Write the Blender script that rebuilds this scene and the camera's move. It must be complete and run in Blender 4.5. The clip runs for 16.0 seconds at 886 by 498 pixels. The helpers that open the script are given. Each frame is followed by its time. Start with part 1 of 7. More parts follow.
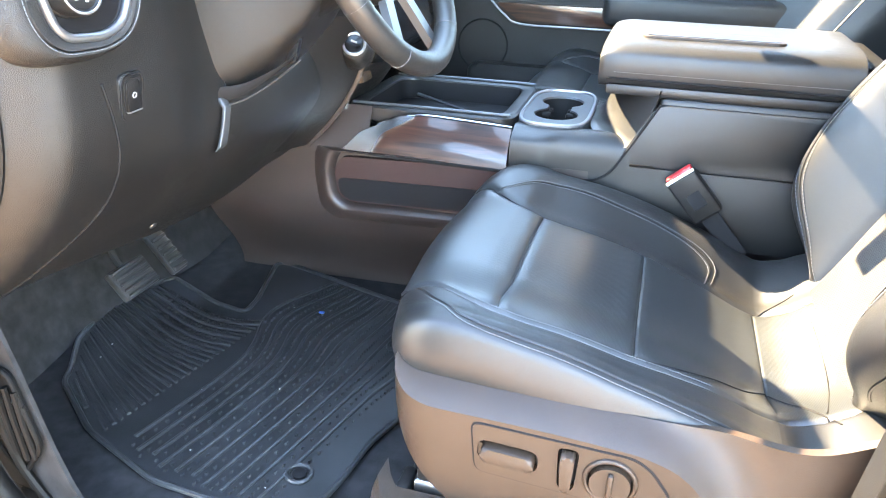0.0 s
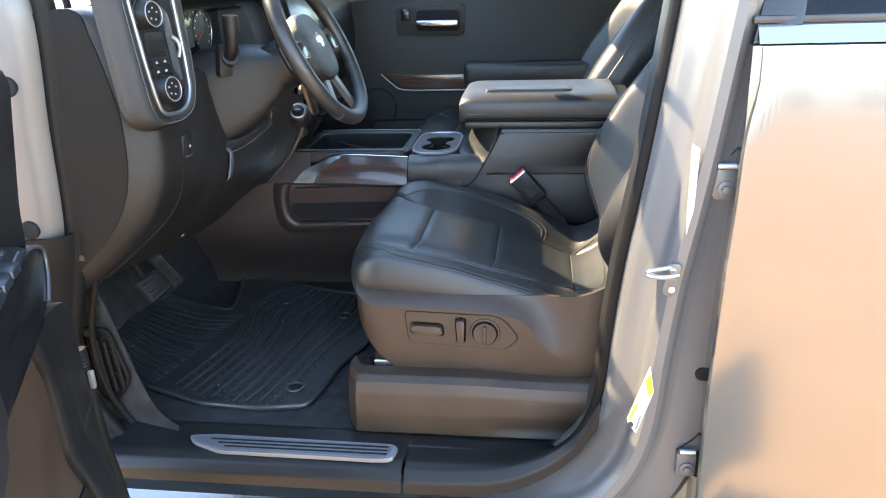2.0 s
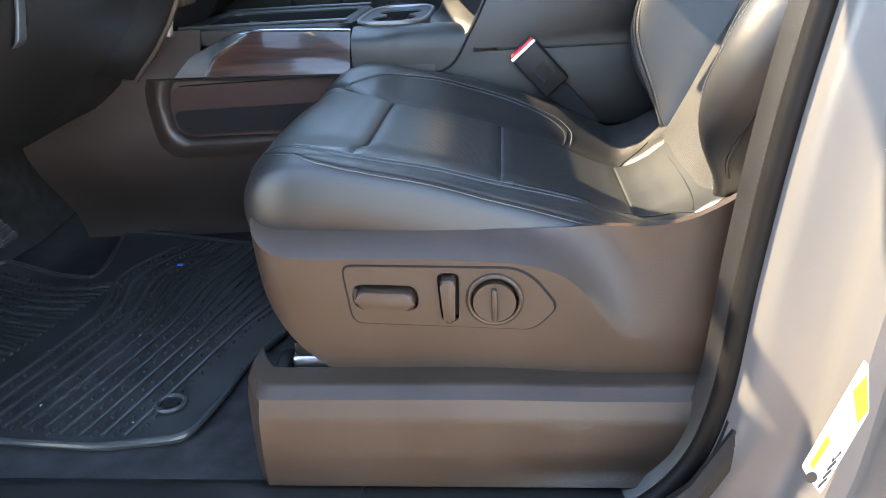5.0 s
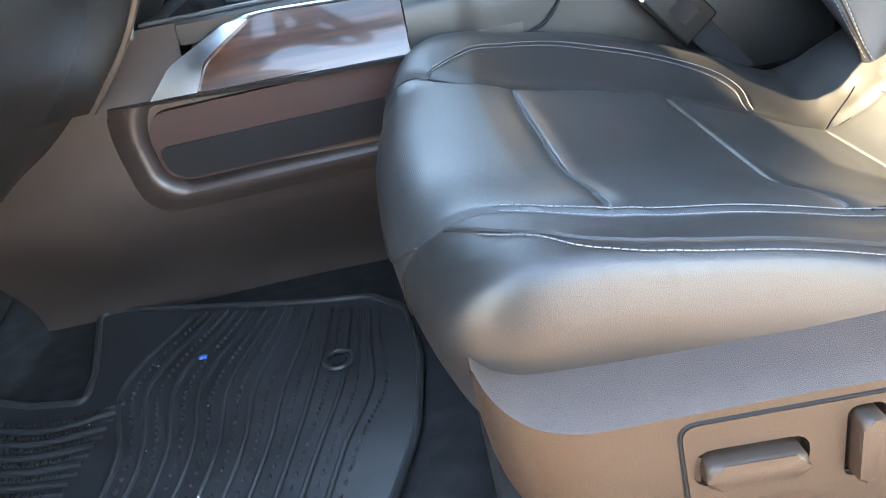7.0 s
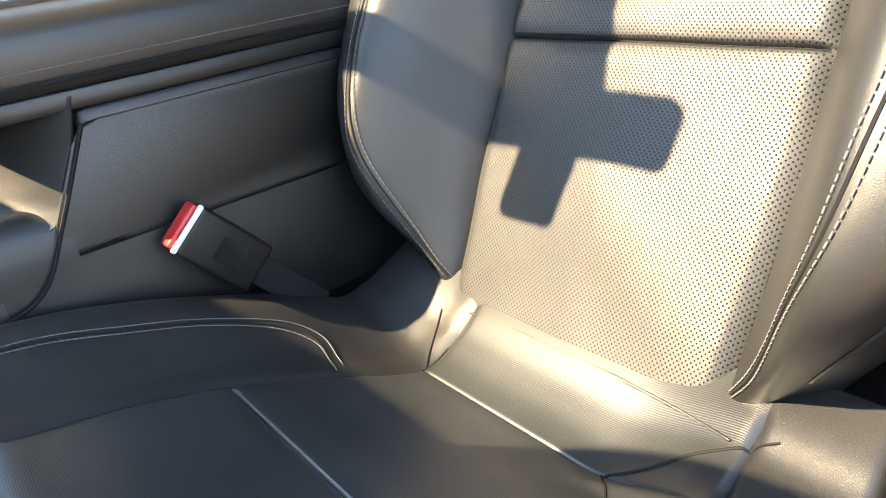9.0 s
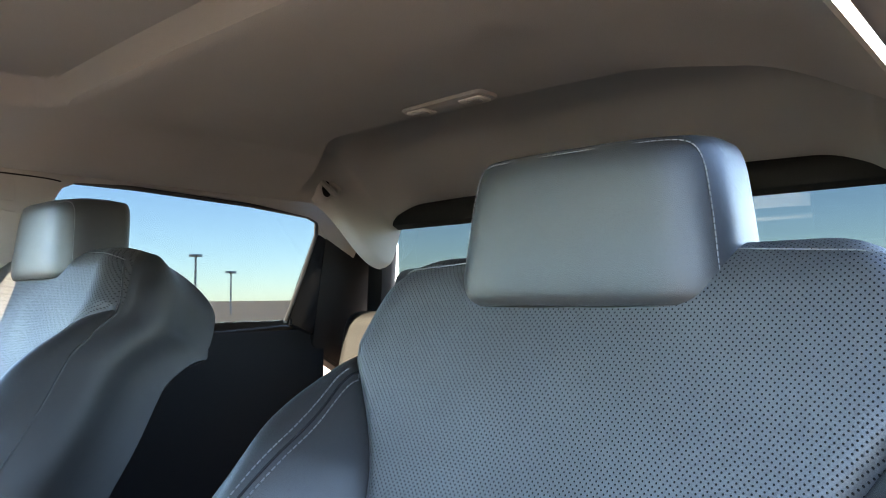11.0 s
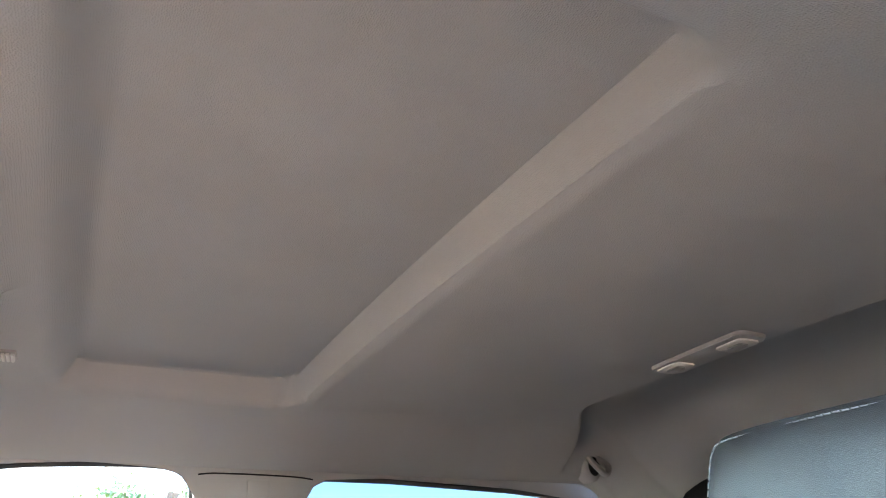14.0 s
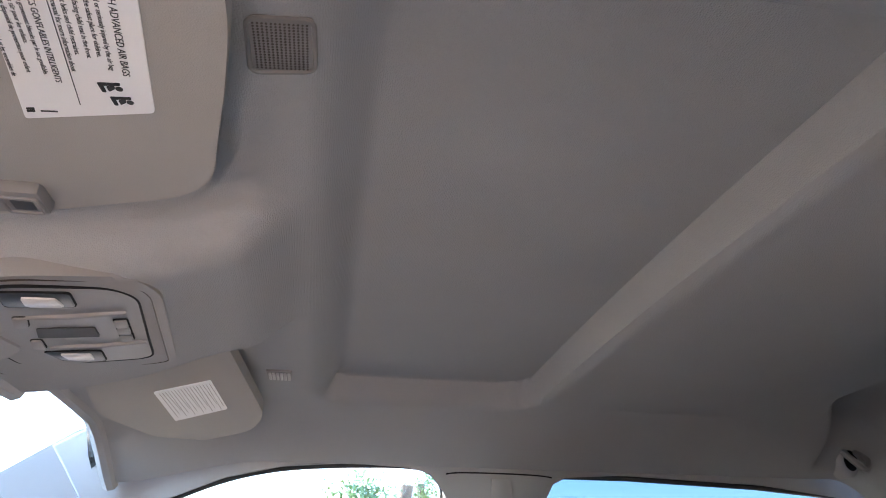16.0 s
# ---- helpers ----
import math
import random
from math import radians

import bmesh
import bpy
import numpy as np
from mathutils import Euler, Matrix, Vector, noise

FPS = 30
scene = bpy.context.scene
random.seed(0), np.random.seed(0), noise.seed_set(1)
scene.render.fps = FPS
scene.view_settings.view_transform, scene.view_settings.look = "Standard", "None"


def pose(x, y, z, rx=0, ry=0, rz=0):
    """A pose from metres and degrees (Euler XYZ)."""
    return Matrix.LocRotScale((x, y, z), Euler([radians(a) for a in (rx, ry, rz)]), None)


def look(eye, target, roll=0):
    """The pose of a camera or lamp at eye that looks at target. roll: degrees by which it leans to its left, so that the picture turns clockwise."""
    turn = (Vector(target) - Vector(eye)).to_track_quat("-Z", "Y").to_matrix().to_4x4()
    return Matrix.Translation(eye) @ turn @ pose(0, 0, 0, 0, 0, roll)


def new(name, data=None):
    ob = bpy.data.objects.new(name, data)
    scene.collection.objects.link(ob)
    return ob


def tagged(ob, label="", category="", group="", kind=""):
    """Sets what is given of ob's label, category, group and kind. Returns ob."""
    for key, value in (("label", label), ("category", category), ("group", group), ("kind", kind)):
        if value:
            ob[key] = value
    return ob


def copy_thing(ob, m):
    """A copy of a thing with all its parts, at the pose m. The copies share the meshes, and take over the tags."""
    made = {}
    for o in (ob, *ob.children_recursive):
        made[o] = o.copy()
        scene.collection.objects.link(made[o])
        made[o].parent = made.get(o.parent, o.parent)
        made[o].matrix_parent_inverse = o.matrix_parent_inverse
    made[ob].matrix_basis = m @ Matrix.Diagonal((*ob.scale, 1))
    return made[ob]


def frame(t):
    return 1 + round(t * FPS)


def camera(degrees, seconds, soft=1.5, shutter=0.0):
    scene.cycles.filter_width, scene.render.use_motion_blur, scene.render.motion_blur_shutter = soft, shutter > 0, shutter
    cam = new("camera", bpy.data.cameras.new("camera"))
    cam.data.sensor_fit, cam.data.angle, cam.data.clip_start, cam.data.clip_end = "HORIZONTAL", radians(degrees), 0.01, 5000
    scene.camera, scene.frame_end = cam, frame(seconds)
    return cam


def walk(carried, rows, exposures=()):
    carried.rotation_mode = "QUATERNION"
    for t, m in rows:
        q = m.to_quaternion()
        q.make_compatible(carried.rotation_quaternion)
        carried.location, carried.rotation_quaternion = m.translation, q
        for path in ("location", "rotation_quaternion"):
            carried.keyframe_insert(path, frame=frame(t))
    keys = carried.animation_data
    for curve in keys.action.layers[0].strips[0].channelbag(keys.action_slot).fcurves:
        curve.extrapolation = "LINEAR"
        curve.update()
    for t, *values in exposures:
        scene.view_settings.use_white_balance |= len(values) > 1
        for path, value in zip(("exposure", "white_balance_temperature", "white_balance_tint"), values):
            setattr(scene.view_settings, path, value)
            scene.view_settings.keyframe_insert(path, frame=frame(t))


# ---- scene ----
cam = camera(62.1, 16.0, soft=1.0)
PATH = [
    (0, (0.154, -0.588, 1.459), (-0.341, 1.145, 0.593), 1.3),
    (0.5, (0.177, -0.719, 1.49), (-0.193, 1.07, 0.676), -0.2),
    (1, (0.233, -0.89, 1.522), (-0.077, 0.935, 0.767), -1.0),
    (1.5, (0.248, -1.131, 1.559), (-0.026, 0.715, 0.842), -1.6),
    (2, (0.274, -1.288, 1.56), (0.02, 0.566, 0.853), -1.9),
    (2.5, (0.298, -1.385, 1.537), (0.05, 0.475, 0.846), -2.0),
    (3, (0.306, -1.416, 1.526), (0.057, 0.448, 0.843), -2.2),
    (3.5, (0.302, -1.323, 1.502), (0.081, 0.54, 0.808), -2.7),
    (3.7, (0.284, -1.227, 1.465), (0.075, 0.63, 0.752), -2.8),
    (5.8, (0.154, -0.392, 1.171), (0.029, 1.404, 0.3), -5.1),
    (6, (0.142, -0.358, 1.17), (0.056, 1.432, 0.284), -5.4),
    (6.5, (0.021, -0.295, 1.192), (0.015, 1.488, 0.285), -7.7),
    (7, (-0.131, -0.214, 1.218), (-0.099, 1.536, 0.251), -11.0),
    (7.5, (-0.18, -0.092, 1.214), (0.015, 1.612, 0.186), -13.7),
    (8, (-0.133, -0.025, 1.223), (0.313, 1.604, 0.151), -14.2),
    (8.5, (-0.059, 0.021, 1.227), (0.713, 1.575, 0.233), -11.5),
    (9, (0.021, 0.038, 1.25), (1.081, 1.528, 0.441), -8.5),
    (9.5, (0.044, 0.086, 1.303), (1.46, 1.393, 0.768), -2.3),
    (10, (0.102, 0.09, 1.397), (1.634, 1.334, 1.075), 0.2),
    (10.1, (0.118, 0.098, 1.421), (1.665, 1.338, 1.16), 0.8),
    (10.2, (0.126, 0.103, 1.445), (1.687, 1.335, 1.232), 1.2),
    (12.3, (0.438, 0.262, 1.58), (1.744, 1.621, 2.248), -1.0),
    (12.5, (0.444, 0.262, 1.587), (1.712, 1.637, 2.293), -1.4),
    (13, (0.43, 0.249, 1.591), (1.587, 1.688, 2.36), -2.2),
    (13.5, (0.425, 0.237, 1.585), (1.409, 1.776, 2.4), -1.9),
    (14, (0.419, 0.228, 1.583), (1.216, 1.861, 2.418), -1.2),
    (14.5, (0.407, 0.211, 1.58), (1.016, 1.923, 2.415), -0.6),
    (15, (0.394, 0.196, 1.587), (0.844, 1.964, 2.407), 0.1),
    (15.5, (0.383, 0.191, 1.586), (0.73, 1.981, 2.407), 0.3),
    (16, (0.378, 0.193, 1.589), (0.659, 1.996, 2.408), 0.6),
]
walk(cam, [(t, look(eye, target, roll)) for t, eye, target, roll in PATH],
     exposures=[(0, 5.65, 8700, 10), (0.5, 5.40, 9000, 10), (1, 5.10, 9300, 10), (2, 4.02, 8400, 10), (2.5, 3.80, 8000, 10), (3, 3.75, 7700, 10), (3.7, 3.65, 7800, 10), (6, 4.72, 8800, 10), (6.5, 4.75, 8600, 10), (7, 5.25, 9200, 10), (7.6, 5.60, 9400, 10), (8.1, 5.52, 9800, 10), (8.5, 4.75, 9800, 10), (9, 4.15, 9200, 10), (9.5, 3.80, 8000, 10), (10, 3.95, 7500, 10), (10.2, 3.95, 7200, 10), (12.3, 5.57, 8000, 10), (13, 5.62, 6900, 10), (14, 5.24, 6450, 10), (15, 4.85, 6150, 10), (16, 4.62, 5900, 10)])

# ---- world and light ----
TO_SUN = Vector((-1.0, 0.42, 0.98)).normalized()
world = bpy.data.worlds.new("sky")
scene.world = world
world.use_nodes = True
wn, wl = world.node_tree.nodes, world.node_tree.links
sky = wn.new("ShaderNodeTexSky")
sky.sky_type, sky.sun_disc = "NISHITA", False
sky.sun_elevation = math.asin(TO_SUN.z)
sky.sun_rotation = math.atan2(TO_SUN.x, TO_SUN.y)
sky.air_density, sky.dust_density, sky.ozone_density = 0.85, 0.1, 3.0
wn["Background"].inputs[1].default_value = 0.15
wl.new(sky.outputs[0], wn["Background"].inputs[0])
sun_data = bpy.data.lights.new("sun", "SUN")
sun_data.energy, sun_data.angle, sun_data.color = 1.80, radians(0.53), (1.0, 0.89, 0.72)
sun = new("sun", sun_data)
sun.matrix_world = look(TO_SUN * 20, (0, 0, 0))


# ---- materials ----
def mat(name, col, rough=0.5, metal=0.0, var=0.15, vscale=6.0, grain=0.0, gscale=600.0, spec=0.5, kind="noise",
        coat=0.0, rvar=0.12, dots=0.0, ribs=0.0, sheen=0.0):
    m = bpy.data.materials.new(name)
    m.use_nodes = True
    nt = m.node_tree
    n, l = nt.nodes, nt.links
    b = n["Principled BSDF"]
    tc = n.new("ShaderNodeTexCoord")
    big = n.new("ShaderNodeTexNoise")
    big.inputs["Scale"].default_value, big.inputs["Detail"].default_value = vscale, 5
    l.new(tc.outputs["Object"], big.inputs["Vector"])
    ramp = n.new("ShaderNodeMapRange")
    ramp.inputs["From Min"].default_value, ramp.inputs["From Max"].default_value = 0.3, 0.7
    ramp.inputs["To Min"].default_value, ramp.inputs["To Max"].default_value = 1 - var, 1 + var
    l.new(big.outputs["Fac"], ramp.inputs["Value"])
    mul = n.new("ShaderNodeVectorMath")
    mul.operation = "SCALE"
    mul.inputs[0].default_value = col
    l.new(ramp.outputs[0], mul.inputs["Scale"])
    colour = mul.outputs[0]
    rr = n.new("ShaderNodeMapRange")
    rr.inputs["From Min"].default_value, rr.inputs["From Max"].default_value = 0.3, 0.7
    rr.inputs["To Min"].default_value, rr.inputs["To Max"].default_value = max(0.02, rough - rvar * rough), rough + rvar * rough
    l.new(big.outputs["Fac"], rr.inputs["Value"])
    l.new(rr.outputs[0], b.inputs["Roughness"])
    b.inputs["Metallic"].default_value = metal
    b.inputs["Specular IOR Level"].default_value = spec
    b.inputs["Coat Weight"].default_value = coat
    b.inputs["Coat Roughness"].default_value = 0.06
    if sheen:
        b.inputs["Sheen Weight"].default_value = sheen
        b.inputs["Sheen Roughness"].default_value = 0.5
    height = None
    if grain:
        if kind == "leather":
            g = n.new("ShaderNodeTexVoronoi")
            g.feature = "DISTANCE_TO_EDGE"
            g.inputs["Scale"].default_value = gscale
            l.new(tc.outputs["Object"], g.inputs["Vector"])
            clamp = n.new("ShaderNodeMapRange")
            clamp.inputs["From Max"].default_value = 0.25
            l.new(g.outputs["Distance"], clamp.inputs["Value"])
            height = clamp.outputs[0]
            # the creases of the grain are darker and duller than its pebbles
            pale, dull = n.new("ShaderNodeMapRange"), n.new("ShaderNodeMapRange")
            pale.inputs["From Max"].default_value = dull.inputs["From Max"].default_value = 0.12
            pale.inputs["To Min"].default_value, pale.inputs["To Max"].default_value = 0.70, 1.03
            dull.inputs["To Min"].default_value, dull.inputs["To Max"].default_value = spec * 0.76, spec * 1.0
            l.new(g.outputs["Distance"], pale.inputs["Value"])
            l.new(g.outputs["Distance"], dull.inputs["Value"])
            shade = n.new("ShaderNodeVectorMath")
            shade.operation = "SCALE"
            l.new(colour, shade.inputs[0])
            l.new(pale.outputs[0], shade.inputs["Scale"])
            colour = shade.outputs[0]
            l.new(dull.outputs[0], b.inputs["Specular IOR Level"])
        elif kind == "weave":
            g = n.new("ShaderNodeTexVoronoi")
            g.inputs["Scale"].default_value = gscale
            g.inputs["Randomness"].default_value = 0.65
            l.new(tc.outputs["Object"], g.inputs["Vector"])
            height = g.outputs["Distance"]
        else:
            g = n.new("ShaderNodeTexNoise")
            g.inputs["Scale"].default_value, g.inputs["Detail"].default_value = gscale, 3
            l.new(tc.outputs["Object"], g.inputs["Vector"])
            height = g.outputs["Fac"]
        bump = n.new("ShaderNodeBump")
        bump.inputs["Strength"].default_value, bump.inputs["Distance"].default_value = grain, 0.001
        l.new(height, bump.inputs["Height"])
        l.new(bump.outputs[0], b.inputs["Normal"])
        if dots or ribs:
            uv = n.new("ShaderNodeMapping")
            uv.inputs["Rotation"].default_value = (0, 0, radians(45) if dots else 0)
            s = 1 / (dots or ribs)
            uv.inputs["Scale"].default_value = (s, s, s)
            l.new(tc.outputs["UV"], uv.inputs["Vector"])
            if dots:
                v = n.new("ShaderNodeTexVoronoi")
                v.voronoi_dimensions = "2D"
                v.inputs["Scale"].default_value, v.inputs["Randomness"].default_value = 1.0, 0.0
                l.new(uv.outputs[0], v.inputs["Vector"])
                hole = n.new("ShaderNodeMapRange")
                hole.interpolation_type = "SMOOTHSTEP"
                hole.inputs["From Min"].default_value, hole.inputs["From Max"].default_value = 0.15, 0.26
                l.new(v.outputs["Distance"], hole.inputs["Value"])
                out = hole.outputs[0]
            else:
                v = n.new("ShaderNodeTexWave")
                v.inputs["Scale"].default_value, v.inputs["Distortion"].default_value = 0.5, 0.3
                l.new(uv.outputs[0], v.inputs["Vector"])
                out = v.outputs["Fac"]
            b2 = n.new("ShaderNodeBump")
            b2.inputs["Strength"].default_value, b2.inputs["Distance"].default_value = (0.6, 0.0010) if dots else (0.13, 0.0006)
            l.new(out, b2.inputs["Height"])
            l.new(bump.outputs[0], b2.inputs["Normal"])
            l.new(b2.outputs[0], b.inputs["Normal"])
            if dots:
                dk = n.new("ShaderNodeMapRange")
                dk.inputs["To Min"].default_value = 0.32
                l.new(out, dk.inputs["Value"])
                m2 = n.new("ShaderNodeVectorMath")
                m2.operation = "SCALE"
                l.new(colour, m2.inputs[0])
                l.new(dk.outputs[0], m2.inputs["Scale"])
                colour = m2.outputs[0]
                sp = n.new("ShaderNodeMapRange")
                sp.inputs["To Min"].default_value, sp.inputs["To Max"].default_value = spec * 0.05, spec
                l.new(out, sp.inputs["Value"])
                l.new(sp.outputs[0], b.inputs["Specular IOR Level"])
    l.new(colour, b.inputs["Base Color"])
    return m


def wood_mat():
    m = bpy.data.materials.new("wood_veneer")
    m.use_nodes = True
    n, l = m.node_tree.nodes, m.node_tree.links
    b = n["Principled BSDF"]
    tc, mp = n.new("ShaderNodeTexCoord"), n.new("ShaderNodeMapping")
    mp.inputs["Scale"].default_value = (6, 60, 90)
    no, rp = n.new("ShaderNodeTexNoise"), n.new("ShaderNodeValToRGB")
    no.inputs["Scale"].default_value, no.inputs["Detail"].default_value, no.inputs["Distortion"].default_value = 1.2, 8, 0.6
    rp.color_ramp.elements[0].position, rp.color_ramp.elements[0].color = 0.32, (0.010, 0.0045, 0.0032, 1)
    rp.color_ramp.elements[1].position, rp.color_ramp.elements[1].color = 0.72, (0.080, 0.032, 0.019, 1)
    l.new(tc.outputs["Object"], mp.inputs["Vector"])
    l.new(mp.outputs[0], no.inputs["Vector"])
    l.new(no.outputs["Fac"], rp.inputs["Fac"])
    l.new(rp.outputs[0], b.inputs["Base Color"])
    b.inputs["Roughness"].default_value = 0.32
    b.inputs["Coat Weight"].default_value, b.inputs["Coat Roughness"].default_value = 0.75, 0.07
    return m


def glass_mat(name, tint=(1, 1, 1)):
    m = bpy.data.materials.new(name)
    m.use_nodes = True
    n, l = m.node_tree.nodes, m.node_tree.links
    n.remove(n["Principled BSDF"])
    tr, gl, mx, fr = n.new("ShaderNodeBsdfTransparent"), n.new("ShaderNodeBsdfGlossy"), n.new("ShaderNodeMixShader"), n.new("ShaderNodeLayerWeight")
    tr.inputs[0].default_value = (*tint, 1)
    gl.inputs["Roughness"].default_value = 0.01
    fr.inputs["Blend"].default_value = 0.5
    pw, ad = n.new("ShaderNodeMath"), n.new("ShaderNodeMath")
    pw.operation, ad.operation = "POWER", "MULTIPLY_ADD"
    pw.inputs[1].default_value, ad.inputs[1].default_value, ad.inputs[2].default_value = 5.0, 0.9, 0.03
    l.new(fr.outputs["Facing"], pw.inputs[0])
    l.new(pw.outputs[0], ad.inputs[0])
    l.new(ad.outputs[0], mx.inputs[0])
    l.new(tr.outputs[0], mx.inputs[1])
    l.new(gl.outputs[0], mx.inputs[2])
    l.new(mx.outputs[0], n["Material Output"].inputs[0])
    return m


LEATHER = mat("black_leather", (0.0180, 0.0183, 0.0185), 0.40, var=0.25, vscale=5, grain=0.15, gscale=950, kind="leather", spec=0.62)
PERF = mat("perforated_leather", (0.041, 0.0412, 0.0410), 0.43, var=0.18, vscale=5, grain=0.2, gscale=640, kind="leather", dots=0.0034, spec=0.6)
RIBBED = mat("fine_ribbed_leather", (0.0215, 0.0238, 0.0246), 0.37, var=0.2, vscale=5, grain=0.12, gscale=900, ribs=0.0026, spec=0.85)
# brown base stands in for warm ground bounce on black plastic
PLASTIC = mat("bounce_tinted_black_plastic", (0.037, 0.0232, 0.0158), 0.38, var=0.2, vscale=9, grain=0.25, gscale=760, kind="leather", spec=0.50)
SOFT = mat("soft_touch_plastic", (0.0095, 0.0095, 0.0096), 0.40, var=0.15, vscale=7, grain=0.2, gscale=700, kind="leather", spec=0.68)
DASH = mat("black_dash_skin", (0.0110, 0.0106, 0.0104), 0.40, var=0.18, vscale=7, grain=0.35, gscale=620, kind="leather", spec=0.50)
DARK = mat("matte_black_plastic", (0.010, 0.010, 0.011), 0.75, var=0.2, vscale=8, grain=0.2, gscale=900, spec=0.2)
DOORBLACK = mat("black_door_trim", (0.009, 0.0085, 0.0085), 0.42, var=0.2, vscale=8, grain=0.4, gscale=500, spec=0.3)
GLOSS = mat("gloss_black", (0.008, 0.008, 0.009), 0.18, var=0.1, grain=0.02, gscale=300)
RUBBER = mat("black_rubber", (0.030, 0.0310, 0.0325), 0.35, var=0.3, vscale=14, grain=0.25, gscale=500)
ENDBLACK = mat("black_dash_end", (0.0045, 0.0044, 0.0044), 0.6, var=0.2, vscale=8, grain=0.25, gscale=600, spec=0.15)
SEAL = mat("rubber_door_seal", (0.006, 0.0057, 0.0055), 0.55, var=0.25, vscale=12, grain=0.15, gscale=400, spec=0.16)
CARPET = mat("charcoal_carpet", (0.028, 0.0275, 0.0285), 0.95, var=0.35, vscale=30, grain=1.0, gscale=900, spec=0.1)
LINER = mat("grey_headliner_cloth", (0.335, 0.336, 0.328), 0.9, var=0.05, vscale=4, grain=0.6, gscale=680, kind="weave", spec=0.15)
LINERTRIM = mat("grey_pillar_plastic", (0.30, 0.29, 0.28), 0.6, var=0.06, vscale=6, grain=0.3, gscale=800)
PAINT = mat("silver_metallic_paint", (0.182, 0.182, 0.180), 0.17, metal=0.8, var=0.02, vscale=3, grain=0.008, gscale=2500, coat=0.9)
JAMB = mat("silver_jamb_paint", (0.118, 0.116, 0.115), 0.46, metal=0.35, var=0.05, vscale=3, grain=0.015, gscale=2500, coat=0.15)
CONSOLE = mat("brown_black_console_plastic", (0.042, 0.0300, 0.0262), 0.40, var=0.15, vscale=8, grain=0.3, gscale=560, spec=0.72)
SWITCH = mat("blue_black_switch_plastic", (0.012, 0.0145, 0.019), 0.33, var=0.1, grain=0.2, gscale=800, spec=0.6)
CHROME = mat("satin_chrome", (0.50, 0.51, 0.53), 0.20, metal=1.0, var=0.05, grain=0.02, gscale=300)
STEEL = mat("brushed_steel", (0.48, 0.49, 0.51), 0.30, metal=1.0, var=0.08, grain=0.05, gscale=900)
STEELBLUE = mat("satin_grey_plastic", (0.08, 0.086, 0.092), 0.38, metal=0.5, var=0.06, grain=0.1, gscale=900)
STITCH = mat("pale_grey_thread", (0.118, 0.120, 0.123), 0.8, var=0.2, vscale=60, grain=0.3, gscale=2000)
SATIN = mat("satin_silver_plastic", (0.27, 0.275, 0.285), 0.36, metal=0.7, var=0.05, grain=0.03, gscale=500)
PODCHROME = mat("satin_chrome_plastic", (0.20, 0.205, 0.215), 0.30, metal=0.8, var=0.05, grain=0.03, gscale=500)
PRINT = mat("pale_grey_print", (0.26, 0.26, 0.26), 0.5, var=0.05, grain=0.05)
WOOD = wood_mat()
RED = mat("red_plastic", (0.55, 0.02, 0.025), 0.35, var=0.1, grain=0.05)
WHITE = mat("white_print", (0.78, 0.78, 0.76), 0.5, var=0.04, grain=0.05)
YELLOW = mat("yellow_print", (0.75, 0.50, 0.03), 0.5, var=0.05, grain=0.05)
INK = mat("black_print", (0.02, 0.02, 0.02), 0.5, var=0.05, grain=0.05)
LENS = mat("clear_lens_plastic", (0.72, 0.70, 0.66), 0.15, var=0.05, grain=0.2, gscale=500)
PLUSH = mat("console_side_pad", (0.038, 0.0135, 0.0105), 0.62, var=0.2, vscale=12, grain=0.4, gscale=700, kind="leather")
BLUE = mat("blue_scrap", (0.05, 0.22, 0.75), 0.6, var=0.1, grain=0.1)
GREEN = mat("green_indicator", (0.05, 0.6, 0.15), 0.4, var=0.1, grain=0.1)
GLASS = glass_mat("clear_glass", (0.93, 0.97, 0.95))
SIDEGLASS = glass_mat("side_window_glass", (0.76, 0.80, 0.80))
REARGLASS = glass_mat("rear_window_glass", (0.19, 0.22, 0.24))
LABELGREY2 = mat("pale_label_film", (0.42, 0.42, 0.41), 0.4, var=0.06, grain=0.05)
LABELGREY = mat("grey_label_film", (0.13, 0.13, 0.125), 0.4, var=0.08, grain=0.05)
PRIVACY = glass_mat("tinted_glass", (0.12, 0.14, 0.15))
GROUND = mat("sunlit_concrete", (0.48, 0.295, 0.168), 0.85, var=0.12, vscale=0.8, grain=0.5, gscale=60)
BARK = mat("bark", (0.12, 0.085, 0.06), 0.9, var=0.3, vscale=8, grain=0.8, gscale=40)
LEAF = mat("leaf", (0.09, 0.13, 0.035), 0.6, var=0.4, vscale=1.5, grain=0.1)
POLE = mat("galvanised_pole", (0.35, 0.35, 0.35), 0.5, metal=0.4, var=0.1, grain=0.1)
STUCCO = mat("pale_building_wall", (0.66, 0.61, 0.56), 0.85, var=0.08, vscale=0.6, grain=0.3, gscale=20)


# ---- building helpers ----
def thing(name, at, label, category, group="", kind=""):
    ob = new(name)
    ob.empty_display_size = 0.05
    ob.location = at
    return tagged(ob, label, category, group, kind)


def base_of(ob):
    return ob.location if ob.parent is None else base_of(ob.parent)


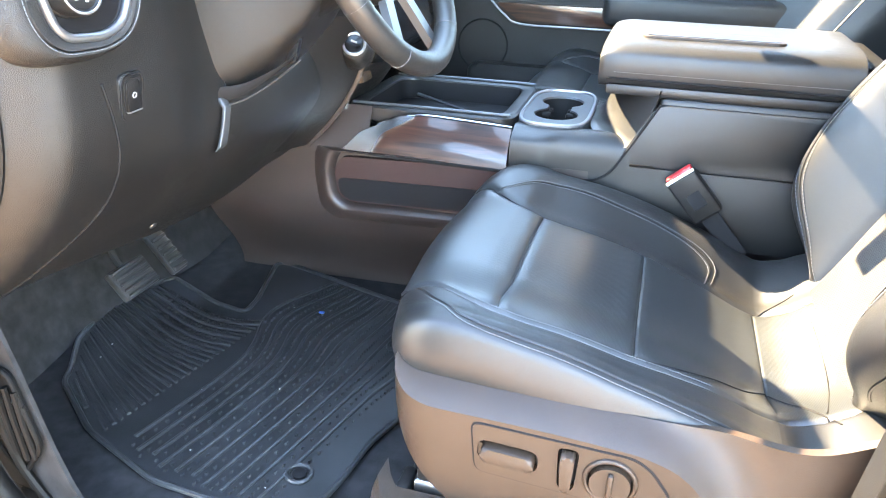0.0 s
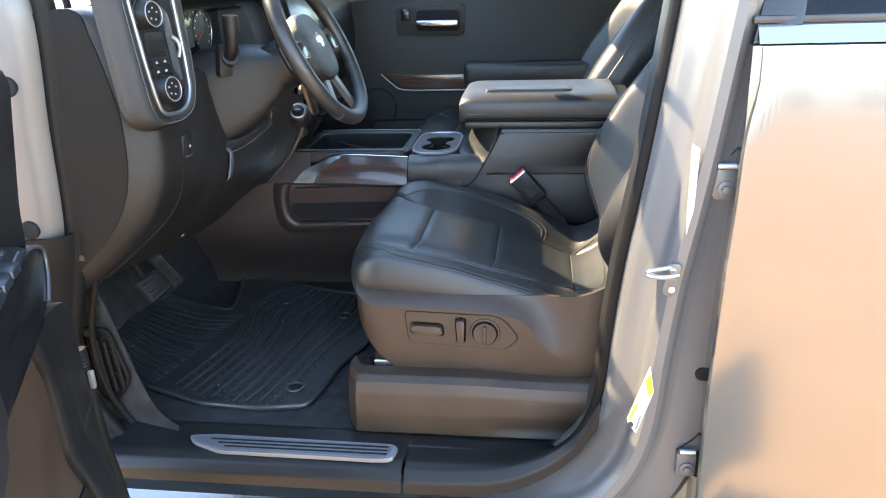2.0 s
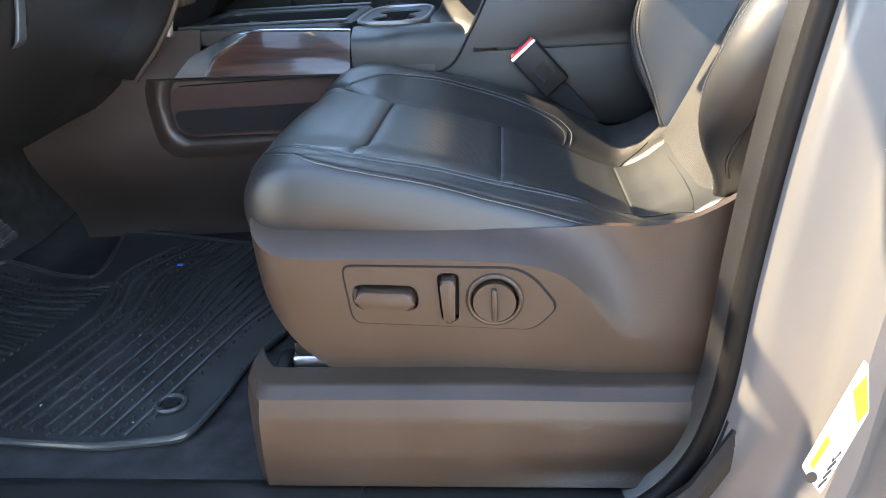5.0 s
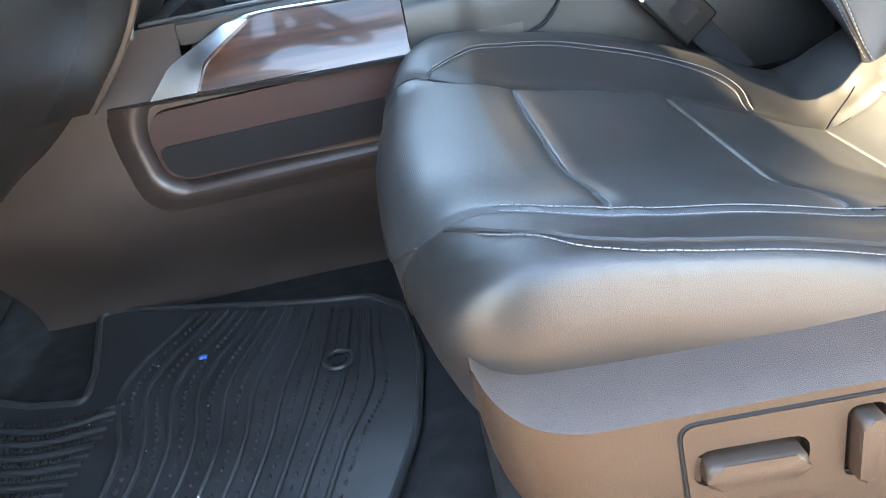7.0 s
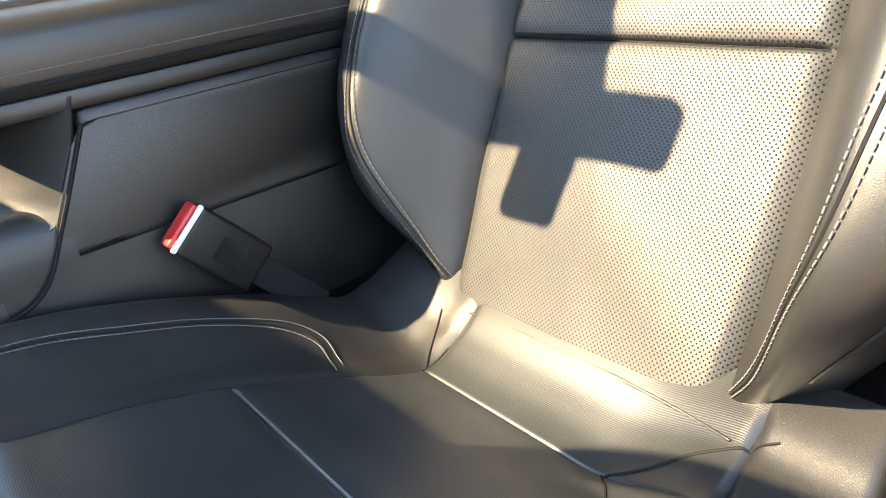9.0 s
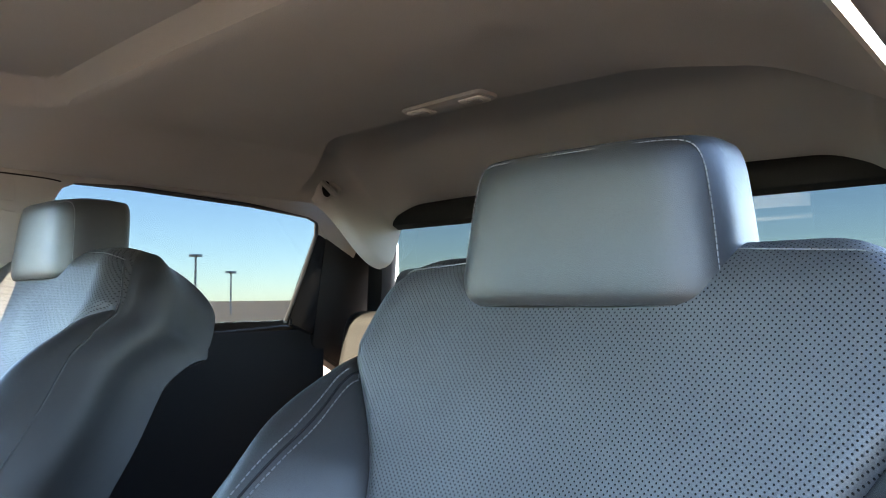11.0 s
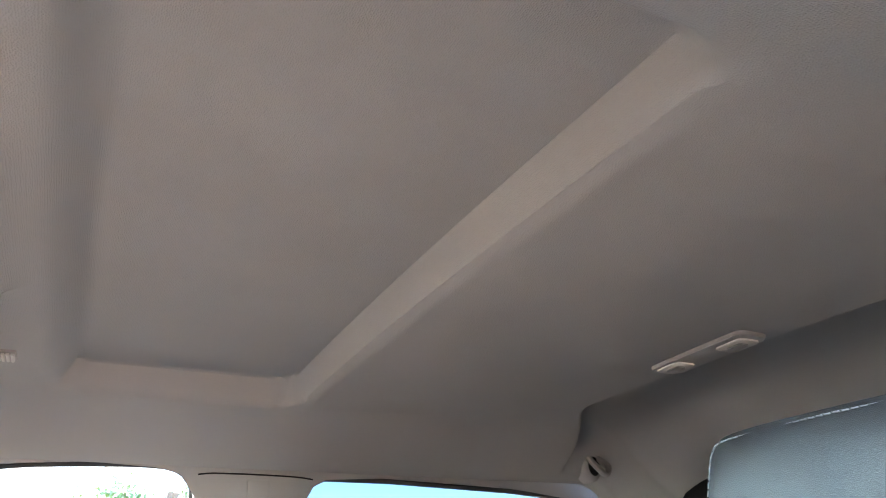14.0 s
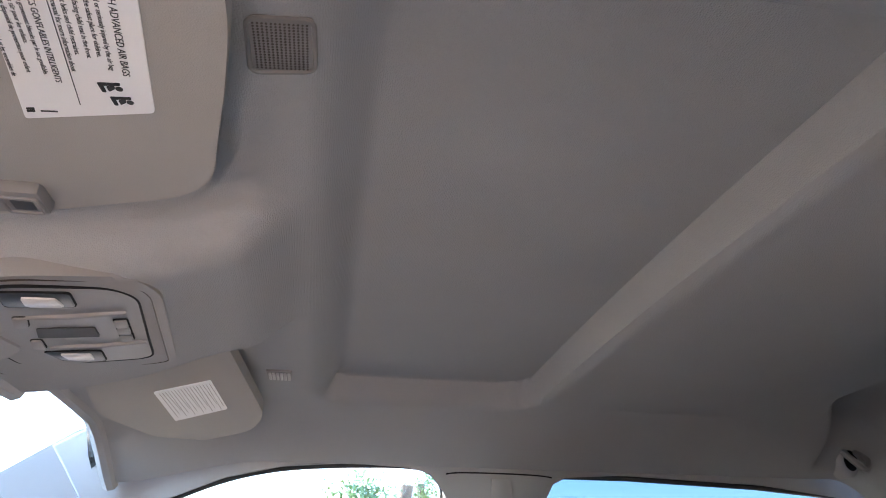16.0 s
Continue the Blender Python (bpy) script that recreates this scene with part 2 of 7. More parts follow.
def part(name, bm, material, parent=None, label="", smooth=True, angle=40):
    me = bpy.data.meshes.new(name)
    bmesh.ops.recalc_face_normals(bm, faces=bm.faces)
    if smooth:
        lim = radians(angle)
        for f in bm.faces:
            f.smooth = True
        for e in bm.edges:
            if len(e.link_faces) == 2 and e.calc_face_angle(0) > lim:
                e.smooth = False
    bm.to_mesh(me)
    bm.free()
    me.materials.append(material)
    ob = new(name, me)
    if parent:
        ob.parent = parent
        ob.matrix_parent_inverse = Matrix.Translation(-Vector(base_of(parent)))
        if parent.parent:
            ob.matrix_parent_inverse = Matrix.Identity(4)
    if label:
        tagged(ob, label)
    return ob


def setting(name, bm, material, label, category, kind="structure", smooth=True):
    return tagged(part(name, bm, material, None, "", smooth), label, category, "", kind)


def ring_loft(rings, closed=True, caps=True, bm=None):
    bm = bm or bmesh.new()
    rows = [[bm.verts.new(p) for p in r] for r in rings]
    k = len(rows[0])
    for a, b in zip(rows, rows[1:]):
        for i in range(k if closed else k - 1):
            j = (i + 1) % k
            bm.faces.new((a[i], a[j], b[j], b[i]))
    if caps and closed:
        bm.faces.new(rows[0][::-1])
        bm.faces.new(rows[-1])
    return bm


def tube(points, r, n=8, bm=None, closed=False, flat=1.0):
    pts = [Vector(p) for p in points]
    rings, k = [], len(pts)
    up = None
    for i, p in enumerate(pts):
        a = pts[(i - 1) % k] if closed or i else pts[0]
        b = pts[(i + 1) % k] if closed or i < k - 1 else pts[-1]
        t = (b - a).normalized()
        if up is None:
            up = t.orthogonal().normalized()
        up = (up - t * up.dot(t)).normalized()
        side = t.cross(up)
        rings.append([p + (up * math.cos(2 * math.pi * j / n) + side * math.sin(2 * math.pi * j / n) * flat) * r for j in range(n)])
    if closed:
        rings.append(rings[0])
        return ring_loft(rings, True, False, bm)
    return ring_loft(rings, True, True, bm)


def rbox(c, size, bev=0.004, seg=2, m=None, bm=None):
    out = bm or bmesh.new()
    got = bmesh.ops.create_cube(out, size=1.0)["verts"]
    t = Matrix.Translation(c) @ (m or Matrix.Identity(4)) @ Matrix.Diagonal((*size, 1))
    bmesh.ops.transform(out, matrix=t, verts=got)
    if bev:
        edges = list({e for v in got for e in v.link_edges})
        bmesh.ops.bevel(out, geom=edges, offset=bev, segments=seg, profile=0.5, affect="EDGES")
    return out


def slab(outline, front, back, bev=0.0, seg=2, bm=None):
    """A plate: the outline's points (a, b) placed by front(a, b) and back(a, b)."""
    out = bm or bmesh.new()
    f = [out.verts.new(front(a, b)) for a, b in outline]
    g = [out.verts.new(back(a, b)) for a, b in outline]
    top = out.faces.new(f)
    out.faces.new(g[::-1])
    k = len(f)
    for i in range(k):
        j = (i + 1) % k
        out.faces.new((f[j], f[i], g[i], g[j]))
    if bev:
        bmesh.ops.bevel(out, geom=list(top.edges), offset=bev, segments=seg, profile=0.5, affect="EDGES")
    return out


def xz(y):
    return lambda a, b: Vector((a, y, b))


def xy(z):
    return lambda a, b: Vector((a, b, z))


def rounded(pts, r=0.01, n=4):
    """The corners of an outline, rounded."""
    out, k = [], len(pts)
    for i in range(k):
        p, a, b = (Vector((*pts[j % k], 0)) for j in (i, i - 1, i + 1))
        da, db = (a - p), (b - p)
        q = min(r, da.length * 0.45, db.length * 0.45)
        s, e = p + da.normalized() * q, p + db.normalized() * q
        for j in range(n + 1):
            t = j / n
            v = s * (1 - t) ** 2 + p * 2 * t * (1 - t) + e * t * t
            out.append((v.x, v.y))
    return out


def grid(f, us, vs, thick=0.0, uv=None):
    bm = bmesh.new()
    rows = [[bm.verts.new(f(u, v)) for v in vs] for u in us]
    layer = bm.loops.layers.uv.new("UVMap") if uv else None
    for i in range(len(us) - 1):
        for j in range(len(vs) - 1):
            face = bm.faces.new((rows[i][j], rows[i + 1][j], rows[i + 1][j + 1], rows[i][j + 1]))
            if layer:
                for lp, (a, b) in zip(face.loops, ((i, j), (i + 1, j), (i + 1, j + 1), (i, j + 1))):
                    lp[layer].uv = uv(us[a], vs[b])
    if thick:
        bmesh.ops.recalc_face_normals(bm, faces=bm.faces)
        bmesh.ops.solidify(bm, geom=bm.faces, thickness=thick)
    return bm


def span(a, b, n):
    return [a + (b - a) * i / (n - 1) for i in range(n)]


def lerp(x, table):
    """A smooth value between the rows (x, value) of a table."""
    if x <= table[0][0]:
        return table[0][1]
    for (a, p), (b, q) in zip(table, table[1:]):
        if x <= b:
            return p + (q - p) * (x - a) / (b - a)
    return table[-1][1]


def spline(table, x):
    """As lerp, with rounded corners."""
    k = len(table)
    if x <= table[0][0]:
        return table[0][1]
    for i in range(k - 1):
        (a, p), (b, q) = table[i], table[i + 1]
        if x <= b:
            m0 = (q - table[i - 1][1]) / (b - table[i - 1][0]) if i else (q - p) / (b - a)
            m1 = (table[i + 2][1] - p) / (table[i + 2][0] - a) if i + 2 < k else (q - p) / (b - a)
            t, h = (x - a) / (b - a), b - a
            return (2 * t**3 - 3 * t**2 + 1) * p + (t**3 - 2 * t**2 + t) * h * m0 + (3 * t**2 - 2 * t**3) * q + (t**3 - t**2) * h * m1
    return table[-1][1]


def smooth01(t):
    t = min(1.0, max(0.0, t))
    return t * t * (3 - 2 * t)


def curve_pts(pts, n=40):
    """Points along a smooth curve through pts."""
    k = len(pts)
    out = []
    for i in range(n):
        t = i / (n - 1) * (k - 1)
        j = min(int(t), k - 2)
        f = t - j
        p = [Vector(pts[max(0, min(k - 1, j + d))]) for d in (-1, 0, 1, 2)]
        out.append(0.5 * ((2 * p[1]) + (p[2] - p[0]) * f + (2 * p[0] - 5 * p[1] + 4 * p[2] - p[3]) * f * f + (3 * p[1] - p[0] - 3 * p[2] + p[3]) * f**3))
    return out


def stitches(path, step=0.0056, length=0.0045, r=0.0006):
    """A row of single thread stitches along a path of points."""
    bm = bmesh.new()
    pts = [Vector(p) for p in path]
    dist = [0.0]
    for a, b in zip(pts, pts[1:]):
        dist.append(dist[-1] + (b - a).length)
    s, i = 0.0, 0
    while s + length < dist[-1]:
        ends = []
        for d in (s, s + length):
            while i < len(dist) - 2 and dist[i + 1] < d:
                i += 1
            f = (d - dist[i]) / max(1e-9, dist[i + 1] - dist[i])
            ends.append(pts[i].lerp(pts[i + 1], f))
        tube(ends, r, 5, bm)
        s += step
    return bm


# ---- the driver's seat ----
SY = 0.468          # middle of the driver's seat
CZ = [(-0.21, 0.80), (-0.05, 0.968), (0.0, 0.953), (0.09, 0.935), (0.185, 0.904), (0.28, 0.868), (0.365, 0.835), (0.41, 0.852), (0.44, 0.874), (0.48, 0.900)]
CB = [(-0.21, 0.022), (-0.05, 0.028), (0.02, 0.034), (0.17, 0.040), (0.27, 0.040), (0.35, 0.036), (0.42, 0.02), (0.48, 0.01)]


CO = [(-0.19, 0.012), (-0.10, 0.014), (-0.05, 0.016), (0.0, 0.024), (0.16, 0.026), (0.27, 0.034), (0.36, 0.035), (0.42, 0.02), (0.48, 0.01)]


CREASE_OUT = [(-0.19, 0.69), (-0.15, 0.68), (-0.12, 0.68), (-0.096, 0.71), (-0.047, 0.775), (0.0, 0.795), (0.05, 0.795), (0.117, 0.785), (0.186, 0.765), (0.231, 0.742), (0.27, 0.725), (0.34, 0.705), (0.48, 0.70)]
CREASE_IN = [(-0.19, 0.68), (-0.15, 0.65), (-0.124, 0.61), (-0.096, 0.545), (-0.056, 0.485), (0.0, 0.45), (0.08, 0.445), (0.18, 0.455), (0.27, 0.42), (0.36, 0.40), (0.48, 0.40)]


def cushion_crease(x, s):
    """Where the insert ends: close to the outer edge on the sill side, further in on the console side."""
    return spline(CREASE_OUT if s < 0 else CREASE_IN, x)


def cushion_point(x, s, drop=0.0):
    """A point of the cushion's upper side; s runs from -1 (outer sill side) to 1 (console side) and past it down the flanks."""
    e = min(1.0, max(0.0, (-0.05 - x) / 0.14))
    r = (1 - e**4) ** 0.30 if e < 1 else 0.0
    half = 0.312 - 0.10 * (1 - r) - 0.02 * smooth01((x - 0.3) / 0.18)
    zc = spline(CZ[1:], max(x, -0.05)) if x > -0.05 else 0.968 + 0.006 * math.sin(math.pi * e * 0.9)
    a = abs(s)
    sgn = 1 if s >= 0 else -1
    outer = s < 0
    b = lerp(x, CO if outer else CB)
    roll, deep = (0.95, 0.014) if outer else (0.86, 0.035)
    if a <= 1:
        w = a * half
        top = zc + (b * smooth01((a * 0.312 - 0.10) / 0.135) if outer else b * smooth01((a * 0.312 - 0.15) / 0.105))
        edge = max(0.0, (a - roll) / (1 - roll))
        top -= deep * (1 - math.sqrt(max(0.0, 1 - edge**2)))
    else:
        w = half + 0.008 * math.sin(min(1.0, (a - 1) * 1.6) * math.pi) - 0.02 * max(0.0, a - 1.5)
        top = zc + b - deep - (a - 1) * (0.135 if outer else 0.115)
    dip = 0.0
    if a < 0.80:
        inner = smooth01((cushion_crease(x, s) - 0.01 - 0.25 * max(0.0, x - 0.22) * outer - a) / 0.05)
        for x0, dep in ((-0.007 - (0.016 if outer else 0.0) * s * s, 0.010), (0.174, 0.010), (0.361, 0.008)):
            dip += (dep / 0.010) * inner * (0.0032 * math.exp(-(((x - x0) / 0.0020) ** 2)) + 0.0035 * math.exp(-(((x - x0) / 0.010) ** 2)))
            dip -= 0.004 * inner * math.exp(-(((x - x0) / 0.028) ** 2))
    if a < 1:
        dip += 0.006 * math.exp(-(((a - cushion_crease(x, s)) / (0.012 if outer else 0.020)) ** 2)) * smooth01((0.46 - x) / 0.03) * smooth01((x + 0.185) / 0.04)
        if outer:
            dip -= 0.004 * math.exp(-(((a - 0.90) / 0.05) ** 2)) * smooth01((0.40 - x) / 0.1) * r
    base = 0.80
    z = base + (top - dip - drop - base) * r
    under = 0.042 * max(0.0, (0.950 - z) / 0.125) ** 1.5 * smooth01((-0.03 - x) / 0.08)       # the front falls back below its roll
    return Vector((x + 0.5 * w * w * smooth01((0.10 - x) / 0.28) + under, SY + sgn * w, z))


def on_cushion(pairs, n=60, lift=0.0012):
    out = []
    for p in curve_pts([(x, s, 0) for x, s in pairs], n):
        q = cushion_point(p.x, p.y)
        dx = cushion_point(p.x + 0.004, p.y) - q
        dy = cushion_point(p.x, p.y + 0.015) - q
        nn = dx.cross(dy)
        out.append(q + nn.normalized() * lift if nn.length > 0 else q)
    return out


BACK = [(0.80, 0.400), (0.865, 0.440), (1.0, 0.512), (1.127, 0.577), (1.24, 0.626), (1.34, 0.667), (1.43, 0.705), (1.50, 0.736), (1.58, 0.772), (1.62, 0.79)]
BW = [(0.80, 0.17), (0.87, 0.185), (0.94, 0.255), (1.0, 0.304), (1.06, 0.326), (1.15, 0.335), (1.30, 0.315), (1.41, 0.286), (1.48, 0.270), (1.55, 0.245), (1.60, 0.205), (1.62, 0.19)]
BOL = [(0.80, 0.0), (0.87, 0.050), (0.94, 0.098), (1.0, 0.120), (1.08, 0.128), (1.16, 0.122), (1.25, 0.104), (1.33, 0.082), (1.42, 0.060), (1.48, 0.045), (1.54, 0.02), (1.60, 0.0)]
FLARE = [(0.80, 0.160), (0.90, 0.166), (1.0, 0.172), (1.34, 0.173), (1.384, 0.180), (1.41, 0.192), (1.436, 0.208), (1.469, 0.231), (1.49, 0.250), (1.52, 0.268), (1.60, 0.27)]


def seam_edge(z):
    return spline(FLARE, z)


def back_point(z, s, lift=0.0):
    """A point of the backrest's front; z is the height on its middle line, s from -1 to 1 across, beyond that round the flank to the rear."""
    e = min(1.0, max(0.0, (z - 1.545) / 0.060))
    r = (1 - e**2.2) ** (1 / 2.2) if e < 1 else 0.0
    x = spline(BACK, z)
    d = spline(BACK, z + 0.01) - spline(BACK, z - 0.01)
    nrm = Vector((-0.02, 0, d)).normalized()        # to the front and up
    half = spline(BW, z) * (0.90 + 0.10 * r)
    bol = spline(BOL, z)
    a = abs(s)
    sgn = 1 if s >= 0 else -1
    w = min(a, 1.0) * half
    n = bol * smooth01((w - seam_edge(z) + 0.012) / 0.100)
    if a <= 1:
        k = max(0.0, (a - 0.84) / 0.16)
        n -= 0.05 * (1 - math.sqrt(max(0.0, 1 - k * k)))
    else:
        n -= 0.05 + (a - 1) * 0.13
        w = half - 0.02 * smooth01((a - 1.3) / 0.5) + 0.01 * math.sin(min(1, (a - 1)) * math.pi)
    n += 0.010 * math.exp(-((w / 0.13) ** 2)) * math.exp(-(((z - 1.02) / 0.12) ** 2))
    inner = smooth01((seam_edge(z) - w) / 0.008)
    for z0 in (1.127, 1.338):
        d = z - z0
        n -= inner * (0.009 * math.exp(-((d / 0.0020) ** 2)) + 0.005 * math.exp(-((d / 0.011) ** 2)) - 0.005 * math.exp(-((d / 0.040) ** 2)))
    n += 0.0012 * math.sin(37 * w + 21 * z) * math.sin(29 * z + 3 * sgn)
    if z < 1.50:
        n -= 0.006 * math.exp(-(((w - seam_edge(z)) / 0.003) ** 2)) + 0.008 * math.exp(-(((w - seam_edge(z)) / 0.010) ** 2))
    n = n * r - 0.085 * (1 - r) + lift
    return Vector((x, SY + sgn * w, z)) + nrm * n


def on_back(pairs, n=60, lift=0.0014):
    return [back_point(p.x, p.y, lift) for p in curve_pts([(z, s, 0) for z, s in pairs], n)]


def in_outline(o, x, y):
    hit = False
    for (ax, ay), (bx, by) in zip(o, o[1:] + o[:1]):
        if (ay > y) != (by > y) and x < ax + (y - ay) / (by - ay) * (bx - ax):
            hit = not hit
    return hit


def grow_in(o, c, d):
    """The outline o drawn in towards c by d."""
    return [(a - (a - c[0]) / math.hypot(a - c[0], b - c[1]) * d, b - (b - c[1]) / math.hypot(a - c[0], b - c[1]) * d) for a, b in o]


def pierced(outer, holes, y0, y1):
    """An upright plate with open wells, its face at y0 and the wells' ends at y1."""
    bm = bmesh.new()
    rim = []
    for loop in (outer, *holes):
        fr = [bm.verts.new((a, y0, b)) for a, b in loop]
        bk = [bm.verts.new((a, y1 if loop is not outer else y0 + 0.007, b)) for a, b in loop]
        n = len(fr)
        for i in range(n):
            rim.append(bm.edges.new((fr[i], fr[(i + 1) % n])))
            bm.faces.new((fr[i], fr[(i + 1) % n], bk[(i + 1) % n], bk[i]))
    bmesh.ops.triangle_fill(bm, use_beauty=True, use_dissolve=False, edges=rim, normal=(0, -1, 0))
    return bm


def build_seat():
    seat = thing("driver_seat", (0.15, SY, 0.62), "black leather front seat with perforated inserts and pale stitching", "car seat", "front seats")
    xs = span(-0.1898, -0.145, 18) + sorted(span(-0.14, 0.48, 110) + [x0 + d for x0 in (-0.007, -0.009, 0.174, 0.361) for d in (-0.0055, -0.0035, -0.002, -0.0008, 0.0008, 0.002, 0.0035, 0.0055)])

    def panel(f, us, vs, uv):
        return grid(f, us, vs, 0.0, uv)

    mid_u = lambda x, u: u * cushion_crease(x, u)
    far_u = lambda x, u: cushion_crease(x, 1) + (1 - cushion_crease(x, 1)) * u if u <= 1 else u
    near_u = lambda x, u: -(cushion_crease(x, -1) + (1 - cushion_crease(x, -1)) * u if u <= 1 else u)
    edge_us = span(0, 1, 26) + span(1.03, 2.25, 11)
    cushion = part("cushion_insert", panel(lambda x, u: cushion_point(x, mid_u(x, u)), xs, span(-1, 1, 91), lambda x, u: (x, mid_u(x, u) * 0.3)), RIBBED, seat, "finely ribbed leather insert with cross seams")
    part("cushion_bolster", panel(lambda x, u: cushion_point(x, near_u(x, u)), xs, edge_us, lambda x, u: (x, near_u(x, u) * 0.3)), LEATHER, seat)
    part("cushion_bolster", panel(lambda x, u: cushion_point(x, far_u(x, u)), xs, edge_us, lambda x, u: (x, far_u(x, u) * 0.3)), LEATHER, seat)
    # seams of the cushion
    edge = [(-0.141, -0.71), (-0.125, -0.77), (-0.106, -0.83), (-0.072, -0.915), (-0.03, -0.94), (0.05, -0.945), (0.15, -0.945), (0.25, -0.945), (0.34, -0.945), (0.40, -0.95)]
    arc = [(-0.118, 0.56), (-0.106, 0.585), (-0.09, 0.615), (-0.062, 0.665), (-0.024, 0.71), (0.04, 0.725), (0.116, 0.705), (0.195, 0.695), (0.254, 0.665), (0.284, 0.60), (0.282, 0.50), (0.278, 0.44)]
    groove = [(x, -cushion_crease(x, -1)) for x in (-0.10, -0.08, -0.05, 0.0, 0.05, 0.12, 0.18, 0.23, 0.275)]
    for row in ([(x, q - 0.030) for x, q in edge[1:]], arc, [(x + (0.012 if x > 0.25 else 0.004), q + 0.026) for x, q in arc[1:]],
                [(x, q - 0.020) for x, q in groove], [(x, q + 0.020) for x, q in groove]):
        part("stitching", stitches(on_cushion(row, 90)), STITCH, cushion)
    for row in ([(x, -cushion_crease(x, -1)) for x in (-0.187, -0.18, -0.165, -0.14, -0.11, -0.05, 0.02, 0.10, 0.18, 0.23, 0.28)],
                [(x, cushion_crease(x, 1)) for x in (-0.187, -0.17, -0.14, -0.11, -0.05, 0.02, 0.10, 0.18, 0.26, 0.34, 0.40)],
                [(0.19, -0.745), (0.247, -0.667), (0.286, -0.59), (0.335, -0.47), (0.360, -0.39)],
                [(0.360, 0.38), (0.39, 0.45), (0.425, 0.53)],
                [(0.360, -0.39), (0.378, -0.48), (0.402, -0.58), (0.43, -0.76)]):
        part("seam", tube(on_cushion(row, 100, 0.0004), 0.0012, 6), DARK, cushion)
    part("seam", tube(on_cushion([(x + 0.003, q + 0.013) for x, q in arc], 100, 0.0002), 0.0011, 6), DARK, cushion)
    part("piping", tube(on_cushion(edge, 90, 0.0), 0.0022, 6), LEATHER, cushion)
    for row in (
        [(-0.1845, 0.55), (-0.1845, 0.2), (-0.184, -0.1), (-0.182, -0.40), (-0.175, -0.60), (-0.160, -0.68)],
        [(-0.1845, 0.5), (-0.182, 0.65), (-0.179, 0.80), (-0.176, 0.95), (-0.174, 1.10), (-0.173, 1.4), (-0.172, 1.8)],
    ):
        part("piping", tube(on_cushion(row, 80, 0.0), 0.0022, 6), LEATHER, cushion)
    # backrest
    zs = sorted(span(0.80, 1.545, 138) + [z0 + d for z0 in (1.127, 1.338) for d in (-0.006, -0.004, -0.0025, -0.0015, -0.0007, 0.0, 0.0007, 0.0015, 0.0025, 0.004, 0.006)]) + span(1.548, 1.6045, 20)
    ratio = lambda z: min(0.995, seam_edge(z) / spline(BW, z))
    back = part("backrest_insert", panel(lambda z, u: back_point(z, u * ratio(z)), zs, span(-1, 1, 81), lambda z, u: (z, u * ratio(z) * spline(BW, z))), PERF, seat, "perforated leather insert with cross seams")
    for sgn in (-1, 1):
        part("backrest_bolster", panel(lambda z, u: back_point(z, sgn * (ratio(z) + (1 - ratio(z)) * u if u <= 1 else u)), zs, span(0, 1, 31) + span(1.04, 2.2, 12), lambda z, u: (z, u * 0.3)), LEATHER, seat)
    for sgn in (-1, 1):
        part("seam", tube([back_point(z, sgn * ratio(z), -0.001) for z in span(0.87, 1.495, 90)], 0.0012, 6), DARK, back)
    for z0 in (1.127, 1.338):
        part("seam", tube([back_point(z0, u * ratio(z0) * 0.97, 0.0003) for u in span(-1, 1, 50)], 0.0009, 6), DARK, back)
    part("seam", tube(curve_pts([(0.425, 0.655, 0.860), (0.435, 0.60, 0.866), (0.437, 0.50, 0.871), (0.437, 0.414, 0.871), (0.431, 0.33, 0.872), (0.42, 0.275, 0.876)], 40), 0.0014, 6), LEATHER, back)
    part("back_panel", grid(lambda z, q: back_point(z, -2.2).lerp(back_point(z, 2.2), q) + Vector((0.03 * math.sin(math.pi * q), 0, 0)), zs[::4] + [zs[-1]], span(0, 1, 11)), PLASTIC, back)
    for side in (-1, 1):
        line_b = [(z, w / spline(BW, z)) for z, w in ((0.888, 0.172), (0.905, 0.190), (0.935, 0.212), (0.98, 0.240), (1.04, 0.260), (1.11, 0.270), (1.2, 0.266), (1.30, 0.252), (1.39, 0.236), (1.44, 0.234), (1.475, 0.236))]
        part("seam", tube(on_back([(z, side * q) for z, q in line_b], 90, 0.0), 0.0014, 6), DARK, back)
        for off in (-0.020, 0.020):
            part("stitching", stitches(on_back([(z, side * (q + off)) for z, q in line_b], 90), 0.0065, 0.0045, 0.0007), STITCH, back)
        part("piping", tube(on_back([(0.92, side * 1.0), (1.1, side * 1.0), (1.3, side * 1.0), (1.45, side * 1.0), (1.56, side * 0.98)], 60, 0.0), 0.002, 6), LEATHER, back)
    part("stitching", stitches(on_back([(1.57, -0.98), (1.58, -0.5), (1.58, 0.0), (1.58, 0.5), (1.57, 0.98)], 60)), STITCH, back)
    # headrest on two posts
    def rest_point(t, a, out=0.0):
        e = abs(2 * t - 1)
        k = max(0.0, 1 - e**5) ** 0.2
        z = 1.530 + 0.136 * t
        hy, hx = (0.132 - 0.020 * t) * (0.80 + 0.20 * k) + out, 0.062 * (0.55 + 0.45 * k) + out
        c, s = math.cos(a), math.sin(a)
        return Vector((0.812 + 0.10 * (z - 1.6) + hx * math.copysign(abs(c) ** 0.55, c) - 0.006 * (1 - s * s) * (c < 0), SY + 0.008 + hy * math.copysign(abs(s) ** 0.55, s), z + out * (2 * t - 1)))

    rest = part("headrest", ring_loft([[rest_point(i / 32, 2 * math.pi * j / 56) for j in range(56)] for i in range(33)]), LEATHER, seat, "black leather headrest with white stitched edge")
    loop = []
